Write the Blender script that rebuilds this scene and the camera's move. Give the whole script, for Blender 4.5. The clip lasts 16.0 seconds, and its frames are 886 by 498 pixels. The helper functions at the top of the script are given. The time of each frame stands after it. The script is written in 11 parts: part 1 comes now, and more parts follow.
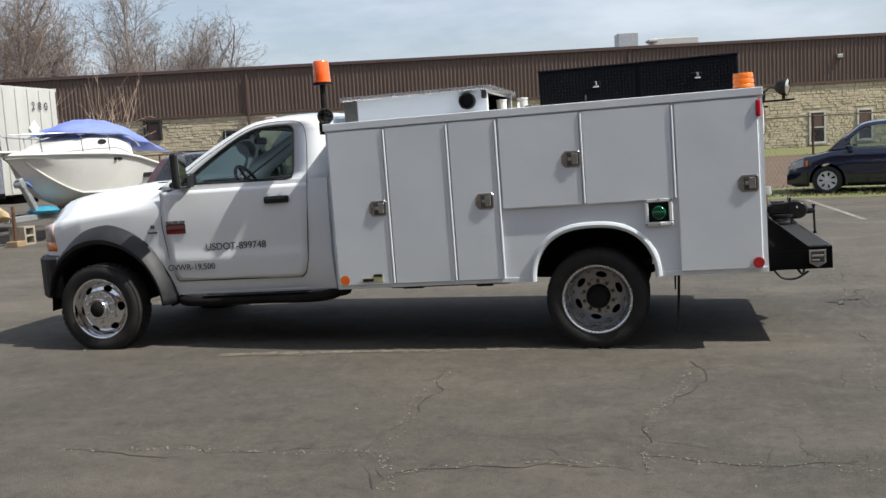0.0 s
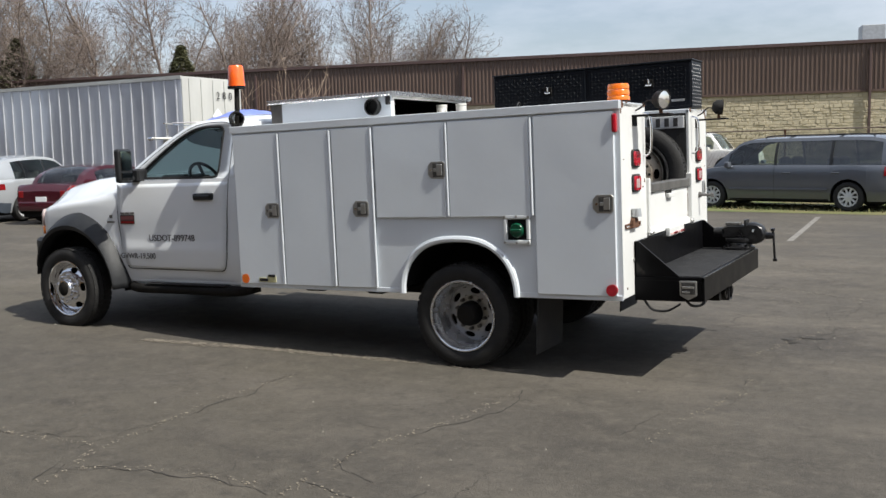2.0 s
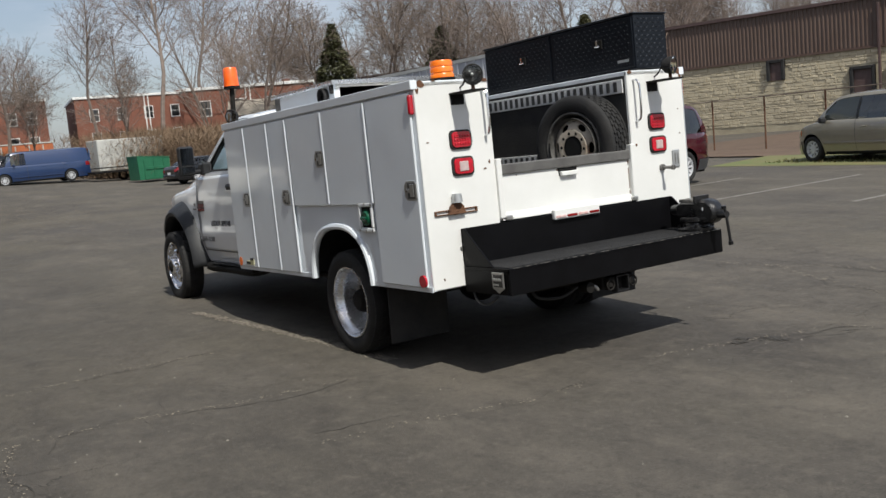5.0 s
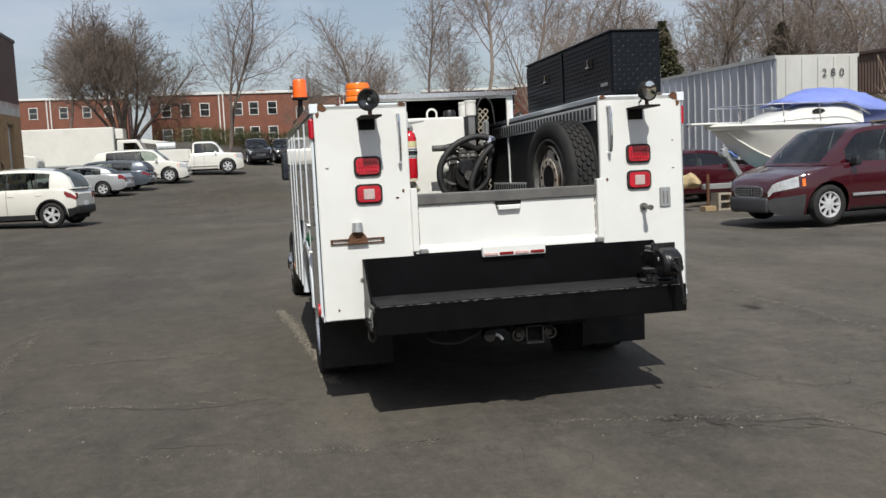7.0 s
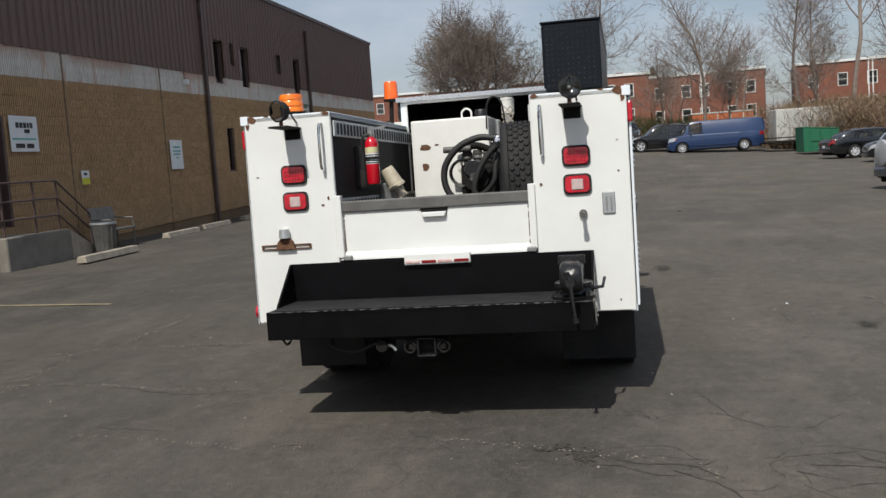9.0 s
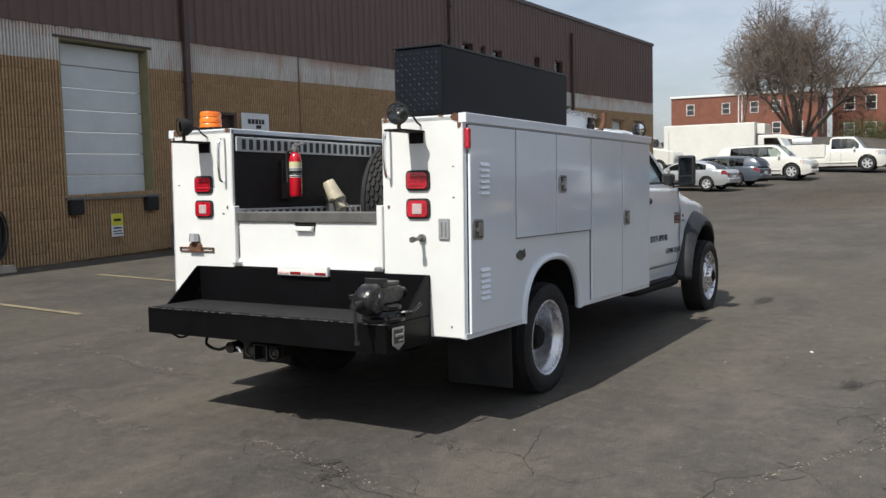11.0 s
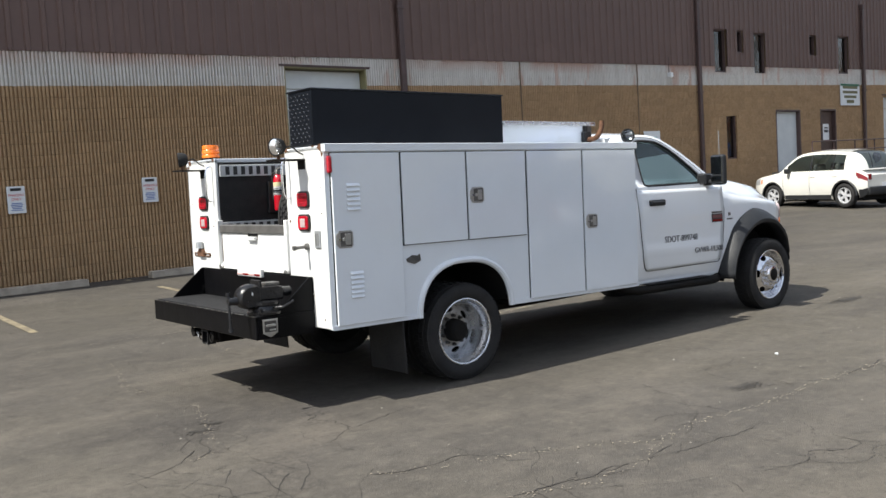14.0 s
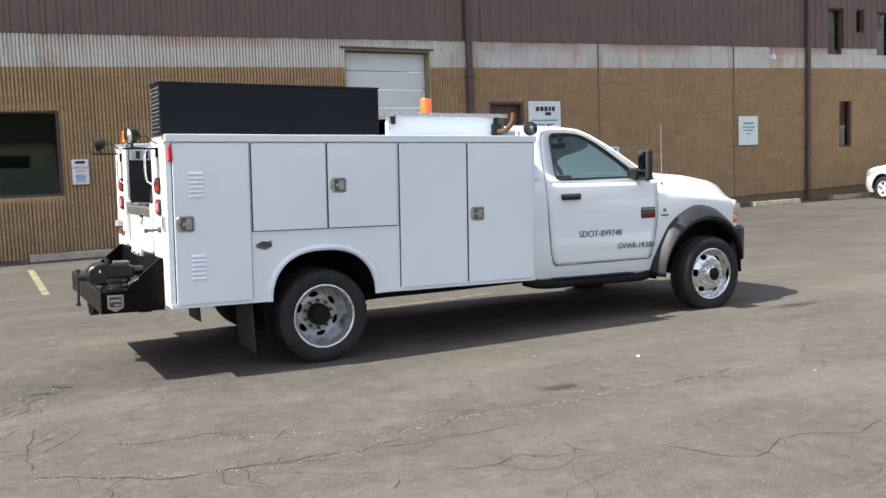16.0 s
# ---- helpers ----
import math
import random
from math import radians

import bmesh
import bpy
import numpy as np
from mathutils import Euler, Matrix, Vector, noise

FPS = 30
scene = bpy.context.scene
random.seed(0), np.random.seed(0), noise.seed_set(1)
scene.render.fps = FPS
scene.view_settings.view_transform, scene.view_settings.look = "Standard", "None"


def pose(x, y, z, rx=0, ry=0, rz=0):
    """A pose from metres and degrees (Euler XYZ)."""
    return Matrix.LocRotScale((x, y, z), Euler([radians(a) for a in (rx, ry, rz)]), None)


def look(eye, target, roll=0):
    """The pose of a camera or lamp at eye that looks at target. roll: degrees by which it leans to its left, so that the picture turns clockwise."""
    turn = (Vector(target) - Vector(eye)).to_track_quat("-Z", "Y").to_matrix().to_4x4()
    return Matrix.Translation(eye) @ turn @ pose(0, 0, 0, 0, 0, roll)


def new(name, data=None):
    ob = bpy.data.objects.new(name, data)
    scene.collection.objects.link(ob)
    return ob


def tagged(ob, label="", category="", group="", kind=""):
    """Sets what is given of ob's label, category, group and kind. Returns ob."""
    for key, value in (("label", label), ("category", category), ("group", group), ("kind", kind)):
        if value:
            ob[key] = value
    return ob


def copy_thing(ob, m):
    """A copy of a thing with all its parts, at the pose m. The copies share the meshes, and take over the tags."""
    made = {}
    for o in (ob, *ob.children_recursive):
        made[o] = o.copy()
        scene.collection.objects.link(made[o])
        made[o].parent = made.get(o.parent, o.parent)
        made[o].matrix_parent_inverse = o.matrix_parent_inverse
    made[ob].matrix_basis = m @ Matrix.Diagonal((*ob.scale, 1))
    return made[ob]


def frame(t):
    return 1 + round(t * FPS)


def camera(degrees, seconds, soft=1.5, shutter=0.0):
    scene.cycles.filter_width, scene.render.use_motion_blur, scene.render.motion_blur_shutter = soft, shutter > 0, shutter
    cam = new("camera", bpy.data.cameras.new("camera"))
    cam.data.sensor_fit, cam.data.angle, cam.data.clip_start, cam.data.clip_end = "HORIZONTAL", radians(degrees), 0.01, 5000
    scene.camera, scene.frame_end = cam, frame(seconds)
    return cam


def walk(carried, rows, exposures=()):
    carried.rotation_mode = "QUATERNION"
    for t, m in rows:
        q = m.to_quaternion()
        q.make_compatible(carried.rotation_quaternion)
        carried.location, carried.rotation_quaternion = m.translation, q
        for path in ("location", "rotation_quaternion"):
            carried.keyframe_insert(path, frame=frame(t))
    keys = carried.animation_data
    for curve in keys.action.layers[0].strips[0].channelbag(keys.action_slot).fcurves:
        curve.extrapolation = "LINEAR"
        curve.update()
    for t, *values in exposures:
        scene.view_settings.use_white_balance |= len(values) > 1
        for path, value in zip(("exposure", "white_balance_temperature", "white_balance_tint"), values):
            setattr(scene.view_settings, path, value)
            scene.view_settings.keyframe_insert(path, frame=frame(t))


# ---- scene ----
cam = camera(51.0, 16.0)
METRES, EYE, TILT, LEAN, TURN = 21.2, 1.59, 0.0, 0.0, 13.6
ROWS = [
    (0.0, 0.0, 0.0, 0.0, -0.43, -5.94, 4.15),
    (0.5, 0.0351, 0.0023, -0.0006, 4.06, -5.66, 4.2),
    (1.0, 0.0696, 0.0067, -0.0008, 8.33, -6.12, 3.59),
    (1.5, 0.1006, 0.0154, -0.0016, 11.77, -5.78, 2.02),
    (2.0, 0.1334, 0.0215, -0.0015, 15.26, -5.61, 2.24),
    (2.5, 0.1627, 0.0338, -0.0035, 18.5, -5.79, 2.43),
    (3.0, 0.1946, 0.0431, -0.0041, 23.89, -5.87, 3.78),
    (3.5, 0.221, 0.0592, -0.0061, 28.14, -5.71, 4.16),
    (4.0, 0.2494, 0.076, -0.0066, 32.81, -5.92, 4.81),
    (6.5, 0.3528, 0.2031, -0.007, 58.92, -4.94, 3.82),
    (7.0, 0.3645, 0.2325, -0.0071, 64.49, -4.68, 2.85),
    (7.5, 0.3778, 0.263, -0.0068, 70.54, -4.97, 3.96),
    (8.0, 0.3839, 0.2941, -0.0074, 76.37, -4.22, 3.6),
    (8.5, 0.3915, 0.3284, -0.0068, 83.0, -4.38, 3.63),
    (9.0, 0.3918, 0.3609, -0.0077, 87.66, -4.42, 3.77),
    (11.5, 0.3779, 0.524, -0.0058, 111.63, -3.64, 0.1),
    (12.0, 0.3726, 0.5508, -0.0038, 115.55, -3.3, -0.49),
    (12.5, 0.3622, 0.573, -0.003, 120.31, -2.35, -1.4),
    (13.0, 0.356, 0.598, -0.0026, 123.53, -2.23, -1.32),
    (13.5, 0.3574, 0.6214, -0.0031, 125.66, -2.22, 0.1),
    (14.0, 0.3544, 0.6449, -0.0027, 128.34, -3.7, 2.67),
    (14.5, 0.3437, 0.6658, -0.0019, 130.67, -4.68, 3.7),
    (15.0, 0.3265, 0.6874, -0.0011, 133.75, -3.62, 2.26),
    (15.5, 0.3068, 0.715, -0.0, 136.3, -3.72, 1.04),
    (16.0, 0.2816, 0.7354, -0.0008, 138.56, -4.8, 1.1),
]
walk(cam, [(t, pose(0, 0, 0, 0, -1.1, 0) @ pose(0, 0, EYE, TILT, LEAN, TURN) @ pose(METRES * x, METRES * y, METRES * z, 90 + pitch, roll, yaw)) for t, x, y, z, yaw, pitch, roll in ROWS],
     exposures=[(0.0, 0.48), (3.0, 0.42), (4.0, 0.32), (6.5, -0.04), (7.0, 0.06), (7.5, -0.02), (9.0, -0.02), (11.5, 0.36), (12.5, 0.52), (13.3, 0.56), (14.0, 0.75), (14.5, 1.14), (15.0, 1.26), (15.5, 1.28), (16.0, 1.26)])

# ---------- world, sun, exposure ----------
SUN_WAY = Vector((0.78, -0.09, 1.0)).normalized()
world = bpy.data.worlds.new("sky")
scene.world = world
world.use_nodes = True
wt = world.node_tree
wt.nodes.clear()
w_out = wt.nodes.new("ShaderNodeOutputWorld")
w_bg = wt.nodes.new("ShaderNodeBackground")
w_sky = wt.nodes.new("ShaderNodeTexSky")
w_sky.sky_type = "NISHITA"
w_sky.sun_disc = False
w_sky.sun_elevation = math.asin(SUN_WAY.z)
w_sky.sun_rotation = math.atan2(SUN_WAY.x, SUN_WAY.y)
w_sky.dust_density = 2.0
w_sky.air_density = 1.0
# thin high cloud drawn into the sky all round
w_co = wt.nodes.new("ShaderNodeTexCoord")
w_map = wt.nodes.new("ShaderNodeMapping")
w_map.inputs["Scale"].default_value = (2.0, 2.0, 7.0)
w_noise = wt.nodes.new("ShaderNodeTexNoise")
w_noise.inputs["Scale"].default_value = 1.6
w_noise.inputs["Detail"].default_value = 7.0
w_noise.inputs["Roughness"].default_value = 0.6
w_ramp = wt.nodes.new("ShaderNodeValToRGB")
w_ramp.color_ramp.elements[0].position = 0.40
w_ramp.color_ramp.elements[1].position = 0.68
w_ramp.color_ramp.elements[1].color = (0.75, 0.75, 0.75, 1)
w_ramp.color_ramp.elements[0].color = (0.27, 0.27, 0.27, 1)
w_mix = wt.nodes.new("ShaderNodeMix")
w_mix.data_type = "RGBA"
w_mix.inputs[7].default_value = (6.5, 7.0, 7.9, 1)
wt.links.new(w_co.outputs["Generated"], w_map.inputs["Vector"])
wt.links.new(w_map.outputs[0], w_noise.inputs["Vector"])
wt.links.new(w_noise.outputs["Fac"], w_ramp.inputs["Fac"])
wt.links.new(w_ramp.outputs["Color"], w_mix.inputs[0])
wt.links.new(w_sky.outputs["Color"], w_mix.inputs[6])
wt.links.new(w_mix.outputs[2], w_bg.inputs["Color"])
w_bg.inputs["Strength"].default_value = 0.092
wt.links.new(w_bg.outputs[0], w_out.inputs["Surface"])

sun_data = bpy.data.lights.new("sun", "SUN")
sun_data.energy = 4.3
sun_data.angle = radians(0.53)
sun_data.color = (0.98, 0.955, 0.88)
sun_ob = new("sun", sun_data)
sun_ob.matrix_world = look(SUN_WAY * 60, (0, 0, 0))


# ---------- materials ----------
def mat(name, col, rough=0.5, metal=0.0, col2=None, scale=6.0, detail=6.0, bump=0.0, bscale=60.0, spec=0.5, coat=0.0,
        stretch=(1, 1, 1), spot=None, spot_scale=3.0, spot_at=0.68, rvar=0.12, rnd=0.0):
    """Base colour mixed with a second by noise at two scales, spots of wear, bump, and a little difference from object to object."""
    m = bpy.data.materials.new(name)
    m.use_nodes = True
    nt = m.node_tree
    p = nt.nodes["Principled BSDF"]
    p.inputs["Metallic"].default_value = metal
    p.inputs["Specular IOR Level"].default_value = spec
    p.inputs["Coat Weight"].default_value = coat
    p.inputs["Coat Roughness"].default_value = 0.06
    c2 = col2 or tuple(c * 0.86 for c in col)
    tc = nt.nodes.new("ShaderNodeTexCoord")
    mp = nt.nodes.new("ShaderNodeMapping")
    mp.inputs["Scale"].default_value = stretch
    nt.links.new(tc.outputs["Object"], mp.inputs["Vector"])
    n1 = nt.nodes.new("ShaderNodeTexNoise")
    n1.inputs["Scale"].default_value = scale
    n1.inputs["Detail"].default_value = detail
    n1.inputs["Roughness"].default_value = 0.62
    nt.links.new(mp.outputs[0], n1.inputs["Vector"])
    rm = nt.nodes.new("ShaderNodeMapRange")
    rm.inputs["From Min"].default_value = 0.32
    rm.inputs["From Max"].default_value = 0.68
    nt.links.new(n1.outputs["Fac"], rm.inputs["Value"])
    mx = nt.nodes.new("ShaderNodeMix")
    mx.data_type = "RGBA"
    mx.inputs[6].default_value = (*col, 1)
    mx.inputs[7].default_value = (*c2, 1)
    nt.links.new(rm.outputs[0], mx.inputs[0])
    last = mx.outputs[2]
    if spot:
        n2 = nt.nodes.new("ShaderNodeTexNoise")
        n2.inputs["Scale"].default_value = spot_scale
        n2.inputs["Detail"].default_value = 8.0
        nt.links.new(mp.outputs[0], n2.inputs["Vector"])
        r2 = nt.nodes.new("ShaderNodeMapRange")
        r2.inputs["From Min"].default_value = spot_at
        r2.inputs["From Max"].default_value = spot_at + 0.06
        nt.links.new(n2.outputs["Fac"], r2.inputs["Value"])
        m2 = nt.nodes.new("ShaderNodeMix")
        m2.data_type = "RGBA"
        m2.inputs[7].default_value = (*spot, 1)
        nt.links.new(last, m2.inputs[6])
        nt.links.new(r2.outputs[0], m2.inputs[0])
        last = m2.outputs[2]
    if rnd:
        oi = nt.nodes.new("ShaderNodeObjectInfo")
        geo = nt.nodes.new("ShaderNodeNewGeometry")
        ad = nt.nodes.new("ShaderNodeMath")
        ad.operation = "ADD"
        nt.links.new(oi.outputs["Random"], ad.inputs[0])
        nt.links.new(geo.outputs["Random Per Island"], ad.inputs[1])
        fr = nt.nodes.new("ShaderNodeMath")
        fr.operation = "FRACT"
        nt.links.new(ad.outputs[0], fr.inputs[0])
        rr = nt.nodes.new("ShaderNodeMapRange")
        rr.inputs["To Min"].default_value = 1 - rnd
        rr.inputs["To Max"].default_value = 1 + rnd
        nt.links.new(fr.outputs[0], rr.inputs["Value"])
        hs = nt.nodes.new("ShaderNodeHueSaturation")
        nt.links.new(rr.outputs[0], hs.inputs["Value"])
        nt.links.new(last, hs.inputs["Color"])
        last = hs.outputs["Color"]
    nt.links.new(last, p.inputs["Base Color"])
    rv = nt.nodes.new("ShaderNodeMapRange")
    rv.inputs["To Min"].default_value = max(0.02, rough - rvar)
    rv.inputs["To Max"].default_value = min(1.0, rough + rvar)
    nt.links.new(n1.outputs["Fac"], rv.inputs["Value"])
    nt.links.new(rv.outputs[0], p.inputs["Roughness"])
    if bump:
        n3 = nt.nodes.new("ShaderNodeTexNoise")
        n3.inputs["Scale"].default_value = bscale
        n3.inputs["Detail"].default_value = 5.0
        nt.links.new(mp.outputs[0], n3.inputs["Vector"])
        bp = nt.nodes.new("ShaderNodeBump")
        bp.inputs["Strength"].default_value = min(1.0, bump)
        bp.inputs["Distance"].default_value = 0.02
        nt.links.new(n3.outputs["Fac"], bp.inputs["Height"])
        nt.links.new(bp.outputs[0], p.inputs["Normal"])
    return m


def glass(name, tint, clear=0.7, ior=1.55):
    """Thin tinted pane: lets light through, mirrors by Fresnel."""
    m = bpy.data.materials.new(name)
    m.use_nodes = True
    nt = m.node_tree
    nt.nodes.clear()
    o = nt.nodes.new("ShaderNodeOutputMaterial")
    tr = nt.nodes.new("ShaderNodeBsdfTransparent")
    tr.inputs["Color"].default_value = (*[c * clear for c in tint], 1)
    gl = nt.nodes.new("ShaderNodeBsdfGlossy")
    gl.inputs["Roughness"].default_value = 0.02
    gl.inputs["Color"].default_value = (1, 1, 1, 1)
    fr = nt.nodes.new("ShaderNodeFresnel")
    fr.inputs["IOR"].default_value = ior
    mx = nt.nodes.new("ShaderNodeMixShader")
    nt.links.new(fr.outputs[0], mx.inputs[0])
    nt.links.new(tr.outputs[0], mx.inputs[1])
    nt.links.new(gl.outputs[0], mx.inputs[2])
    nt.links.new(mx.outputs[0], o.inputs["Surface"])
    return m


M = {}
M["white_paint"] = mat("white_paint", (0.765, 0.812, 0.858), 0.12, col2=(0.72, 0.765, 0.81), scale=1.3, coat=1.0, rvar=0.05, bump=0.45, bscale=1.5)
M["cab_white"] = mat("cab_white", (0.81, 0.835, 0.855), 0.14, col2=(0.78, 0.805, 0.825), scale=1.0, coat=0.8, rvar=0.04)
M["post_white"] = mat("post_white", (0.74, 0.745, 0.73), 0.35, col2=(0.68, 0.685, 0.665), scale=2.5, spot=(0.30, 0.13, 0.06), spot_scale=3.5, spot_at=0.735)
M["black_trim"] = mat("black_trim", (0.014, 0.015, 0.017), 0.48, spec=0.35, col2=(0.024, 0.025, 0.027), scale=8, bump=0.15, bscale=200)
M["black_paint"] = mat("black_paint", (0.0035, 0.0035, 0.004), 0.34, spec=0.10, col2=(0.005, 0.005, 0.006), scale=5, bump=0.10, bscale=9, spot=(0.03, 0.028, 0.026), spot_scale=6, spot_at=0.70)
M["vise_black"] = mat("vise_black", (0.008, 0.008, 0.009), 0.30, spec=0.5, col2=(0.014, 0.014, 0.015), scale=9, bump=0.3, bscale=30, spot=(0.07, 0.065, 0.06), spot_scale=14, spot_at=0.70)
M["step_black"] = mat("step_black", (0.010, 0.010, 0.011), 0.7, spec=0.3, col2=(0.026, 0.026, 0.027), scale=9, bump=0.6, bscale=160)
M["tread_black"] = mat("tread_black", (0.005, 0.007, 0.011), 0.34, spec=0.22, col2=(0.008, 0.010, 0.014), scale=3, rvar=0.06)
M["frame_black"] = mat("frame_black", (0.007, 0.007, 0.007), 0.7, spec=0.14, col2=(0.018, 0.016, 0.014), scale=5, bump=0.3, bscale=40)
M["rubber"] = mat("rubber", (0.012, 0.012, 0.013), 0.78, spec=0.35, col2=(0.028, 0.027, 0.026), scale=7, bump=0.3, bscale=90)
M["wheel_steel"] = mat("wheel_steel", (0.50, 0.51, 0.53), 0.36, 0.55, col2=(0.43, 0.44, 0.455), scale=11, rvar=0.04)
M["alu"] = mat("alu", (0.72, 0.73, 0.75), 0.27, 0.85, col2=(0.66, 0.67, 0.69), scale=9, rvar=0.03)
M["chrome"] = mat("chrome", (0.80, 0.81, 0.83), 0.10, 1.0, col2=(0.7, 0.7, 0.72), scale=7, rvar=0.05)
M["galv"] = mat("galv", (0.50, 0.52, 0.53), 0.45, 0.6, col2=(0.38, 0.39, 0.40), scale=6, rvar=0.15)
M["latch_steel"] = mat("latch_steel", (0.50, 0.50, 0.49), 0.32, 0.8, col2=(0.36, 0.36, 0.35), scale=14)
M["track_zinc"] = mat("track_zinc", (0.66, 0.67, 0.67), 0.5, 0.15, col2=(0.52, 0.53, 0.53), scale=7)
M["rim_cream"] = mat("rim_cream", (0.52, 0.47, 0.39), 0.6, col2=(0.36, 0.30, 0.23), scale=6, spot=(0.17, 0.08, 0.04), spot_scale=9, spot_at=0.62)
M["olive_ink"] = mat("olive_ink", (0.12, 0.12, 0.05), 0.6, col2=(0.16, 0.15, 0.07), scale=10)
M["cream_plastic"] = mat("cream_plastic", (0.56, 0.50, 0.38), 0.5, col2=(0.40, 0.35, 0.26), scale=9)
# slots and door gaps: their shade put into a dark grey
M["slot_dark"] = mat("slot_dark", (0.045, 0.046, 0.048), 0.8, col2=(0.03, 0.03, 0.03), scale=20)
M["cast_grey"] = mat("cast_grey", (0.15, 0.145, 0.135), 0.55, 0.3, col2=(0.05, 0.048, 0.045), scale=12, bump=0.3, bscale=60)
M["rust"] = mat("rust", (0.075, 0.034, 0.018), 0.9, col2=(0.145, 0.068, 0.034), scale=14, bump=0.5, bscale=60)
M["head_lens"] = mat("head_lens", (0.62, 0.63, 0.64), 0.08, 0.3, col2=(0.40, 0.41, 0.42), scale=16, coat=0.8)
M["beacon_lens"] = mat("beacon_lens", (0.85, 0.085, 0.010), 0.22, col2=(0.90, 0.16, 0.02), scale=9, coat=0.5)
M["mirror_dark"] = mat("mirror_dark", (0.32, 0.33, 0.34), 0.05, 1.0, col2=(0.28, 0.29, 0.30))
# bars on the chest's ends: silvery wear and sun glint put into the colour
M["tread_bar"] = mat("tread_bar", (0.07, 0.075, 0.085), 0.25, spec=1.0, col2=(0.014, 0.016, 0.02), scale=30)
M["stone_joint"] = mat("stone_joint", (0.44, 0.385, 0.275), 0.95, col2=(0.33, 0.285, 0.20), scale=2)
M["lamp_glass"] = mat("lamp_glass", (0.19, 0.195, 0.20), 0.14, 0.95, col2=(0.12, 0.12, 0.13), scale=25, coat=0.6)
M["rail_steel"] = mat("rail_steel", (0.20, 0.195, 0.185), 0.42, 0.5, col2=(0.13, 0.125, 0.12), scale=7)
M["red_lens"] = mat("red_lens", (0.56, 0.008, 0.026), 0.18, col2=(0.30, 0.004, 0.014), scale=20, coat=0.6)
M["clear_lens"] = mat("clear_lens", (0.44, 0.34, 0.33), 0.15, col2=(0.54, 0.42, 0.41), scale=30, coat=0.6)
M["amber"] = mat("amber", (0.85, 0.15, 0.01), 0.22, col2=(0.90, 0.24, 0.02), scale=9, coat=0.5)
# near-black: the shade of rooms, wells, recesses and holes put into the colour
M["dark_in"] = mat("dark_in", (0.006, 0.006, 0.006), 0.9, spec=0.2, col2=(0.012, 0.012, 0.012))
M["seat_grey"] = mat("seat_grey", (0.09, 0.09, 0.10), 0.9, col2=(0.13, 0.13, 0.14), scale=30)
M["glass_cab"] = glass("glass_cab", (0.84, 0.97, 0.91), 0.93, 1.38)
M["glass_dark"] = glass("glass_dark", (0.55, 0.60, 0.60), 0.40, 1.9)
M["glass_car"] = glass("glass_car", (0.84, 0.93, 0.88), 0.78, 1.7)
M["lens_dark"] = mat("lens_dark", (0.10, 0.10, 0.10), 0.15, 0.4, col2=(0.05, 0.05, 0.05), scale=40, coat=0.5)
M["lamp_cover"] = glass("lamp_cover", (0.95, 0.97, 0.97), 0.95)
M["faded_lens"] = mat("faded_lens", (0.55, 0.30, 0.28), 0.4, col2=(0.62, 0.52, 0.50), scale=30)
M["red_ext"] = mat("red_ext", (0.56, 0.008, 0.022), 0.2, col2=(0.46, 0.006, 0.018), scale=5, coat=0.6)
M["hose"] = mat("hose", (0.010, 0.010, 0.011), 0.6, col2=(0.02, 0.02, 0.02), scale=10)
M["tank_white"] = mat("tank_white", (0.76, 0.76, 0.73), 0.45, col2=(0.68, 0.67, 0.63), scale=4, spot=(0.16, 0.06, 0.03), spot_scale=2.6, spot_at=0.70)
M["green_lens"] = mat("green_lens", (0.004, 0.10, 0.045), 0.2, col2=(0.003, 0.06, 0.03))
M["ink"] = mat("ink", (0.012, 0.012, 0.014), 0.5)
M["door_ink"] = mat("door_ink", (0.085, 0.085, 0.092), 0.5)
M["rim_silver"] = mat("rim_silver", (0.66, 0.67, 0.69), 0.34, 0.3, col2=(0.58, 0.59, 0.61), scale=8)
# the same bars on the chest's front, coloured darker as if out of sun
M["tread_dull"] = mat("tread_dull", (0.011, 0.013, 0.017), 0.46, spec=0.16, col2=(0.008, 0.010, 0.013), scale=30)
M["dust"] = mat("dust", (0.20, 0.16, 0.11), 0.95, col2=(0.12, 0.10, 0.075), scale=5)
M["dirt"] = mat("dirt", (0.13, 0.085, 0.055), 0.95, col2=(0.09, 0.06, 0.04), scale=0.9, bump=0.6, bscale=9)
M["red_ink"] = mat("red_ink", (0.55, 0.03, 0.03), 0.5)
M["dull_red"] = mat("dull_red", (0.16, 0.05, 0.05), 0.5)
M["sign_white"] = mat("sign_white", (0.78, 0.80, 0.80), 0.5, col2=(0.70, 0.72, 0.73), scale=3)
M["teal_ink"] = mat("teal_ink", (0.12, 0.42, 0.40), 0.6)
M["cover_blue"] = mat("cover_blue", (0.03, 0.20, 0.40), 0.6, col2=(0.03, 0.26, 0.33), scale=4, bump=0.5, bscale=12)
M["yellow_ink"] = mat("yellow_ink", (0.70, 0.66, 0.05), 0.6)
M["blue_ink"] = mat("blue_ink", (0.10, 0.18, 0.45), 0.6)
M["siding"] = mat("siding", (0.118, 0.070, 0.057), 0.5, col2=(0.140, 0.086, 0.071), scale=1.2, spot=(0.14, 0.085, 0.07), spot_scale=0.8, spot_at=0.6)
M["siding_far"] = mat("siding_far", (0.095, 0.062, 0.048), 0.55, col2=(0.115, 0.078, 0.062), scale=0.6)
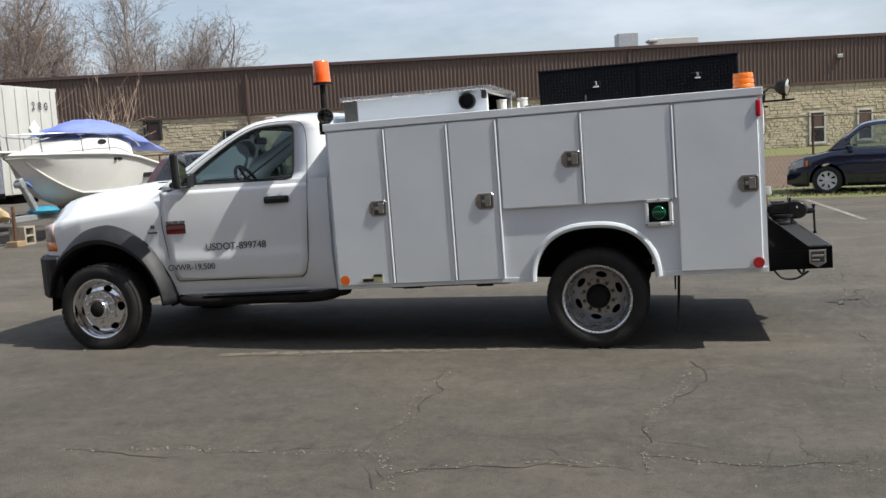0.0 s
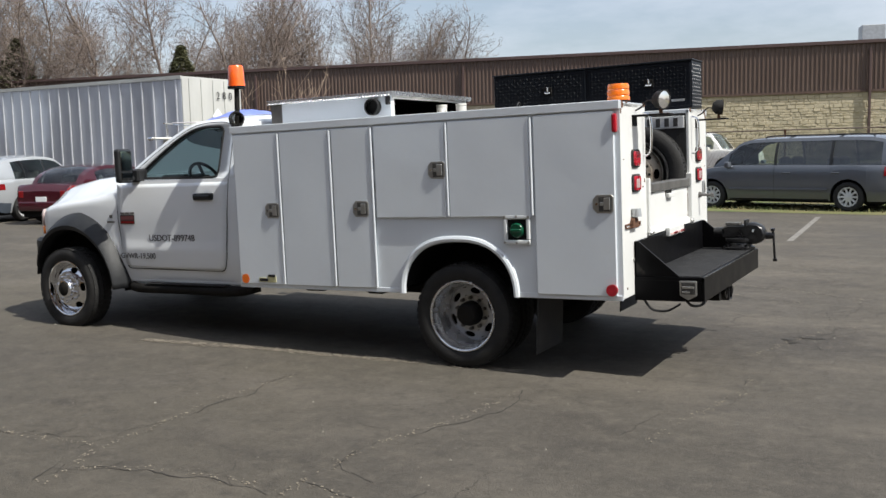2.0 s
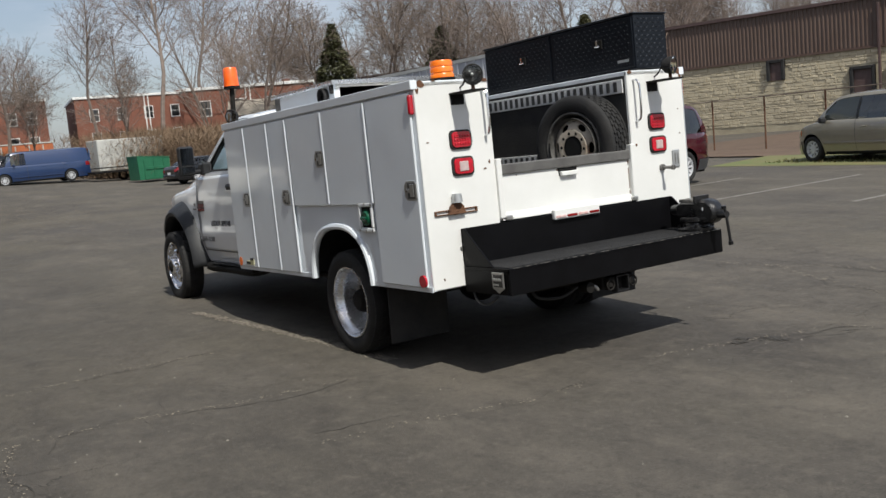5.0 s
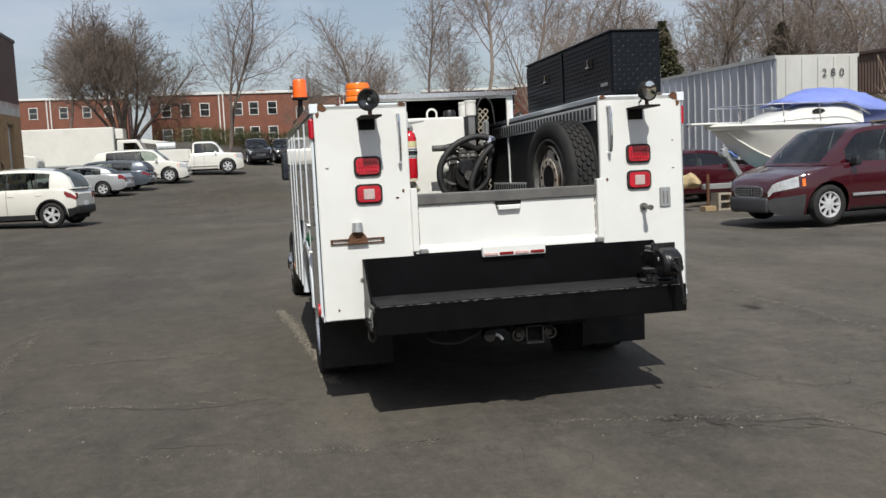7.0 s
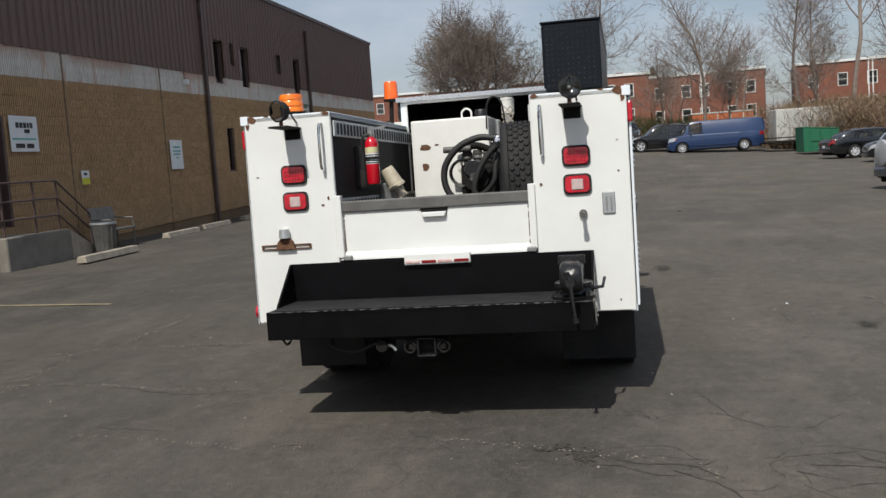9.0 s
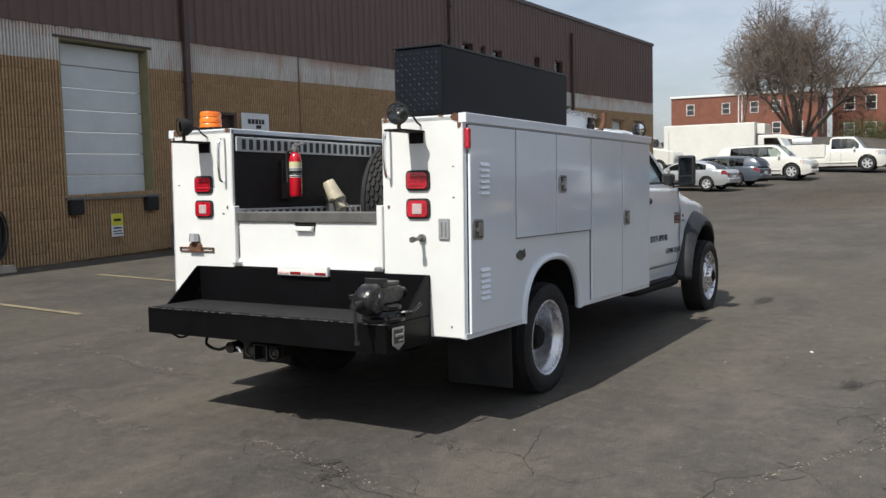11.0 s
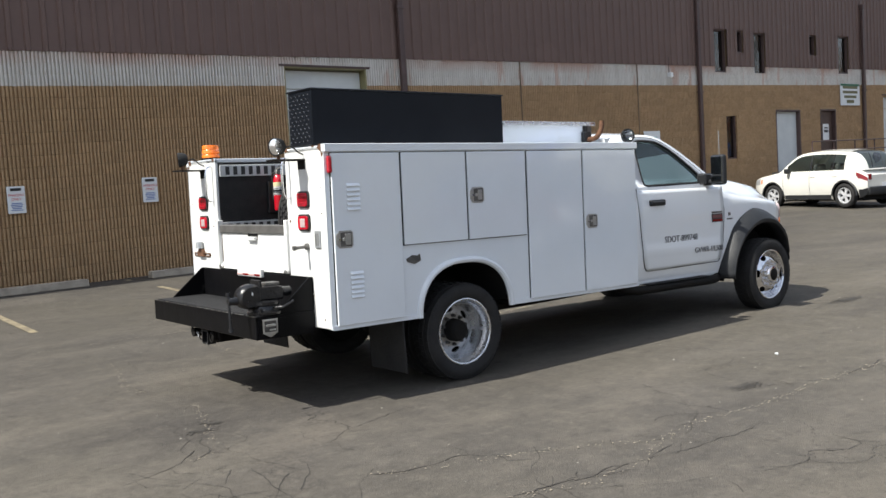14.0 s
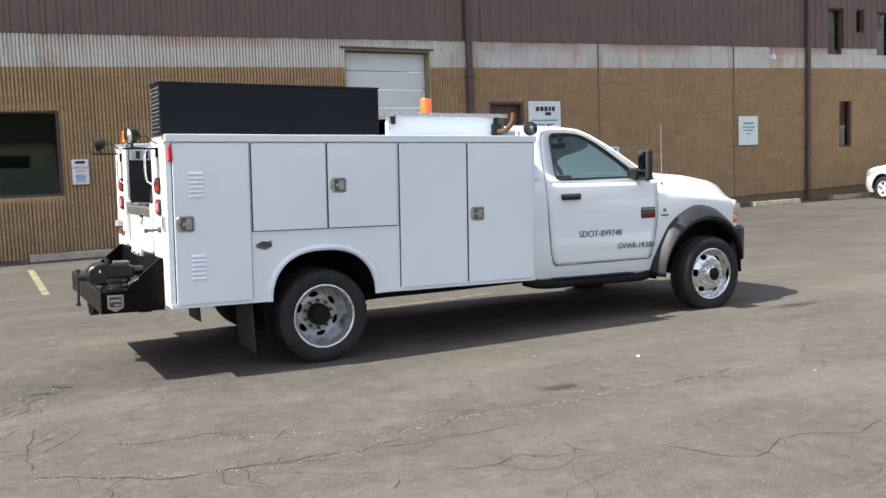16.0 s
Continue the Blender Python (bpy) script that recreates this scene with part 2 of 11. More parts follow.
M["block"] = mat("block", (0.46, 0.305, 0.168), 0.95, col2=(0.36, 0.236, 0.128), scale=9, bump=0.9, bscale=38, rnd=0.07, spot=(0.50, 0.38, 0.24), spot_scale=22, spot_at=0.66)
M["band_paint"] = mat("band_paint", (0.70, 0.675, 0.63), 0.85, col2=(0.56, 0.53, 0.48), scale=1.4, stretch=(3, 3, 0.6), spot=(0.58, 0.45, 0.38), spot_scale=1.1, spot_at=0.57, bump=0.3, bscale=60, rnd=0.025)
M["mortar"] = mat("mortar", (0.20, 0.135, 0.075), 0.95, col2=(0.16, 0.11, 0.06), scale=5)
M["seam_dark"] = mat("seam_dark", (0.105, 0.070, 0.045), 0.95, col2=(0.19, 0.13, 0.08), scale=4, stretch=(1, 1, 0.4))
M["stone"] = mat("stone", (0.50, 0.435, 0.315), 0.95, col2=(0.41, 0.355, 0.25), scale=1.6, bump=0.8, bscale=7, rnd=0.07)
M["pipe_brown"] = mat("pipe_brown", (0.065, 0.040, 0.036), 0.5, col2=(0.09, 0.055, 0.05), scale=4)
M["door_white"] = mat("door_white", (0.66, 0.69, 0.69), 0.5, col2=(0.58, 0.61, 0.61), scale=2)
M["olive"] = mat("olive", (0.26, 0.24, 0.12), 0.6, col2=(0.20, 0.18, 0.09), scale=3)
M["door_brown"] = mat("door_brown", (0.10, 0.06, 0.045), 0.6, col2=(0.08, 0.05, 0.04))
M["concrete"] = mat("concrete", (0.22, 0.20, 0.17), 0.95, col2=(0.15, 0.14, 0.12), scale=3, bump=0.4, bscale=60)
M["old_concrete"] = mat("old_concrete", (0.40, 0.35, 0.28), 0.95, col2=(0.24, 0.21, 0.17), scale=4, bump=0.5, bscale=50)
M["yellow_line"] = mat("yellow_line", (0.29, 0.24, 0.145), 0.9, col2=(0.125, 0.105, 0.075), scale=7, bump=0.2, bscale=120)
M["white_line"] = mat("white_line", (0.27, 0.255, 0.225), 0.9, col2=(0.12, 0.113, 0.105), scale=6, bump=0.2, bscale=120)
M["red_brick"] = mat("red_brick", (0.215, 0.086, 0.056), 0.95, col2=(0.165, 0.067, 0.045), scale=1.2, bump=0.3, bscale=30)
M["crack_dark"] = mat("crack_dark", (0.026, 0.023, 0.020), 0.95, col2=(0.045, 0.040, 0.035), scale=9)
M["chalk"] = mat("chalk", (0.30, 0.26, 0.20), 0.95, col2=(0.12, 0.105, 0.09), scale=16)
M["oil"] = mat("oil", (0.050, 0.045, 0.039), 0.8, col2=(0.060, 0.054, 0.047), scale=9)
M["gravel"] = mat("gravel", (0.24, 0.22, 0.19), 0.95, col2=(0.14, 0.13, 0.11), scale=2, rnd=0.3)
M["trim_white"] = mat("trim_white", (0.75, 0.75, 0.73), 0.6)
M["bark"] = mat("bark", (0.258, 0.206, 0.174), 0.95, col2=(0.146, 0.116, 0.098), scale=3, bump=0.5, bscale=20, rnd=0.25)
M["twig_pale"] = mat("twig_pale", (0.36, 0.27, 0.20), 0.95, col2=(0.24, 0.175, 0.13), scale=4)
M["bark_dark"] = mat("bark_dark", (0.165, 0.128, 0.102), 0.95, col2=(0.10, 0.078, 0.064), scale=3, bump=0.5, bscale=20, rnd=0.2)
M["brush"] = mat("brush", (0.215, 0.145, 0.090), 0.95, col2=(0.135, 0.092, 0.058), scale=0.4, rnd=0.35)
M["brush_green"] = mat("brush_green", (0.085, 0.085, 0.03), 0.9, col2=(0.05, 0.06, 0.02), scale=0.5, rnd=0.3)
M["conifer"] = mat("conifer", (0.150, 0.150, 0.075), 0.9, col2=(0.095, 0.100, 0.048), scale=0.8, rnd=0.2)
M["grass"] = mat("grass", (0.10, 0.135, 0.04), 0.95, col2=(0.16, 0.13, 0.06), scale=1.2, rnd=0.3)
M["tail_red"] = mat("tail_red", (0.25, 0.008, 0.010), 0.15, col2=(0.16, 0.006, 0.008), scale=12, coat=0.6)
M["trailer_side"] = mat("trailer_side", (0.50, 0.51, 0.545), 0.42, 0.12, col2=(0.34, 0.345, 0.37), scale=0.9, stretch=(1, 1, 0.25), spot=(0.62, 0.65, 0.70), spot_scale=0.35, spot_at=0.52)
M["trailer_post"] = mat("trailer_post", (0.58, 0.59, 0.62), 0.4, 0.1, col2=(0.47, 0.48, 0.50), scale=3)
M["trailer_white"] = mat("trailer_white", (0.52, 0.52, 0.49), 0.5, col2=(0.42, 0.42, 0.39), scale=1.2, stretch=(1, 1, 0.3))
M["gelcoat"] = mat("gelcoat", (0.74, 0.73, 0.69), 0.3, col2=(0.66, 0.65, 0.60), scale=1.5, coat=0.3)
M["tarp_blue"] = mat("tarp_blue", (0.20, 0.26, 0.62), 0.6, col2=(0.15, 0.20, 0.52), scale=2, bump=0.4, bscale=6)
M["dumpster_green"] = mat("dumpster_green", (0.015, 0.13, 0.06), 0.5, col2=(0.01, 0.10, 0.05))
M["orange_box"] = mat("orange_box", (0.45, 0.13, 0.05), 0.6)
M["wood"] = mat("wood", (0.36, 0.26, 0.15), 0.85, col2=(0.25, 0.18, 0.10), scale=5, stretch=(1, 1, 6))
M["canvas"] = mat("canvas", (0.50, 0.39, 0.23), 0.95, col2=(0.36, 0.27, 0.15), scale=5, bump=0.6, bscale=9)
M["bumper_grey"] = mat("bumper_grey", (0.040, 0.041, 0.045), 0.55, col2=(0.055, 0.056, 0.060), scale=6)
M["sticker"] = mat("sticker", (0.70, 0.66, 0.35), 0.6, col2=(0.5, 0.48, 0.30), scale=18)
M["chain"] = mat("chain", (0.20, 0.16, 0.13), 0.7, 0.4)
for key, c, r in (("car_white", (0.74, 0.73, 0.68), 0.2), ("car_silver", (0.44, 0.46, 0.48), 0.22), ("car_grey", (0.115, 0.125, 0.145), 0.22), ("car_slate", (0.10, 0.12, 0.15), 0.22),
                  ("car_tan", (0.30, 0.27, 0.21), 0.25), ("car_navy", (0.008, 0.012, 0.035), 0.12), ("car_maroon", (0.050, 0.006, 0.011), 0.11), ("car_red", (0.052, 0.005, 0.011), 0.13),
                  ("car_black", (0.008, 0.009, 0.011), 0.12), ("van_blue", (0.017, 0.038, 0.105), 0.25)):
    M[key] = mat(key, c, r, 0.25 if key in ("car_silver", "car_grey", "car_slate", "car_tan") else 0.0, col2=tuple(v * 0.9 for v in c), scale=1.2, coat=0.7, rvar=0.05)


def asphalt():
    m = bpy.data.materials.new("asphalt")
    m.use_nodes = True
    nt = m.node_tree
    p = nt.nodes["Principled BSDF"]
    tc = nt.nodes.new("ShaderNodeTexCoord")

    def noise_node(scale, detail, rough=0.6):
        n = nt.nodes.new("ShaderNodeTexNoise")
        n.inputs["Scale"].default_value = scale
        n.inputs["Detail"].default_value = detail
        n.inputs["Roughness"].default_value = rough
        nt.links.new(tc.outputs["Object"], n.inputs["Vector"])
        return n

    def mixc(a, b, f, mode="MIX"):
        x = nt.nodes.new("ShaderNodeMix")
        x.data_type = "RGBA"
        x.blend_type = mode
        for sock, v in ((6, a), (7, b), (0, f)):
            if isinstance(v, (tuple, float)):
                x.inputs[sock].default_value = v
            else:
                nt.links.new(v, x.inputs[sock])
        return x.outputs[2]

    def span(src, a, b, lo=0.0, hi=1.0):
        r = nt.nodes.new("ShaderNodeMapRange")
        r.inputs["From Min"].default_value, r.inputs["From Max"].default_value = a, b
        r.inputs["To Min"].default_value, r.inputs["To Max"].default_value = lo, hi
        nt.links.new(src, r.inputs["Value"])
        return r.outputs[0]

    big = noise_node(0.16, 4)
    mid = noise_node(1.1, 6)
    fine = noise_node(85, 3, 0.7)
    c = mixc((0.098, 0.086, 0.067, 1), (0.069, 0.062, 0.055, 1), span(big.outputs["Fac"], 0.36, 0.64))
    # streaks worn along the driving direction
    mp = nt.nodes.new("ShaderNodeMapping")
    mp.inputs["Scale"].default_value = (0.42, 0.95, 1.0)
    mp.inputs["Rotation"].default_value = (0, 0, 0.12)
    nt.links.new(tc.outputs["Object"], mp.inputs["Vector"])
    sk = noise_node(1.0, 7, 0.65)
    nt.links.new(mp.outputs[0], sk.inputs["Vector"])
    c = mixc(c, (0.140, 0.122, 0.099, 1), span(sk.outputs["Fac"], 0.50, 0.70, 0, 0.75))
    c = mixc(c, (0.048, 0.042, 0.037, 1), span(sk.outputs["Fac"], 0.45, 0.28, 0, 0.8))
    c = mixc(c, (0.118, 0.105, 0.089, 1), span(mid.outputs["Fac"], 0.52, 0.72, 0, 0.75))
    c = mixc(c, (0.030, 0.028, 0.026, 1), span(mid.outputs["Fac"], 0.36, 0.26, 0, 0.5))
    c = mixc(c, (0.20, 0.185, 0.16, 1), span(fine.outputs["Fac"], 0.58, 0.74, 0, 0.58))
    c = mixc(c, (0.018, 0.017, 0.016, 1), span(fine.outputs["Fac"], 0.43, 0.29, 0, 0.60))
    g2 = noise_node(24, 5, 0.75)
    c = mixc(c, (0.175, 0.158, 0.132, 1), span(g2.outputs["Fac"], 0.54, 0.70, 0, 0.40))
    c = mixc(c, (0.026, 0.024, 0.021, 1), span(g2.outputs["Fac"], 0.46, 0.31, 0, 0.42))
    g3 = noise_node(6.5, 7, 0.7)
    c = mixc(c, (0.155, 0.136, 0.110, 1), span(g3.outputs["Fac"], 0.53, 0.70, 0, 0.45))
    c = mixc(c, (0.036, 0.032, 0.029, 1), span(g3.outputs["Fac"], 0.47, 0.30, 0, 0.5))
    # oil stains with their own outline
    st = noise_node(0.55, 5, 0.5)
    c = mixc(c, (0.028, 0.025, 0.023, 1), span(st.outputs["Fac"], 0.68, 0.76, 0, 0.35))
    # hairline cracks along distorted cell borders
    dn = noise_node(1.7, 5)
    off = nt.nodes.new("ShaderNodeVectorMath")
    off.operation = "MULTIPLY_ADD"
    off.inputs[1].default_value = (0.9, 0.9, 0.0)
    nt.links.new(dn.outputs["Color"], off.inputs[0])
    nt.links.new(tc.outputs["Object"], off.inputs[2])
    vo = nt.nodes.new("ShaderNodeTexVoronoi")
    vo.feature = "DISTANCE_TO_EDGE"
    vo.inputs["Scale"].default_value = 0.75
    nt.links.new(off.outputs[0], vo.inputs["Vector"])
    gate = span(noise_node(0.30, 3).outputs["Fac"], 0.54, 0.62, 0.0, 0.8)
    line = span(vo.outputs["Distance"], 0.0036, 0.0010)
    mul = nt.nodes.new("ShaderNodeMath")
    mul.operation = "MULTIPLY"
    nt.links.new(line, mul.inputs[0])
    nt.links.new(gate, mul.inputs[1])
    c = mixc(c, (0.016, 0.014, 0.013, 1), mul.outputs[0])
    # darker towards the block wall than in the north half, with a wavering border
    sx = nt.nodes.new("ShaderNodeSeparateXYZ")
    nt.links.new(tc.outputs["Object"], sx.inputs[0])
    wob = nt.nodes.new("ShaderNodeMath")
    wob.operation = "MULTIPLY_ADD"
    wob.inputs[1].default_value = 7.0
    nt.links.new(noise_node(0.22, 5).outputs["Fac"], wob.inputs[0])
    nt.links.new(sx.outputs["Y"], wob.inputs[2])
    south_tone = span(wob.outputs[0], 6.5, 13.5, 0.80, 0.99)
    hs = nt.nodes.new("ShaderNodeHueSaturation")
    nt.links.new(south_tone, hs.inputs["Value"])
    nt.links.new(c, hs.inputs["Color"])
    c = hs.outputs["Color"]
    nt.links.new(c, p.inputs["Base Color"])
    nt.links.new(span(mid.outputs["Fac"], 0.3, 0.7, 0.78, 0.95), p.inputs["Roughness"])
    p.inputs["Specular IOR Level"].default_value = 0.35
    hgt = nt.nodes.new("ShaderNodeMath")
    hgt.operation = "SUBTRACT"
    nt.links.new(fine.outputs["Fac"], hgt.inputs[0])
    nt.links.new(mul.outputs[0], hgt.inputs[1])
    bp = nt.nodes.new("ShaderNodeBump")
    bp.inputs["Strength"].default_value = 0.55
    bp.inputs["Distance"].default_value = 0.012
    nt.links.new(hgt.outputs[0], bp.inputs["Height"])
    nt.links.new(bp.outputs[0], p.inputs["Normal"])
    return m


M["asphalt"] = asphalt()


def rust_wash(m, top, deep):
    """Rust run down from the metal siding onto the painted band under it."""
    nt = m.node_tree
    p = nt.nodes["Principled BSDF"]
    paint = p.inputs["Base Color"].links[0].from_socket
    geo = nt.nodes.new("ShaderNodeNewGeometry")
    sep = nt.nodes.new("ShaderNodeSeparateXYZ")
    nt.links.new(geo.outputs["Position"], sep.inputs[0])
    lev = nt.nodes.new("ShaderNodeMath")
    lev.operation = "MULTIPLY_ADD"
    lev.inputs[1].default_value = 0.0187
    nt.links.new(sep.outputs["X"], lev.inputs[0])
    nt.links.new(sep.outputs["Z"], lev.inputs[2])
    edge = nt.nodes.new("ShaderNodeMapRange")
    edge.inputs["From Min"].default_value, edge.inputs["From Max"].default_value = top - deep, top
    nt.links.new(lev.outputs[0], edge.inputs["Value"])
    n = nt.nodes.new("ShaderNodeTexNoise")
    n.inputs["Scale"].default_value = 0.8
    n.inputs["Detail"].default_value = 8.0
    nt.links.new(geo.outputs["Position"], n.inputs["Vector"])
    patch = nt.nodes.new("ShaderNodeMapRange")
    patch.inputs["From Min"].default_value, patch.inputs["From Max"].default_value = 0.36, 0.62
    patch.inputs["To Max"].default_value = 0.85
    nt.links.new(n.outputs["Fac"], patch.inputs["Value"])
    f = nt.nodes.new("ShaderNodeMath")
    f.operation = "MULTIPLY"
    nt.links.new(edge.outputs[0], f.inputs[0])
    nt.links.new(patch.outputs[0], f.inputs[1])
    mx = nt.nodes.new("ShaderNodeMix")
    mx.data_type = "RGBA"
    mx.inputs[7].default_value = (0.46, 0.27, 0.205, 1)
    nt.links.new(f.outputs[0], mx.inputs[0])
    nt.links.new(paint, mx.inputs[6])
    nt.links.new(mx.outputs[2], p.inputs["Base Color"])


rust_wash(M["band_paint"], 4.26, 0.30)


# ---------- mesh helpers ----------
def empty(name, m=None, **tags):
    ob = new(name)
    ob.empty_display_size = 0.2
    if m is not None:
        ob.matrix_world = m
    return tagged(ob, **tags)


def part(name, bm, material, parent=None, label="", smooth=False, solid=0.0):
    """Links a bmesh, or (verts, faces), as one mesh object under a thing or a part."""
    me = bpy.data.meshes.new(name)
    if isinstance(bm, tuple):
        me.from_pydata(bm[0], [], bm[1])
        me.update()
    else:
        bm.normal_update()
        bm.to_mesh(me)
        bm.free()
    me.materials.append(M[material])
    if smooth:
        me.shade_smooth()
        me.set_sharp_from_angle(angle=radians(38))
    ob = new(name, me)
    if solid:
        s = ob.modifiers.new("thickness", "SOLIDIFY")
        s.thickness = solid
        s.offset = -1
    if parent is not None:
        ob.parent = parent
    if label:
        ob["label"] = label
    return ob


def share(src, m, parent, name=None):
    """A further object on the same mesh, placed by m under parent."""
    ob = new(name or src.name.split(".")[0], src.data)
    ob.parent = parent
    ob.matrix_local = m
    return ob


def add_box(bm, lo, hi, bevel=0.0, rot=None, seg=1):
    """A box between two corners, its edges bevelled."""
    lo, hi = Vector(lo), Vector(hi)
    r = bmesh.ops.create_cube(bm, size=1.0)
    vs = r["verts"]
    c, s = (lo + hi) / 2, hi - lo
    for v in vs:
        v.co = Vector((v.co.x * s.x, v.co.y * s.y, v.co.z * s.z))
    if bevel:
        es = list({e for v in vs for e in v.link_edges})
        out = bmesh.ops.bevel(bm, geom=es, offset=min(bevel, min(abs(a) for a in s) * 0.45), segments=seg, affect="EDGES", profile=0.5)
        vs = list({v for f in out["faces"] for v in f.verts} | {v for v in vs if v.is_valid})
    m = Matrix.Translation(c) @ (rot.to_4x4() if rot else Matrix.Identity(4))
    bmesh.ops.transform(bm, matrix=m, verts=vs)
    return vs


def box(lo, hi, bevel=0.0, rot=None, seg=1):
    bm = bmesh.new()
    add_box(bm, lo, hi, bevel, rot, seg)
    return bm


def boxes(*pairs, bevel=0.0):
    bm = bmesh.new()
    for lo, hi in pairs:
        add_box(bm, lo, hi, bevel)
    return bm


def add_cyl(bm, a, b, r, r2=None, seg=16, caps=True):
    a, b = Vector(a), Vector(b)
    d = b - a
    m = Matrix.Translation((a + b) / 2) @ d.to_track_quat("Z", "Y").to_matrix().to_4x4()
    return bmesh.ops.create_cone(bm, cap_ends=caps, segments=seg, radius1=r, radius2=r if r2 is None else r2, depth=d.length, matrix=m)["verts"]


def cyl(a, b, r, r2=None, seg=16):
    bm = bmesh.new()
    add_cyl(bm, a, b, r, r2, seg)
    return bm


def lathe(profile, seg=32, axis="y", at=(0, 0, 0)):
    """Turns a profile of (radius, along) about an axis."""
    vs, fs = [], []
    n = len(profile)
    for i in range(seg):
        a = 2 * math.pi * i / seg
        ca, sa = math.cos(a), math.sin(a)
        for r, h in profile:
            p = {"y": (r * ca, h, r * sa), "z": (r * ca, r * sa, h), "x": (h, r * ca, r * sa)}[axis]
            vs.append((p[0] + at[0], p[1] + at[1], p[2] + at[2]))
    for i in range(seg):
        j = (i + 1) % seg
        for k in range(n - 1):
            fs.append((i * n + k, j * n + k, j * n + k + 1, i * n + k + 1))
    return vs, fs


def tube(pts, r, seg=8, taper=None):
    """A round tube along points, smoothed between them."""
    P = [Vector(p) for p in pts]
    vs, fs = [], []
    prev = Vector((0, 0, 1))
    for i, p in enumerate(P):
        d = (P[min(i + 1, len(P) - 1)] - P[max(i - 1, 0)]).normalized()
        u = d.cross(prev)
        if u.length < 1e-3:
            u = d.cross(Vector((1, 0, 0)))
        u.normalize()
        w = u.cross(d)
        prev = w
        rr = r if taper is None else r + (taper - r) * i / (len(P) - 1)
        for k in range(seg):
            a = 2 * math.pi * k / seg
            vs.append(tuple(p + (u * math.cos(a) + w * math.sin(a)) * rr))
    for i in range(len(P) - 1):
        for k in range(seg):
            k2 = (k + 1) % seg
            fs.append((i * seg + k, i * seg + k2, (i + 1) * seg + k2, (i + 1) * seg + k))
    fs.append(tuple(range(seg))[::-1])
    fs.append(tuple((len(P) - 1) * seg + k for k in range(seg)))
    return vs, fs


def curve_pts(pts, n=8):
    """Catmull-Rom points through pts."""
    P = [Vector(p) for p in pts]
    out = []
    for i in range(len(P) - 1):
        p0, p1, p2, p3 = P[max(i - 1, 0)], P[i], P[i + 1], P[min(i + 2, len(P) - 1)]
        for k in range(n):
            t = k / n
            out.append(0.5 * ((2 * p1) + (p2 - p0) * t + (2 * p0 - 5 * p1 + 4 * p2 - p3) * t * t + (3 * p1 - p0 - 3 * p2 + p3) * t ** 3))
    out.append(P[-1])
    return out


def prism(poly, lo, hi, axis="y", bevel=0.0):
    """A polygon pushed through from lo to hi along an axis; poly holds the other two coordinates in order."""
    bm = bmesh.new()

    def p3(q, h):
        return {"y": (q[0], h, q[1]), "x": (h, q[0], q[1]), "z": (q[0], q[1], h)}[axis]

    a = [bm.verts.new(p3(q, lo)) for q in poly]
    b = [bm.verts.new(p3(q, hi)) for q in poly]
    bm.faces.new(a)
    bm.faces.new(b[::-1])
    n = len(poly)
    for i in range(n):
        bm.faces.new((a[i], b[i], b[(i + 1) % n], a[(i + 1) % n]))
    bmesh.ops.recalc_face_normals(bm, faces=bm.faces)
    if bevel:
        bmesh.ops.bevel(bm, geom=list(bm.edges), offset=bevel, segments=1, affect="EDGES", profile=0.5)
    return bm


def lerp_list(table, x):
    """Linear look-up in a table of (x, value)."""
    if x <= table[0][0]:
        return table[0][1]
    for (a, va), (b, vb) in zip(table, table[1:]):
        if x <= b:
            return va + (vb - va) * (x - a) / (b - a)
    return table[-1][1]


def lettering(name, words, size, m, material, parent, depth=0.002):
    """Raised letters in the built-in font, turned into a mesh."""
    cu = bpy.data.curves.new(name, "FONT")
    cu.body = words
    cu.size = size
    cu.extrude = depth
    cu.align_x, cu.align_y = "CENTER", "CENTER"
    tmp = bpy.data.objects.new(name, cu)
    scene.collection.objects.link(tmp)
    dg = bpy.context.evaluated_depsgraph_get()
    me = bpy.data.meshes.new_from_object(tmp.evaluated_get(dg))
    bpy.data.objects.remove(tmp)
    me.materials.clear()
    me.materials.append(M[material])
    ob = new(name, me)
    ob.parent = parent
    ob.matrix_local = m
    return ob


def bars(lines, m, material, parent, name="print_bar", thick=0.003):
    """Plain bars in place of writing; lines of (x0, x1, y, height) in the plane of m."""
    for x0, x1, y, h in lines:
        ob = part(name, box((x0, y - h / 2, -thick), (x1, y + h / 2, thick)), material, parent)
        ob.matrix_local = m


def ground_z(x, y=0.0):
    """The lot is flat round the truck and rises towards the west, more so on its south side."""
    d = min(max(-24.0 - x, 0.0), 52.0)
    k = min(max((y - 2.0) / 18.0, 0.0), 1.0)
    return (0.00135 - 0.00085 * k) * d * d + 0.10 * min(max((2.5 - y) / 4.0, 0.0), 1.0)


# facing matrices for flat print: the letters' plane stands up
def facing(x, y, z, way):
    """A pose whose local z looks along way ('-y', '+y', '+x')."""
    rz = {"-y": 0, "+y": 180, "+x": 90, "-x": -90}[way]
    return pose(x, y, z, 0, 0, rz) @ pose(0, 0, 0, 90, 0, 0)

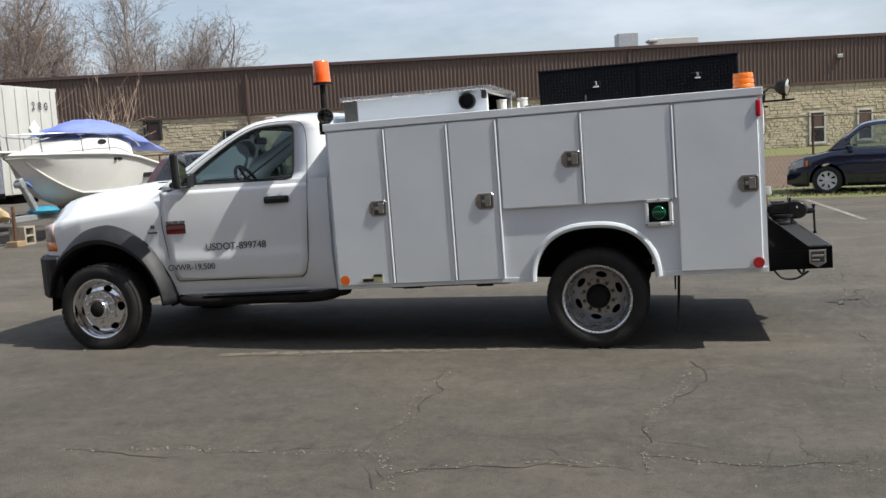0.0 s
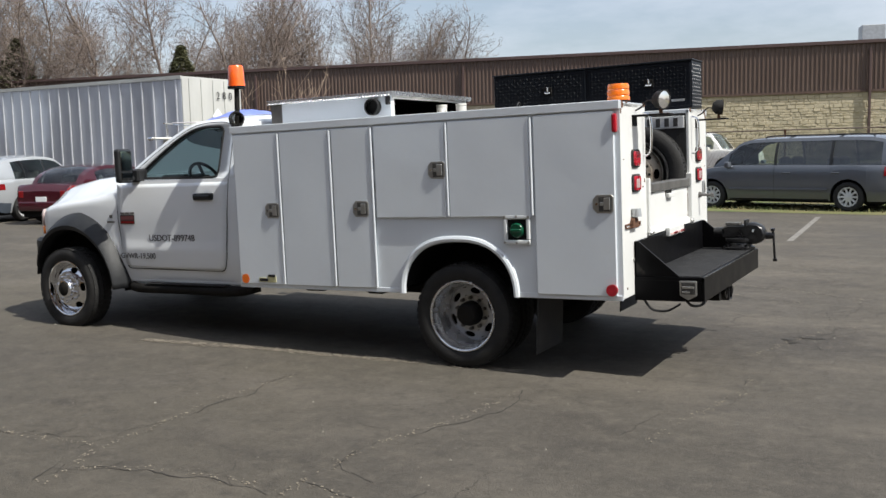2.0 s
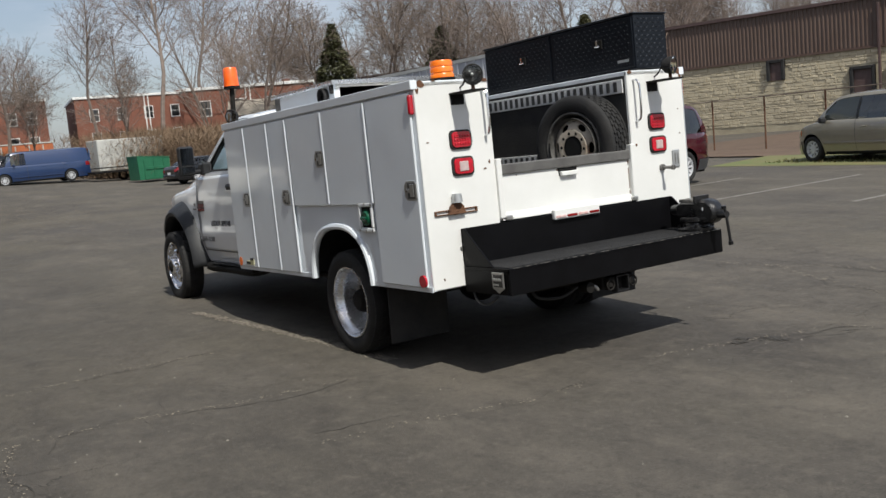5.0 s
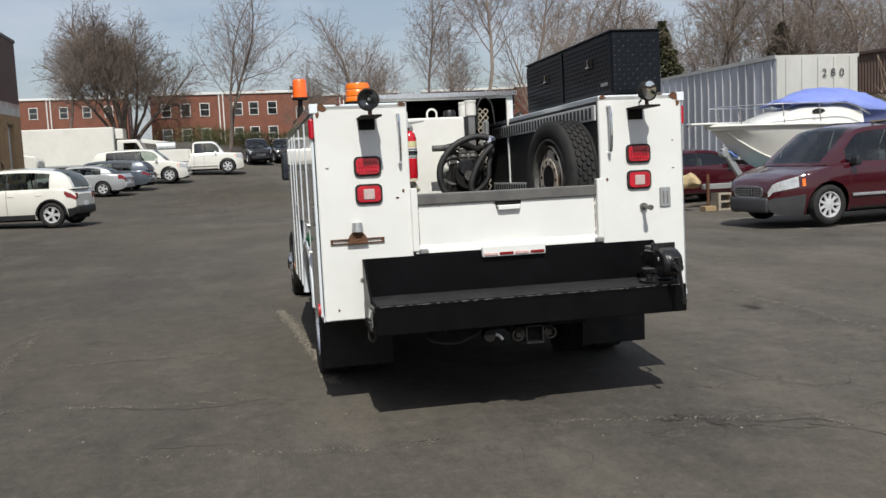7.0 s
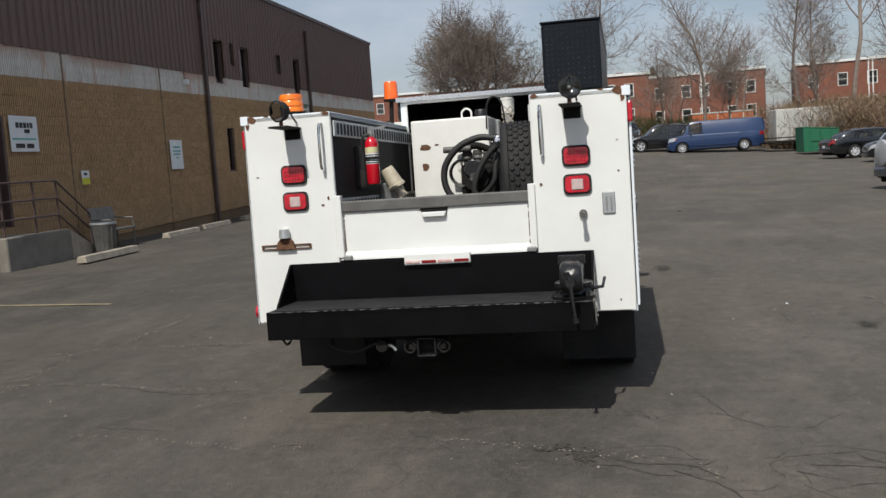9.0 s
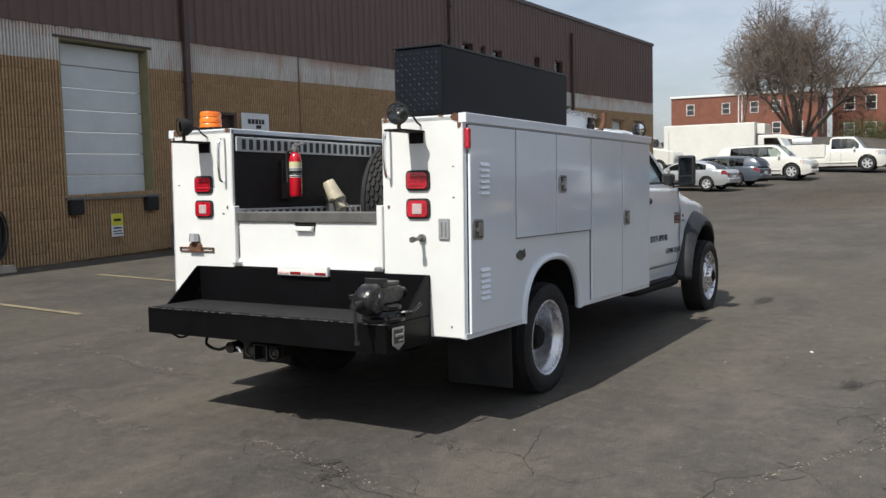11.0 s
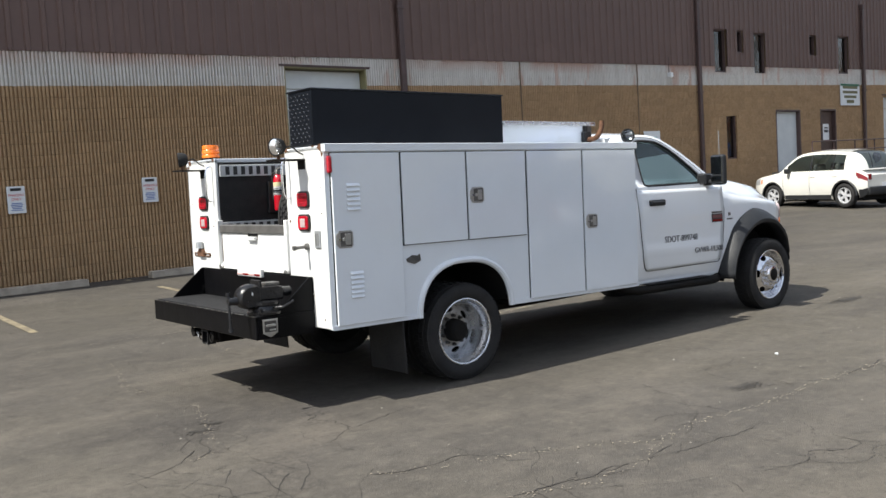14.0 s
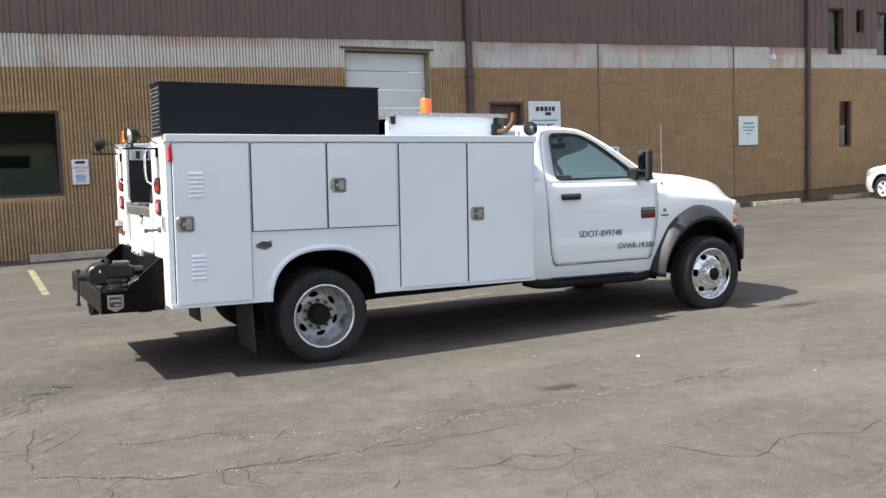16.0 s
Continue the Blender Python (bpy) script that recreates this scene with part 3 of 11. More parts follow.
# ---------- ground ----------
def make_ground():
    xs = [-900, -400, -200, -120, -76] + [-74 + 2 * i for i in range(26)] + [-20, -10, 0, 10, 30, 80, 300, 900]
    ys = [-900, -300, -80, -20, -1.5, 0, 1, 2, 2.5, 5, 8, 11, 14, 17, 20, 60, 120, 300, 900]
    vs = [(x, y, ground_z(x, y)) for x in xs for y in ys]
    n = len(ys)
    fs = [(i * n + j, (i + 1) * n + j, (i + 1) * n + j + 1, i * n + j + 1) for i in range(len(xs) - 1) for j in range(n - 1)]
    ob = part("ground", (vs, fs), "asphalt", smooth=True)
    return tagged(ob, "worn grey-brown asphalt parking lot with cracks and stains", "ground", kind="structure")


make_ground()


def flat_strip(name, pts, width, material, label, category, z=0.004, jitter=0.0, seed=1):
    """A thin painted or worn strip along points on the ground."""
    rng = random.Random(seed)
    P = [Vector((x, y, 0)) for x, y in pts]
    vs, fs = [], []
    for i, p in enumerate(P):
        d = (P[min(i + 1, len(P) - 1)] - P[max(i - 1, 0)]).normalized()
        nrm = Vector((-d.y, d.x, 0))
        w = width * (1 + rng.uniform(-jitter, jitter)) / 2
        for s in (-1, 1):
            q = p + nrm * w * s
            vs.append((q.x, q.y, ground_z(q.x, q.y) + z))
    for i in range(len(P) - 1):
        fs.append((2 * i, 2 * i + 1, 2 * i + 3, 2 * i + 2))
    ob = part(name, (vs, fs), material)
    return tagged(ob, label, category, kind="structure")


# ---------- brick and metal building on the south side ----------
WALL = math.atan(0.05)
W_TURN = math.degrees(WALL)


def wall_pose(x, z=0.0, out=0.0):
    """A pose on the south wall: local x along the wall, local y out of it (towards the lot), z up."""
    return pose(x, -2.25 + 0.05 * x, z, 0, 0, W_TURN) @ pose(0, out, 0)


def rise(x):
    """The building's courses climb slightly towards the west, as the lot falls away to the east."""
    return -0.0187 * x


X_W, X_E = -45.0, 14.0
Z_BRICK, Z_BAND, Z_ROOF = 3.69, 4.26, 7.35
# openings: x0, x1 (east, west), z0, z1 above the sloping datum
OPENINGS = dict(
    rollup=(-5.65, -7.80, 1.15, 4.05), office=(2.30, 0.24, 1.27, 2.87), step_door=(-9.38, -10.37, 0.62, 2.83),
    slit_low=(-22.36, -22.98, 1.22, 2.70), door_b=(-25.5, -27.2, 0.55, 2.78), doorway=(-28.7, -29.9, 0.55, 2.75),
    dock_a=(-33.95, -35.9, 0.85, 3.22), dock_b=(-37.7, -39.6, 0.85, 3.22), dock_c=(-41.4, -43.1, 0.85, 3.22))
UPPER = [(-21.81, -22.52, 4.07, 5.46), (-23.18, -23.55, 4.72, 5.46), (-24.20, -24.95, 4.00, 5.42), (-28.02, -28.46, 4.72, 5.47), (-30.2, -31.05, 4.08, 5.50)]


def in_opening(x, z, grow=0.0):
    for a, b, z0, z1 in list(OPENINGS.values()) + UPPER:
        if b - grow < x < a + grow and z0 - grow < z < z1 + grow:
            return True
    return False


south = empty("wall_south", label="fluted tan block wall with white painted band under brown metal siding", category="building", kind="structure")


def wall_backing():
    """The wall's core behind the blocks, with openings through it, built as a grid of cells."""
    xs = sorted({X_W, X_E, *[v for a, b, *_ in list(OPENINGS.values()) + UPPER for v in (a, b)]})
    zs = sorted({0.0, Z_BRICK, Z_BAND, Z_ROOF, *[v for *_, c, d in list(OPENINGS.values()) + UPPER for v in (c, d)]})
    vs, fs = [], []

    def quad(*p):
        k = len(vs)
        vs.extend(p)
        fs.append((k, k + 1, k + 2, k + 3))

    def pt(x, z, out):
        zz = z + rise(x) if z > 0 else -0.3
        q = wall_pose(x, zz, out).translation
        return tuple(q)

    solid = {}
    for i in range(len(xs) - 1):
        for j in range(len(zs) - 1):
            solid[i, j] = not in_opening((xs[i] + xs[i + 1]) / 2, (zs[j] + zs[j + 1]) / 2)
    for (i, j), s in solid.items():
        x0, x1, z0, z1 = xs[i], xs[i + 1], zs[j], zs[j + 1]
        if s:
            quad(pt(x0, z0, -0.05), pt(x1, z0, -0.05), pt(x1, z1, -0.05), pt(x0, z1, -0.05))
        else:
            # reveals
            if solid.get((i - 1, j), True):
                quad(pt(x0, z0, -0.05), pt(x0, z1, -0.05), pt(x0, z1, -0.35), pt(x0, z0, -0.35))
            if solid.get((i + 1, j), True):
                quad(pt(x1, z0, -0.05), pt(x1, z1, -0.05), pt(x1, z1, -0.35), pt(x1, z0, -0.35))
            if solid.get((i, j + 1), True):
                quad(pt(x0, z1, -0.05), pt(x1, z1, -0.05), pt(x1, z1, -0.35), pt(x0, z1, -0.35))
            if solid.get((i, j - 1), True):
                quad(pt(x0, z0, -0.05), pt(x1, z0, -0.05), pt(x1, z0, -0.35), pt(x0, z0, -0.35))
    return vs, fs


part("wall_core", wall_backing(), "mortar", south)
# west end wall, roof and back of the building
part("end_wall", boxes(((X_W - 0.02, -40, -0.3), (X_W + 0.2, -2.25 + 0.05 * X_W - 0.06, Z_BAND + rise(X_W)))), "block", south)
part("end_siding", boxes(((X_W - 0.03, -40, Z_BAND + rise(X_W)), (X_W + 0.2, -2.25 + 0.05 * X_W - 0.06, Z_ROOF + rise(X_W)))), "siding", south)
roof_v = [(X_W, -4.55, Z_ROOF + rise(X_W) - 0.1), (X_E, -1.6, Z_ROOF + rise(X_E) - 0.1), (X_E, -40, Z_ROOF + rise(X_E) - 0.1), (X_W, -40, Z_ROOF + rise(X_W) - 0.1)]
part("roof", (roof_v, [(0, 1, 2, 3)]), "siding", south)
part("end_wall", boxes(((X_E - 0.2, -40, -0.3), (X_E, -1.65, Z_ROOF))), "block", south)


def ribbed_sheet(x0, x1, z0, z1, pitch, depth, out, tilt=True, holes=True):
    """Upright ribs pressed into a metal sheet, standing on the wall between two heights."""
    vs, fs = [], []
    n = int(abs(x1 - x0) / pitch)
    step = (x1 - x0) / n
    cuts = sorted({z0, z1, *[v for _, _, c, d in UPPER for v in (c, d) if z0 < v < z1]}) if holes else [z0, z1]
    cols = []
    for i in range(n):
        xa = x0 + i * step
        for fr, o in ((0.0, 0.0), (0.62, 0.0), (0.70, depth), (0.92, depth)):
            cols.append((xa + fr * step, o))
    cols.append((x1, 0.0))
    if holes:
        for a, b, c, d in UPPER:
            for e in (a, b):
                near = min(cols, key=lambda q: abs(q[0] - e))
                cols.append((e, near[1]))
        cols = sorted(set(cols), reverse=x1 < x0)
    for x, o in cols:
        for z in cuts:
            vs.append(tuple(wall_pose(x, z + rise(x), out + o).translation))
    m = len(cuts)
    for i in range(len(cols) - 1):
        xm = (cols[i][0] + cols[i + 1][0]) / 2
        for j in range(m - 1):
            if holes and in_opening(xm, (cuts[j] + cuts[j + 1]) / 2, 0.0):
                continue
            fs.append((i * m + j, (i + 1) * m + j, (i + 1) * m + j + 1, i * m + j + 1))
    return vs, fs


part("siding", ribbed_sheet(X_W, X_E, Z_BAND + 0.003, Z_ROOF, 0.30, 0.035, 0.0), "siding", south, "brown ribbed metal siding")
cop_v = [tuple(wall_pose(x, Z_ROOF + rise(x) + dz, o).translation) for x in (X_W, X_E) for o, dz in ((-0.2, 0.0), (0.07, 0.0), (0.07, 0.14), (-0.2, 0.14))]
part("coping", (cop_v, [(0, 1, 5, 4), (1, 2, 6, 5), (2, 3, 7, 6), (3, 2, 1, 0), (4, 5, 6, 7)]), "pipe_brown", south)

# fluted split-face blocks: six ribs on each, one course 0.2 m high
BL, BH = 0.406, 0.203


def block_mesh(name, material, seed=1, joint=0.75):
    rg = random.Random(seed)
    vs, fs = [], []
    prof = []
    n = 6
    p = BL / n
    for i in range(n):
        for fr, o in ((0.0, -0.015), (0.17, 0.026), (0.60, 0.030), (0.78, -0.015)):
            prof.append((i * p + fr * p, o))
    prof.append((BL, -0.015))
    rows = ((0.0025 * joint, -0.008 * joint), (0.014, 0.0), (BH * 0.5, 0.002), (BH - 0.014, 0.0), (BH - 0.0025 * joint, -0.008 * joint))
    m = len(rows)
    for x, o in prof:
        for z, dip in rows:
            rough = rg.uniform(-0.006, 0.006) if o > 0 else rg.uniform(-0.003, 0.003)
            slip = rg.uniform(-0.005, 0.005) if 0 < x < BL else (0.0025 if x == 0 else -0.0025)
            vs.append((-x - (slip if x in (0, BL) else -slip), o + rough + (dip if o > 0 else 0.0), z))
    for i in range(len(prof) - 1):
        for r in range(m - 1):
            a = m * i + r
            fs.append((a, a + 1, a + m + 1, a + m))
    me = bpy.data.meshes.new(name)
    me.from_pydata(vs, [], fs)
    me.materials.append(M[material])
    me.update()
    return me, vs, fs


def lay_blocks():
    """Courses of fluted blocks; those at an opening are cut to its edge."""
    cut = [block_mesh("block", "block", 10 + i) for i in range(4)]
    cut_w = [block_mesh("band_block", "band_paint", 20 + i, 0.1) for i in range(4)]
    rng = random.Random(9)
    rest = {"block": ([], []), "band_paint": ([], [])}
    holes = list(OPENINGS.values()) + UPPER
    for r in range(21):
        z = r * BH
        x = X_E - 0.6
        mat_key = "block" if z < Z_BRICK - 0.08 else "band_paint"
        zm = z + BH / 2
        while x > X_W:
            if x - BL / 2 < 6.0:
                m = wall_pose(x, z + rise(x), -0.03)
                pick = rng.randrange(4)
                vs, fs = (cut if mat_key == "block" else cut_w)[pick][1:]
                meets = [(a, b) for a, b, z0, z1 in holes if z0 - 0.03 < zm < z1 + 0.03 and b < x and x - BL < a]
                if meets:
                    a, b = meets[0]
                    if not (x <= a and x - BL >= b):
                        V, F = rest[mat_key]
                        k = len(V)
                        wx = []
                        for v in vs:
                            q = x + v[0]
                            if b < q < a:
                                q = a if q > (a + b) / 2 else b
                            wx.append(q)
                            V.append(tuple(m @ Vector((q - x, v[1], v[2]))))
                        for f in fs:
                            lo, hi = min(wx[i] for i in f), max(wx[i] for i in f)
                            if hi - lo > 1e-4 and not (lo <= b + 1e-6 and hi >= a - 1e-6):
                                F.append(tuple(k + i for i in f))
                elif -4.9 < x < 0.35 and z < Z_BAND:
                    ob = new("block" if mat_key == "block" else "band_block", (cut if mat_key == "block" else cut_w)[pick][0])
                    ob.parent = south
                    ob.matrix_local = m
                else:
                    V, F = rest[mat_key]
                    k = len(V)
                    V.extend(tuple(m @ Vector(v)) for v in vs)
                    F.extend(tuple(k + q for q in f) for f in fs)
            x -= BL
    tagged(part("block_courses", rest["block"], "block", south), kind="stuff")
    tagged(part("band_courses", rest["band_paint"], "band_paint", south), kind="stuff")


def wall_thing(name, key, label, category):
    a, b, z0, z1 = OPENINGS[key] if key in OPENINGS else key
    t = empty(name, wall_pose(a, rise((a + b) / 2)), label=label, category=category, kind="structure")
    return t, a - b, z0, z1


def roll_door(key, name, label, frame_mat="olive"):
    t, w, z0, z1 = wall_thing(name, key, label, "door")
    n = 7 if z1 - z0 > 2.5 else 5
    h = (z1 - z0 - 0.06) / n
    for i in range(n):
        part("door_panel", box((-w + 0.03, -0.27, z0 + i * h + 0.006), (-0.03, -0.22, z0 + (i + 1) * h - 0.006), 0.012), "door_white", t)
    # steel lining of the reveals and a thin angle over the head
    part("frame", boxes(((-w - 0.01, -0.33, z0), (-w + 0.03, -0.002, z1)), ((-0.03, -0.33, z0), (0.01, -0.002, z1)), ((-w + 0.03, -0.33, z1 - 0.04), (-0.03, -0.012, z1)), bevel=0.004), frame_mat, t)
    part("lintel", box((-w - 0.10, -0.06, z1 - 0.012), (0.10, 0.012, z1 + 0.035), 0.004), "pipe_brown", t)
    part("bumper", boxes(((-0.30, -0.02, z0 - 0.32), (0.0, 0.12, z0 - 0.04)), ((-w, -0.02, z0 - 0.32), (-w + 0.3, 0.12, z0 - 0.04)), bevel=0.02), "rubber", t)
    part("sill", box((-w - 0.1, -0.34, z0 - 0.05), (0.03, 0.05, z0)), "concrete", t)
    return t


def win_thing(key, name, label, frame_w=0.05, pane="glass_dark"):
    t, w, z0, z1 = wall_thing(name, key, label, "window")
    part("window_frame", boxes(((-w, -0.2, z0), (-w + frame_w, -0.05, z1)), ((-frame_w, -0.2, z0), (0, -0.05, z1)), ((-w + frame_w, -0.2, z1 - frame_w), (-frame_w, -0.05, z1)), ((-w + frame_w, -0.2, z0), (-frame_w, -0.05, z0 + frame_w)), bevel=0.004), "pipe_brown", t)
    part("pane", box((-w + frame_w, -0.14, z0 + frame_w), (-frame_w, -0.13, z1 - frame_w)), pane, t)
    # a near-black block stands in for the unlit room
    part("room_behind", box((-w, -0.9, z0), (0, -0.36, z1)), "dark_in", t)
    return t


roll_door("rollup", "door_1", "closed pale grey sectional dock door in an olive steel frame")
for k in ("dock_a", "dock_b", "dock_c"):
    roll_door(k, "door_2", "closed pale sectional dock door in the block wall", "block")
t = win_thing("office", "window_1", "dark office window in a brown frame with a cabinet inside", pane="glass_cab")
win_thing("slit_low", "window_2", "narrow dark window in a brown frame")
for u in UPPER:
    win_thing(u, "window_3", "narrow dark upper window in a brown frame")
for k, mname, lab in (("step_door", "door_brown", "closed brown steel entrance door above a concrete landing"), ("door_b", "door_white", "closed white steel door in the block wall"), ("doorway", "door_brown", "closed brown steel door beside a white notice")):
    t, w, z0, z1 = wall_thing("door_3", k, lab, "door")
    part("door_leaf", box((-w + 0.06, -0.20, z0), (-0.06, -0.14, z1 - 0.06), 0.006), mname, t)
    part("frame", boxes(((-w - 0.02, -0.3, z0), (-w + 0.06, 0.0, z1)), ((-0.06, -0.3, z0), (0.02, 0.0, z1)), ((-w + 0.06, -0.3, z1 - 0.06), (-0.06, 0.0, z1)), bevel=0.004), "pipe_brown", t)
    part("handle", cyl((-w + 0.14, -0.14, z0 + 1.0), (-w + 0.14, -0.08, z0 + 1.0), 0.025), "chrome", t)

# plaster strips over and under the openings, where a course had to be cut
for a, b, z0, z1 in list(OPENINGS.values()) + UPPER:
    for za, zb in ((z1, z1 + 0.11), (z0 - 0.11, z0)):
        if za < 0.7 or zb > Z_BAND:
            continue
        xm = (a + b) / 2
        ob = part("course_strip", box((-(a - b) / 2 - 0.02, -0.05, za + rise(xm)), ((a - b) / 2 + 0.02, -0.024, zb + rise(xm)), 0.003), "block" if za < Z_BRICK - 0.1 else "band_paint", south)
        ob.matrix_local = wall_pose(xm, 0, 0)

# downpipes and the dark seams between wall panels
for x, top in ((-8.8, 6.5), (-20.8, 6.46), (-32.1, 6.56), (9.0, 6.5)):
    t = empty("downpipe", wall_pose(x, 0, 0.09), label="brown square metal downpipe on the wall", category="downpipe")
    part("pipe", box((-0.075, -0.05, 0.05), (0.075, 0.05, top + rise(x)), 0.012), "pipe_brown", t)
    for zb in (1.2, 3.4, 5.4):
        part("bracket", box((-0.10, -0.06, zb + rise(x)), (0.10, 0.06, zb + 0.06 + rise(x)), 0.005), "pipe_brown", t)
    part("outlet", box((-0.09, -0.09, top + rise(x)), (0.09, 0.07, top + 0.22 + rise(x)), 0.02), "pipe_brown", t)

# wheel stops along the wall
for x0, x1, off in ((3.4, 1.5, 0.6), (1.0, -0.95, 0.6), (-2.1, -4.0, 0.6), (-9.1, -11.2, 2.1), (-14.6, -16.5, 1.2), (-17.3, -19.2, 1.0), (-20.9, -22.6, 0.8)):
    t = empty("wheel_stop", wall_pose((x0 + x1) / 2, 0.10, off), label="chipped pale concrete wheel stop on the asphalt", category="wheel stop", group="wheel stops along the wall")
    part("bar", prism([(-0.11, 0), (0.11, 0), (0.075, 0.13), (-0.075, 0.13)], -(x0 - x1) / 2, (x0 - x1) / 2, "x", 0.012), "old_concrete", t)



# ---------- vehicles ----------
def section_loft(stations, close=True):
    """Skin over cross sections; every station is x and a list of (y, z)."""
    vs, fs = [], []
    n = len(stations[0][1])
    for x, sec in stations:
        vs.extend((x, y, z) for y, z in sec)
    for i in range(len(stations) - 1):
        for k in range(n - 1):
            a, b = i * n + k, (i + 1) * n + k
            fs.append((a, a + 1, b + 1, b))
    if close:
        fs.append(tuple(range(n)))
        fs.append(tuple((len(stations) - 1) * n + k for k in reversed(range(n))))
    return vs, fs


def body_stations(x0, x1, axles, arch_r, top, bottom, half, end_taper=0.24, step=0.05, crown=0.03, tuck=0.06, axle_z=0.33, nose=(0.24, 0.75, 2.4)):
    """Sections of a car's lower body with wheel arches cut into its flanks. top, bottom: tables of (x, z)."""
    L = x1 - x0
    xs = [x0, x0 + 0.02, x0 + 0.06] + [x0 + 0.1 + i * step for i in range(int((L - 0.2) / step) + 1)] + [x1 - 0.06, x1 - 0.02, x1]
    for a in axles:
        xs += [a - arch_r - 0.001, a - arch_r + 0.001, a + arch_r - 0.001, a + arch_r + 0.001]
    xs = sorted(set(round(v, 4) for v in xs))
    out = []
    for x in xs:
        zt, zb = lerp_list(top, x), lerp_list(bottom, x)
        lo = zb
        for a in axles:
            d = abs(x - a)
            if d < arch_r:
                lo = max(lo, axle_z + math.sqrt(arch_r * arch_r - d * d))
        e = min(x - x0, x1 - x)
        k = 1 - end_taper * max(0.0, 1 - (x1 - x) / 0.75) ** 2.4 - nose[0] * max(0.0, 1 - (x - x0) / nose[1]) ** nose[2]
        if e < 0.16:
            q = (1 - e / 0.16) ** 2
            lo += 0.10 * q
            zt -= 0.07 * q
        w = half * k
        zm = zb + (zt - zb) * 0.55
        sec = []
        for f in (0.0, 0.12, 0.3, 0.5, 0.7, 0.88, 0.96, 1.0):
            z = lo + (zt - lo) * f
            dz = (z - zm) / max(0.2, zt - zb)
            y = w * (1 - tuck * 4 * dz * dz * (1.2 if dz < 0 else 0.7))
            if f > 0.95:
                y -= 0.03 * (f - 0.95) / 0.05
            sec.append((-y, z))
        yt = sec[-1][0]
        for f in (0.75, 0.4, 0.0):
            sec.append((yt * f, zt + crown * (1 - f * f)))
        sec += [(-y, z) for y, z in sec[-2::-1]]
        out.append((x, sec))
    return out


def tread_tyre(r, w, rim, parent, at, name="tyre"):
    p = [(rim, -w * 0.40), (rim + 0.012, -w * 0.47), ((r + rim) / 2, -w * 0.52), (r - 0.03, -w * 0.47), (r - 0.006, -w * 0.40), (r, -w * 0.30), (r, -w * 0.17), (r - 0.010, -w * 0.155), (r - 0.010, -w * 0.125), (r, -w * 0.11),
         (r, w * 0.11), (r - 0.010, w * 0.125), (r - 0.010, w * 0.155), (r, w * 0.17), (r, w * 0.30), (r - 0.006, w * 0.40), (r - 0.03, w * 0.47), ((r + rim) / 2, w * 0.52), (rim + 0.012, w * 0.47), (rim, w * 0.40)]
    ob = part(name, lathe(p, 40), "rubber", parent, smooth=True)
    ob.location = at
    return ob


def car_wheel(parent, at, r, w, side, spokes=8, rim_mat="rim_silver"):
    """Tyre with a spoked rim and hub; side is -1 or 1, the way its face looks along y."""
    tyre = tread_tyre(r, w, r * 0.66, parent, at, "wheel")
    rr = r * 0.665
    v, f = lathe([(rr, -w * 0.42 * side), (rr, w * 0.40 * side), (rr - 0.02, w * 0.40 * side), (rr - 0.035, w * 0.2 * side), (rr - 0.035, -w * 0.2 * side)], 32)
    part("rim", (v, f), rim_mat, tyre, smooth=True)
    ya, yb = w * 0.18 * side, w * 0.34 * side
    vs, fs = [(0.0, yb, 0.0)], []
    for i in range(spokes):
        for off in ((-0.16, 0.16) if spokes <= 7 else (0.0,)):
            a = 2 * math.pi * i / spokes
            k = len(vs)
            for rad, hw_, y1 in ((r * 0.12, 0.030, yb), (r * 0.40, 0.019, yb * 0.92), (rr - 0.012, 0.024, yb * 1.02)):
                b = a + off * rad / rr * (1.2 if spokes <= 7 else 0)
                c, sn = math.cos(b), math.sin(b)
                for q, y in ((-hw_, y1), (hw_, y1), (hw_ * 1.2, ya), (-hw_ * 1.2, ya)):
                    vs.append((rad * c - q * sn, y, rad * sn + q * c))
            fs.append((k, k + 1, 0))
            for g in (0, 4):
                for e in range(4):
                    fs.append((k + g + e, k + g + (e + 1) % 4, k + g + 4 + (e + 1) % 4, k + g + 4 + e))
    part("wheel_disc", (vs, fs), rim_mat, tyre)
    part("hub_cap", lathe([(0.0, w * 0.36 * side), (r * 0.10, w * 0.36 * side), (r * 0.17, w * 0.31 * side), (r * 0.17, 0.0)], 20), rim_mat, tyre, smooth=True)
    part("brake", cyl((0, -side * w * 0.1, 0), (0, side * w * 0.06, 0), rr - 0.045, seg=20), "dark_in", tyre)
    return tyre


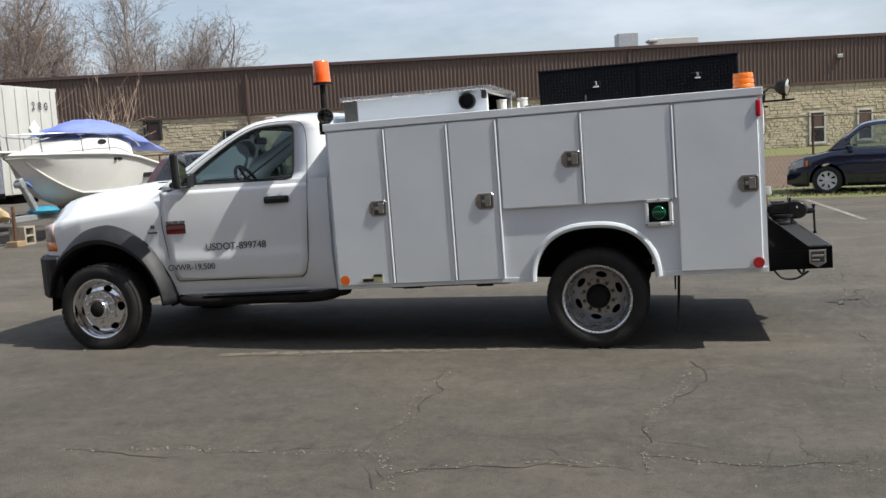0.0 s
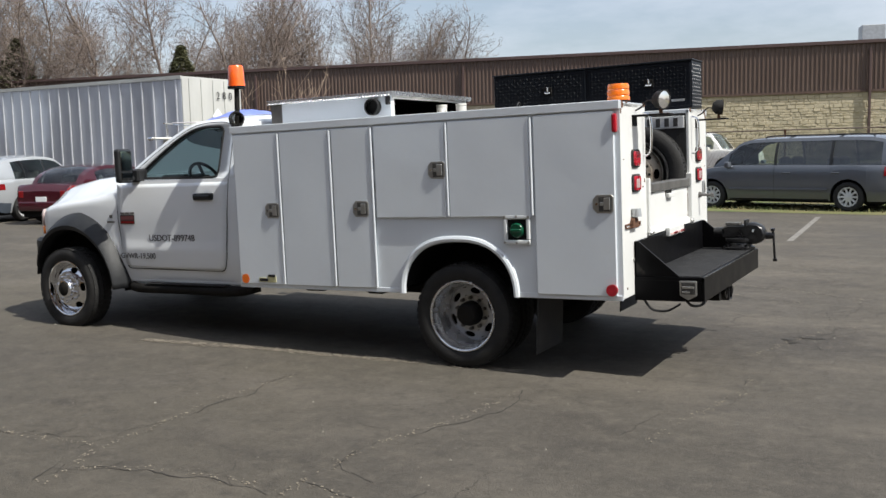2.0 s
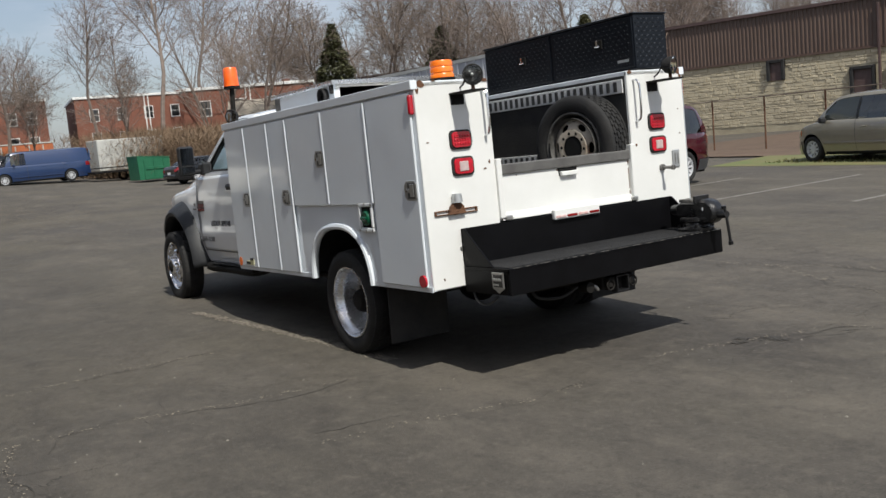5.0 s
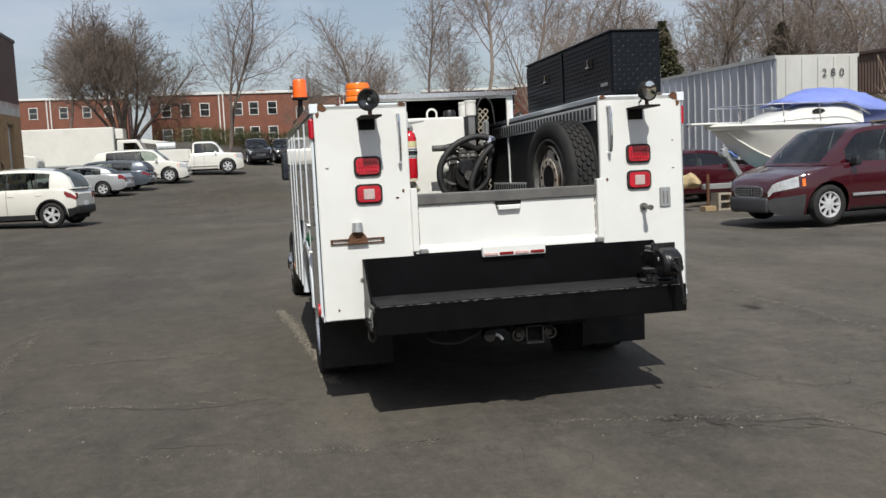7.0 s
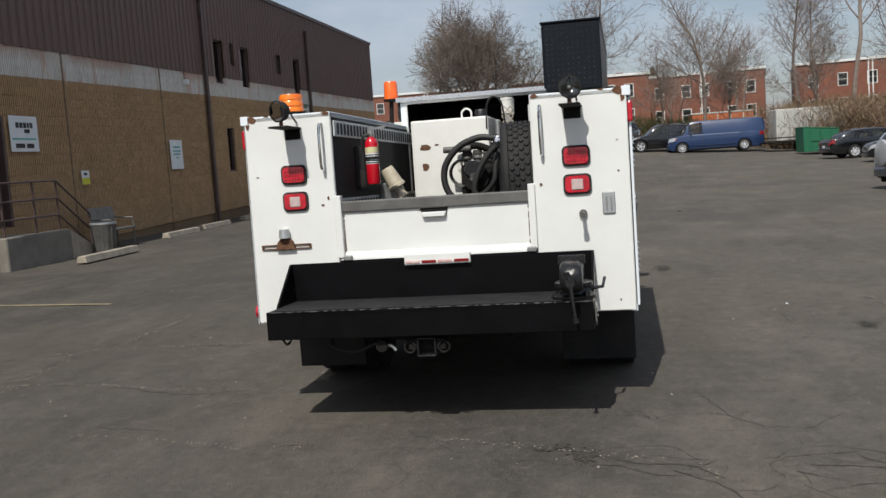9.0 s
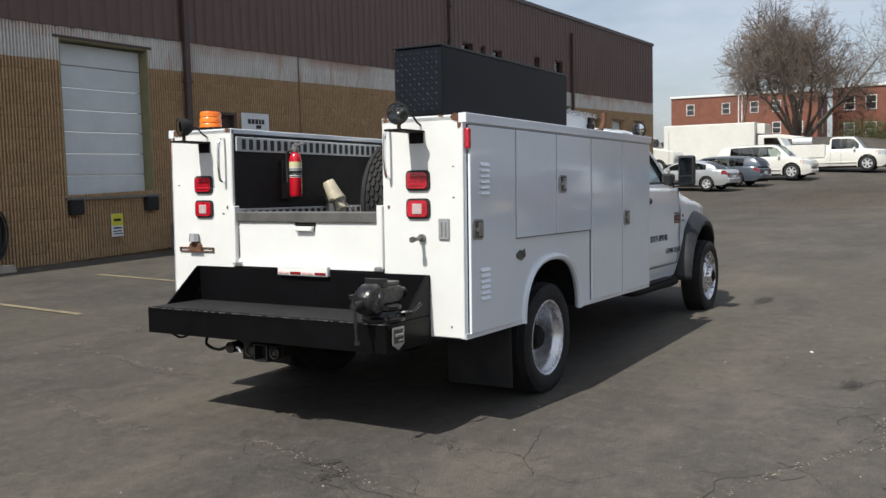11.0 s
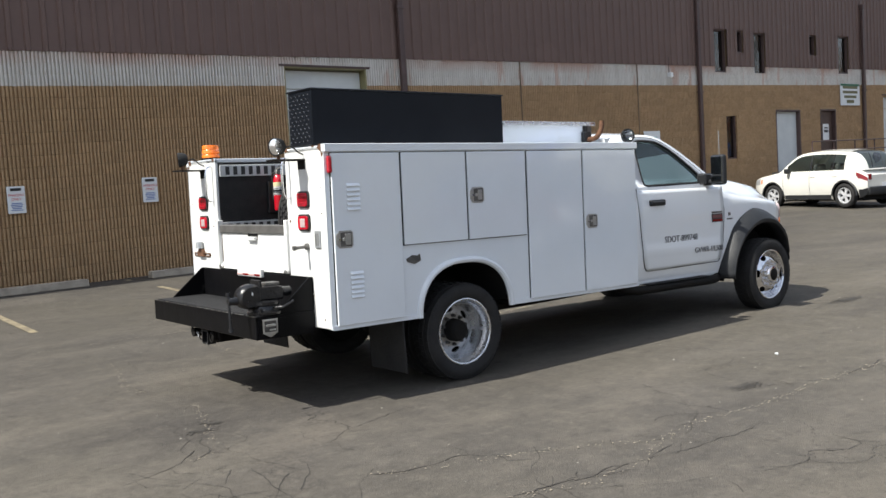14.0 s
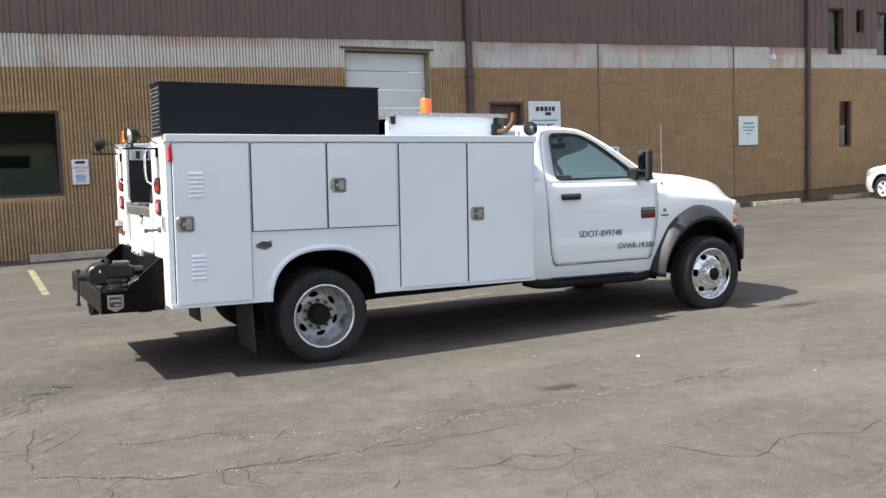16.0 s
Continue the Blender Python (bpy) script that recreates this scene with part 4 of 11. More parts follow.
def greenhouse(parent, paint, bf, br, zb, rf, rr, zr, wb, wr, panes, glass_mat="glass_dark", crown=0.03, drop=0.03, clear=1, pillars=True):
    """Rounded cabin over the belt line: curved windscreen, roof and tail, with side panes split by pillars."""
    line = curve_pts([(bf, 0, zb), (bf + (rf - bf) * 0.55, 0, zb + (zr - zb) * 0.62), (rf, 0, zr - 0.035), (rf * 0.55 + rr * 0.45, 0, zr), (rr, 0, zr - drop), (br - (br - rr) * 0.30, 0, zb + (zr - zb) * 0.52), (br, 0, zb)], 7)
    cols = [(p.x, max(p.z, zb)) for p in line]
    marks = sorted({bf + (br - bf) * c for p in panes for c in p})
    for m in marks:
        zt = lerp_list(cols, m)
        cols = sorted(set(cols) | {(m, zt)})
    h = zr - zb

    def side_y(z, x):
        k = 1 - 0.17 * max(0.0, 1 - (br - x) / 0.95) ** 2 - 0.10 * max(0.0, 1 - (x - bf) / 1.1) ** 2
        return (wb + (wr - wb) * max(0.0, (z - zb) / h) ** 1.5) * k

    spans = [(bf + (br - bf) * a, bf + (br - bf) * b) for a, b in panes]
    for side in (-1, 1):
        vs, fs = [], []
        glass_q = [[] for _ in spans]
        dark = []
        rows = (0.0, 0.07, 0.30, 0.55, 0.78, 1.0)
        for x, zt in cols:
            head = max(0.0, (zt - zb) - 0.075 * (1 if zt - zb > 0.15 else (zt - zb) / 0.15))
            for k, f in enumerate(rows):
                z = zb + (0.0 if k == 0 else (0.028 if k == 1 else 0.028 + (max(head, 0.03) - 0.028) * (k - 1) / (len(rows) - 2)))
                if k == len(rows) - 1:
                    z = zb + max(head, 0.03)
                vs.append((x, side * side_y(z, x), z))
            vs.append((x, side * side_y(zt, x) - side * 0.012, zt))
        n = len(rows) + 1
        gv = []
        for i in range(len(cols) - 1):
            xm = (cols[i][0] + cols[i + 1][0]) / 2
            which = next((q for q, (p0, p1) in enumerate(spans) if p0 < xm < p1), None)
            for k in range(n - 1):
                f = (i * n + k, (i + 1) * n + k, (i + 1) * n + k + 1, i * n + k + 1)
                f = f if side < 0 else f[::-1]
                if which is not None and 1 <= k < n - 2:
                    glass_q[which].append(f)
                elif pillars and 1 <= k < n - 2 and spans[0][1] < xm < spans[-1][0]:
                    dark.append(f)
                else:
                    fs.append(f)
        part("side_frame", (vs, fs), paint, parent, smooth=True)
        if dark:
            used = sorted({i for f in dark for i in f})
            at = {v: k for k, v in enumerate(used)}
            part("pillar", ([vs[i] for i in used], [tuple(at[i] for i in f) for f in dark]), "black_trim", parent)
        inset = [(x, y - side * 0.010, z) for x, y, z in vs]
        for kth, q in enumerate(glass_q):
            used = sorted({i for f in q for i in f})
            at = {v: k for k, v in enumerate(used)}
            part("side_window", ([inset[i] for i in used], [tuple(at[i] for i in f) for f in q]), "glass_car" if kth < clear else glass_mat, parent, smooth=True)
    # top skin: windscreen, roof and back window follow one curve
    ny = 10
    top, skin = [], {"windscreen": [], "roof": [], "rear_window": []}
    for x, zt in cols:
        y = side_y(zt, x) - 0.012
        for j in range(ny + 1):
            s = 2 * j / ny - 1
            bow = 0.09 * (1 - s * s) * max(0.0, 1 - (x - bf) / (rf - bf + 0.3)) - 0.05 * (1 - s * s) * max(0.0, 1 - (br - x) / (br - rr + 0.3))
            top.append((x - bow, s * y, zt + crown * (1 - s * s) * min(1.0, (zt - zb) / (0.8 * h))))
    m = ny + 1
    for i in range(len(cols) - 1):
        xm, zm = (cols[i][0] + cols[i + 1][0]) / 2, (cols[i][1] + cols[i + 1][1]) / 2
        for j in range(ny):
            f = (i * m + j, (i + 1) * m + j, (i + 1) * m + j + 1, i * m + j + 1)
            edge = j in (0, ny - 1)
            key = "roof"
            if not edge and zb + 0.04 < zm < zr - 0.055:
                key = "windscreen" if xm < (rf + rr) / 2 else ("rear_window" if br - rr > 0.12 else "roof")
            skin[key].append(f)
    for key, q in skin.items():
        if q:
            used = sorted({i for f in q for i in f})
            at = {v: k for k, v in enumerate(used)}
            part(key, ([top[i] for i in used], [tuple(at[i] for i in f) for f in q]), paint if key == "roof" else ("glass_car" if key == "windscreen" or clear > 1 else glass_mat), parent, smooth=True)


def skin_patch(st, x_from, x_to, k0, k1, side, lift=0.006):
    """A piece of a body's flank between two stations and two section points, lifted a hair: lamp lenses."""
    vs, fs = [], []
    rows = [(x, sec) for x, sec in st if x_from <= x <= x_to]
    n = k1 - k0 + 1
    for x, sec in rows:
        m = len(sec)
        for k in range(k0, k1 + 1):
            y, z = sec[k] if side < 0 else sec[m - 1 - k]
            vs.append((x + (lift if x > 0 else -lift), y + side * lift, z))
    for i in range(len(rows) - 1):
        for k in range(n - 1):
            f = (i * n + k, (i + 1) * n + k, (i + 1) * n + k + 1, i * n + k + 1)
            fs.append(f if side < 0 else f[::-1])
    return vs, fs


def shut_line(st, x, k0, k1, side, wide=0.011):
    """A thin dark strip down a car's flank where two panels meet."""
    rows = []
    for q in (x - wide / 2, x + wide / 2):
        i = next(i for i in range(len(st) - 1) if st[i + 1][0] >= q)
        (xa, sa), (xb, sb) = st[i], st[i + 1]
        f = (q - xa) / max(1e-6, xb - xa)
        m = len(sa)
        row = []
        for k in range(k0, k1 + 1):
            j = k if side < 0 else m - 1 - k
            row.append((q, sa[j][0] + (sb[j][0] - sa[j][0]) * f + side * 0.003, sa[j][1] + (sb[j][1] - sa[j][1]) * f))
        rows.append(row)
    n = k1 - k0 + 1
    fs = [(k, n + k, n + k + 1, k + 1) for k in range(n - 1)]
    return rows[0] + rows[1], [f if side < 0 else f[::-1] for f in fs]


def car(name, m, paint, label, kind="sedan", L=4.7, W=1.78, H=1.45, wb=2.7, fo=0.95, r=0.32, spokes=7, category="car", rim="rim_silver", lower=None, lamps=True, group="parked vehicles", rack=False):
    """A parked car. Local x runs from nose (negative) to tail, z up."""
    t = empty(name, m, label=label, category=category, group=group)
    x0, x1 = -L / 2, L / 2
    ax = (x0 + fo, x0 + fo + wb)
    hw = W / 2
    S = H
    gh = {}
    if kind == "sedan":
        top = [(x0, 0.50 * S), (x0 + 0.08, 0.56 * S), (x0 + 0.5, 0.62 * S), (x0 + 1.25, 0.67 * S), (x1 - 0.95, 0.69 * S), (x1 - 0.1, 0.67 * S), (x1, 0.60 * S)]
        gh = dict(bf=x0 + 1.15, br=x1 - 0.55, zb=0.66 * S, rf=x0 + 1.95, rr=x1 - 1.35, zr=0.97 * S, panes=((0.09, 0.465), (0.48, 0.82)))
    elif kind == "minivan":
        top = [(x0, 0.38 * S), (x0 + 0.06, 0.44 * S), (x0 + 0.35, 0.50 * S), (x0 + 1.0, 0.58 * S), (x0 + 1.5, 0.61 * S), (x1 - 0.2, 0.60 * S), (x1, 0.55 * S)]
        gh = dict(bf=x0 + 0.95, br=x1 - 0.03, zb=0.585 * S, rf=x0 + 1.85, rr=x1 - 0.50, zr=0.965 * S, panes=((0.10, 0.365), (0.38, 0.665), (0.68, 0.92)))
    elif kind == "suv":
        top = [(x0, 0.45 * S), (x0 + 0.07, 0.52 * S), (x0 + 0.5, 0.57 * S), (x0 + 1.2, 0.635 * S), (x1 - 0.2, 0.635 * S), (x1, 0.56 * S)]
        gh = dict(bf=x0 + 1.1, br=x1 - 0.06, zb=0.625 * S, rf=x0 + 1.95, rr=x1 - 0.58, zr=0.97 * S, drop=0.075, panes=((0.11, 0.405), (0.42, 0.67), (0.68, 0.80)))
    elif kind == "van":
        top = [(x0, 0.43 * S), (x0 + 0.06, 0.50 * S), (x0 + 0.8, 0.56 * S), (x0 + 1.05, 0.575 * S), (x1, 0.575 * S)]
        gh = dict(bf=x0 + 0.95, br=x1 - 0.01, zb=0.57 * S, rf=x0 + 1.60, rr=x1 - 0.10, zr=0.97 * S, panes=((0.07, 0.24),))
    elif kind == "pickup":
        top = [(x0, 0.52 * S), (x0 + 0.08, 0.58 * S), (x0 + 1.2, 0.62 * S), (x1 - 0.03, 0.62 * S), (x1, 0.60 * S)]
        gh = dict(bf=x0 + 1.25, br=x1 - 2.0, zb=0.615 * S, rf=x0 + 1.85, rr=x1 - 2.1, zr=0.97 * S, panes=((0.12, 0.50), (0.54, 0.90)))
    elif kind == "service":
        top = [(x0, 0.54 * S), (x0 + 0.08, 0.60 * S), (x0 + 1.1, 0.64 * S), (x0 + 3.1, 0.64 * S), (x0 + 3.12, 0.44 * S), (x1, 0.44 * S)]
        gh = dict(bf=x0 + 1.15, br=x0 + 3.05, zb=0.63 * S, rf=x0 + 1.75, rr=x0 + 2.9, zr=0.99 * S, panes=((0.14, 0.62), (0.67, 0.92)))
    dip = 0.09 if kind == "minivan" else 0.0
    bottom = [(x0, 0.30 - dip), (x0 + 0.3, 0.22 - dip * 0.4), (ax[0], 0.22), (x1 - 0.3, 0.24), (x1, 0.32)]
    st = body_stations(x0, x1, ax, r * 1.2, top, bottom, hw, axle_z=r, nose=(0.46, 0.95, 2.2) if kind == "minivan" else (0.24, 0.75, 2.4))
    nw, nk = (0.53, 3) if kind == "minivan" else (0.73, 2)
    part("body", section_loft(st), paint, t, smooth=True)
    part("underbody", boxes(((x0 + (0.60 if kind == "minivan" else 0.15), -hw + 0.24, 0.18), (x1 - 0.15, hw - 0.24, min(v for _, v in top) - 0.05)), ((ax[0] + r * 1.3, -hw + 0.07, 0.22), (ax[1] - r * 1.3, hw - 0.07, 0.5)), bevel=0.02), "dark_in", t)
    greenhouse(t, paint, wb=hw * 0.93, wr=hw * 0.70, crown=0.03 * S, glass_mat="glass_dark", clear=3 if kind == "sedan" or name == "compact_suv" else 1, **gh)
    # seats seen through the panes
    for k, f in enumerate((0.36, 0.62)):
        xs = gh["bf"] + (gh["br"] - gh["bf"]) * f
        for y in (-0.36, 0.36):
            part("seat", box((xs, y - 0.23, 0.45), (xs + 0.16, y + 0.23, gh["zb"] + 0.22), 0.06), "seat_grey", t)
    for a in ax:
        for s in (-1, 1):
            car_wheel(t, (a, s * (hw - 0.115), r), r, 0.20, s, spokes, rim)
    if lower == "black_trim":
        for a in ax:
            for s in (-1, 1):
                part("arch_trim", tube([(a + r * 1.22 * math.cos(q), s * (hw * 0.965 + 0.010 * math.sin(q)), r + r * 1.22 * math.sin(q)) for q in [math.pi * k / 16 for k in range(17)]], 0.034, 6), lower, t, smooth=True)
    if rack:
        for s in (-1, 1):
            xa, xb, y = gh["rf"] + 0.35, gh["rr"] - 0.1, s * hw * 0.60
            part("roof_rail", tube(curve_pts([(xa, y, gh["zr"] + 0.0), (xa + 0.15, y, gh["zr"] + 0.06), ((xa + xb) / 2, y, gh["zr"] + 0.065), (xb - 0.15, y, gh["zr"] + 0.06), (xb, y, gh["zr"])], 4), 0.018, 6), "ink", t)
        for f in (0.3, 0.7):
            xc = gh["rf"] + (gh["rr"] - gh["rf"]) * f
            part("rack_bar", box((xc - 0.03, -hw * 0.60, gh["zr"] + 0.045), (xc + 0.03, hw * 0.60, gh["zr"] + 0.07), 0.008), "ink", t)
    zb_f = 0.34
    lw = lower or "black_trim"
    fb = lw if lower and lower != "black_trim" else paint
    part("front_bumper", box((x0 - 0.035, -hw * nw, 0.29 - dip * 0.7), (x0 + 0.10, hw * nw, 0.50), 0.045, seg=3), fb, t, smooth=True)
    part("rear_bumper", box((x1 - 0.10, -hw * 0.73, 0.33), (x1 + 0.05, hw * 0.73, 0.57), 0.045, seg=3), lw if lower else paint, t, smooth=True)
    for s in (-1, 1):
        part("bumper_corner", skin_patch(st, x0 - 0.01, ax[0] - r * 1.21, 0, nk, s, 0.014), fb, t, smooth=True)
        part("bumper_corner", skin_patch(st, ax[1] + r * 1.21, x1 + 0.01, 0, 2, s, 0.014), lw if lower else paint, t, smooth=True)
    gz0, gz1, gw = zb_f + 0.18, zb_f + 0.32, hw * 0.38
    if kind == "minivan":
        gz0, gz1 = 0.50, 0.685
        part("grille_surround", tube([(x0 - 0.012, gw * 1.06 * math.copysign(abs(math.cos(q)) ** 0.6, math.cos(q)), (gz0 + gz1) / 2 + (gz1 - gz0) * 0.56 * math.copysign(abs(math.sin(q)) ** 0.6, math.sin(q))) for q in [2 * math.pi * k / 32 for k in range(33)]], 0.010, 6), "latch_steel", t, smooth=True)
    part("grille", box((x0 - 0.012, -gw, gz0), (x0 + 0.05, gw, gz1), 0.02), "ink", t)
    for k in range(5):
        z = gz0 + 0.012 + k * (gz1 - gz0 - 0.024) / 4
        part("grille_bar", box((x0 - 0.020, -gw + 0.01, z - 0.006), (x0 - 0.008, gw - 0.01, z + 0.006), 0.002), "latch_steel", t)
    if kind == "minivan":
        for k in range(9):
            y = -gw + 0.02 + k * (2 * gw - 0.04) / 8
            part("grille_bar", box((x0 - 0.018, y - 0.004, gz0 + 0.01), (x0 - 0.009, y + 0.004, gz1 - 0.01), 0.001), "latch_steel", t)
    for s in (-1, 1):
        y = s * hw * 0.70
        part("headlight", skin_patch(st, x0 + 0.0, x0 + 0.42, 4, 6, s), "head_lens", t, smooth=True)
        part("indicator", skin_patch(st, x0 + 0.43, x0 + 0.52, 4, 5, s, 0.005), "amber", t)
        hz = gh["zb"] - 0.14
        part("tail_light", skin_patch(st, x1 - 0.30, x1 + 0.1, 4, 6 if kind != "suv" else 5, s), "tail_red", t, smooth=True)
        part("tail_face", box((x1 - 0.04, s * hw * 0.64 - 0.075, hz - 0.15), (x1 + 0.004, s * hw * 0.64 + 0.075, hz + 0.02), 0.03, seg=2), "tail_red", t)
        mx = gh["bf"] + 0.42
        part("mirror", box((mx, s * (hw + 0.05) - 0.09, gh["zb"] - 0.02), (mx + 0.12, s * (hw + 0.05) + 0.09, gh["zb"] + 0.13), 0.035, seg=2), "black_trim" if lower else paint, t)
        p0, p1 = gh["panes"][0], gh["panes"][min(1, len(gh["panes"]) - 1)]
        for f in sorted({p0[0] - 0.03, p0[1] + 0.007, p1[1] + 0.01}):
            xs_ = gh["bf"] + (gh["br"] - gh["bf"]) * f
            if all(abs(xs_ - a) > r * 1.22 for a in ax):
                part("shut_line", shut_line(st, xs_, 0, 7, s), "ink", t)
        for f in (0.42, 0.68):
            xh = gh["bf"] + (gh["br"] - gh["bf"]) * f
            part("door_handle", box((xh, s * (hw - 0.012) - 0.018, gh["zb"] - 0.16), (xh + 0.18, s * (hw - 0.012) + 0.018, gh["zb"] - 0.125), 0.01), paint, t)
        part("side_moulding", box((ax[0] + r * 1.35, s * (hw - (0.05 if lower == "black_trim" else 0.0)) - 0.012, 0.24 if lower == "black_trim" else 0.47), (ax[1] - r * 1.35, s * (hw - (0.03 if lower == "black_trim" else 0.0)) + 0.012, 0.37 if lower == "black_trim" else 0.52), 0.006), "galv" if lower in ("car_slate", "bumper_grey") else (lower or paint), t)
    part("plate", box((x1 + 0.02, -0.15, 0.56), (x1 + 0.034, 0.15, 0.68), 0.004), "sign_white", t)
    return t


def at_car(x, y, heading, z=None):
    """heading: degrees that the nose (local -x) is turned from pointing west."""
    return pose(x, y, ground_z(x, y) if z is None else z, 0, 0, heading)

# ---------- the service truck ----------
# Local frame: x towards the tail, y to the truck's right, origin on the ground under the rear axle. The chassis rakes nose-down.
RAKE = 1.30
truck = empty("service_truck", pose(-0.53, 8.21, 0, 0, -RAKE, 0), label="white utility truck with a steel tool body and black rear bumper", category="truck")
FA = -4.285                                   # front axle
FZ = 0.385 + math.tan(radians(RAKE)) * 4.285 - 0.024  # front axle's height on the raked chassis
HALF = 1.19                                  # half width of the tool body
B0, B1, ZB, ZT = -2.055, 1.243, 0.555, 1.862  # tool body: front, rear, underside, top
INN = 0.62                                   # inner face of the side compartments


def truck_body_side(side):
    """Outer skin of one side with the wheel opening cut out of it, a lip turned inwards."""
    xs = sorted({B0, B1, *[B0 + 0.05 * i for i in range(67)], *[0.0 + 0.465 * math.cos(math.pi * k / 24) for k in range(25)]})
    vs, fs = [], []
    y = HALF * side
    rows = []
    for x in xs:
        lo = arch_z(x)
        rows.append([(x, y - side * 0.03, lo), (x, y, lo), (x, y, (lo + ZT) / 2), (x, y, ZT)])
    for r in rows:
        vs += r
    for i in range(len(rows) - 1):
        for k in range(3):
            a, b = i * 4 + k, (i + 1) * 4 + k
            f = (a, b, b + 1, a + 1)
            fs.append(f if side > 0 else f[::-1])
    return vs, fs


def arch_z(x, grow=0.0):
    """Height of the wheel opening's edge over the ground at x."""
    a, h = 0.465 + grow, 0.405 + grow
    if abs(x) >= a:
        return ZB
    return ZB + h * (1 - (abs(x) / a) ** 2.5) ** (1 / 2.1)


def rounded_plate(y, z, hw, hh, r, lo, hi):
    """A plate facing the tail with rounded corners."""
    pts = []
    for cy, cz, a0 in ((hw - r, hh - r, 0), (-hw + r, hh - r, 90), (-hw + r, -hh + r, 180), (hw - r, -hh + r, 270)):
        for k in range(5):
            a = radians(a0 + 22.5 * k)
            pts.append((y + cy + r * math.cos(a), z + cz + r * math.sin(a)))
    return prism(pts, lo, hi, "x", 0.002)


tool_body = empty("tool_body")
tool_body.parent = truck
for side in (-1, 1):
    part("side_skin", truck_body_side(side), "white_paint", tool_body)
    # rear post, inner wall, top and front of each side compartment
    y0, y1 = sorted((side * INN, side * (HALF - 0.002)))
    part("rear_post", box((B1 - 0.03, y0, ZB), (B1, y1, ZT), 0.006), "post_white", tool_body, "white post with chips of rust")
    part("top_sheet", box((B0, y0, ZT - 0.03), (B1, y1, ZT + 0.004), 0.004), "white_paint", tool_body)
    part("front_sheet", box((B0, y0, ZB), (B0 + 0.03, y1, ZT - 0.03)), "white_paint", tool_body)
    yi = side * INN
    part("inner_wall", box((B0 + 0.03, min(yi, yi + side * 0.02), 0.93), (B1 - 0.03, max(yi, yi + side * 0.02), ZT - 0.03)), "rubber", tool_body, "black inner wall")
    # galvanised slotted tracks along the inner wall
    for zt in (ZT - 0.15, 1.22):
        tr = part("slotted_track", box((B0 + 0.7, min(yi, yi - side * 0.012), zt), (B1 - 0.04, max(yi, yi - side * 0.012), zt + 0.10), 0.003), "track_zinc", tool_body)
        n = 34
        bm = bmesh.new()
        for i in range(n):
            xa = B0 + 0.76 + i * 0.073
            # a dark block on the track stands in for a shaded slot
            add_box(bm, (xa, min(yi - side * 0.011, yi - side * 0.016), zt + 0.014), (xa + 0.038, max(yi - side * 0.011, yi - side * 0.016), zt + 0.086), 0.002)
        tagged(part("track_slot", bm, "slot_dark", tr), kind="stuff")
    # wheel well liner, the well's shade put into its near-black
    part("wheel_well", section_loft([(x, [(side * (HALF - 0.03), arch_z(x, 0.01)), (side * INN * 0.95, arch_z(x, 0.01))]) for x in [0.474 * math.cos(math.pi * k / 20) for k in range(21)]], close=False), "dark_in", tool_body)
    # rolled flare round the opening
    bm = bmesh.new()
    pts = [(-0.47, HALF * side, ZB - 0.005)] + [(-0.47 * math.cos(math.pi * k / 28), HALF * side, arch_z(-0.465 * math.cos(math.pi * k / 28))) for k in range(1, 28)] + [(0.47, HALF * side, ZB - 0.005)]
    part("wheel_flare", tube(pts, 0.026, 8), "white_paint", tool_body, smooth=True)
    # gutter along the top edge
    part("top_rail", box((B0 - 0.01, min(side * (HALF - 0.03), side * (HALF + 0.022)), ZT - 0.045), (B1 + 0.004, max(side * (HALF - 0.03), side * (HALF + 0.022)), ZT + 0.012), 0.003), "white_paint", tool_body)
    # underside of the compartments
    for xa, xb in ((B0, -0.5), (0.5, B1 - 0.03)):
        part("compartment_floor", box((xa, y0, ZB), (xb, y1 - 0.002 if side > 0 else y1, ZB + 0.02)), "frame_black", tool_body)
    for xa, xb in ((B0, -0.475), (0.475, B1)):
        part("lower_rail", box((xa, min(side * HALF, side * (HALF + 0.006)), ZB - 0.006), (xb, max(side * HALF, side * (HALF + 0.006)), ZB + 0.03), 0.002), "white_paint", tool_body)

part("bed_floor", box((B0, -INN, 0.90), (B1, INN, 0.93)), "frame_black", tool_body)
part("bulkhead", box((B0 - 0.002, -INN, 0.93), (B0 + 0.02, INN, ZT + 0.18)), "dark_in", tool_body)


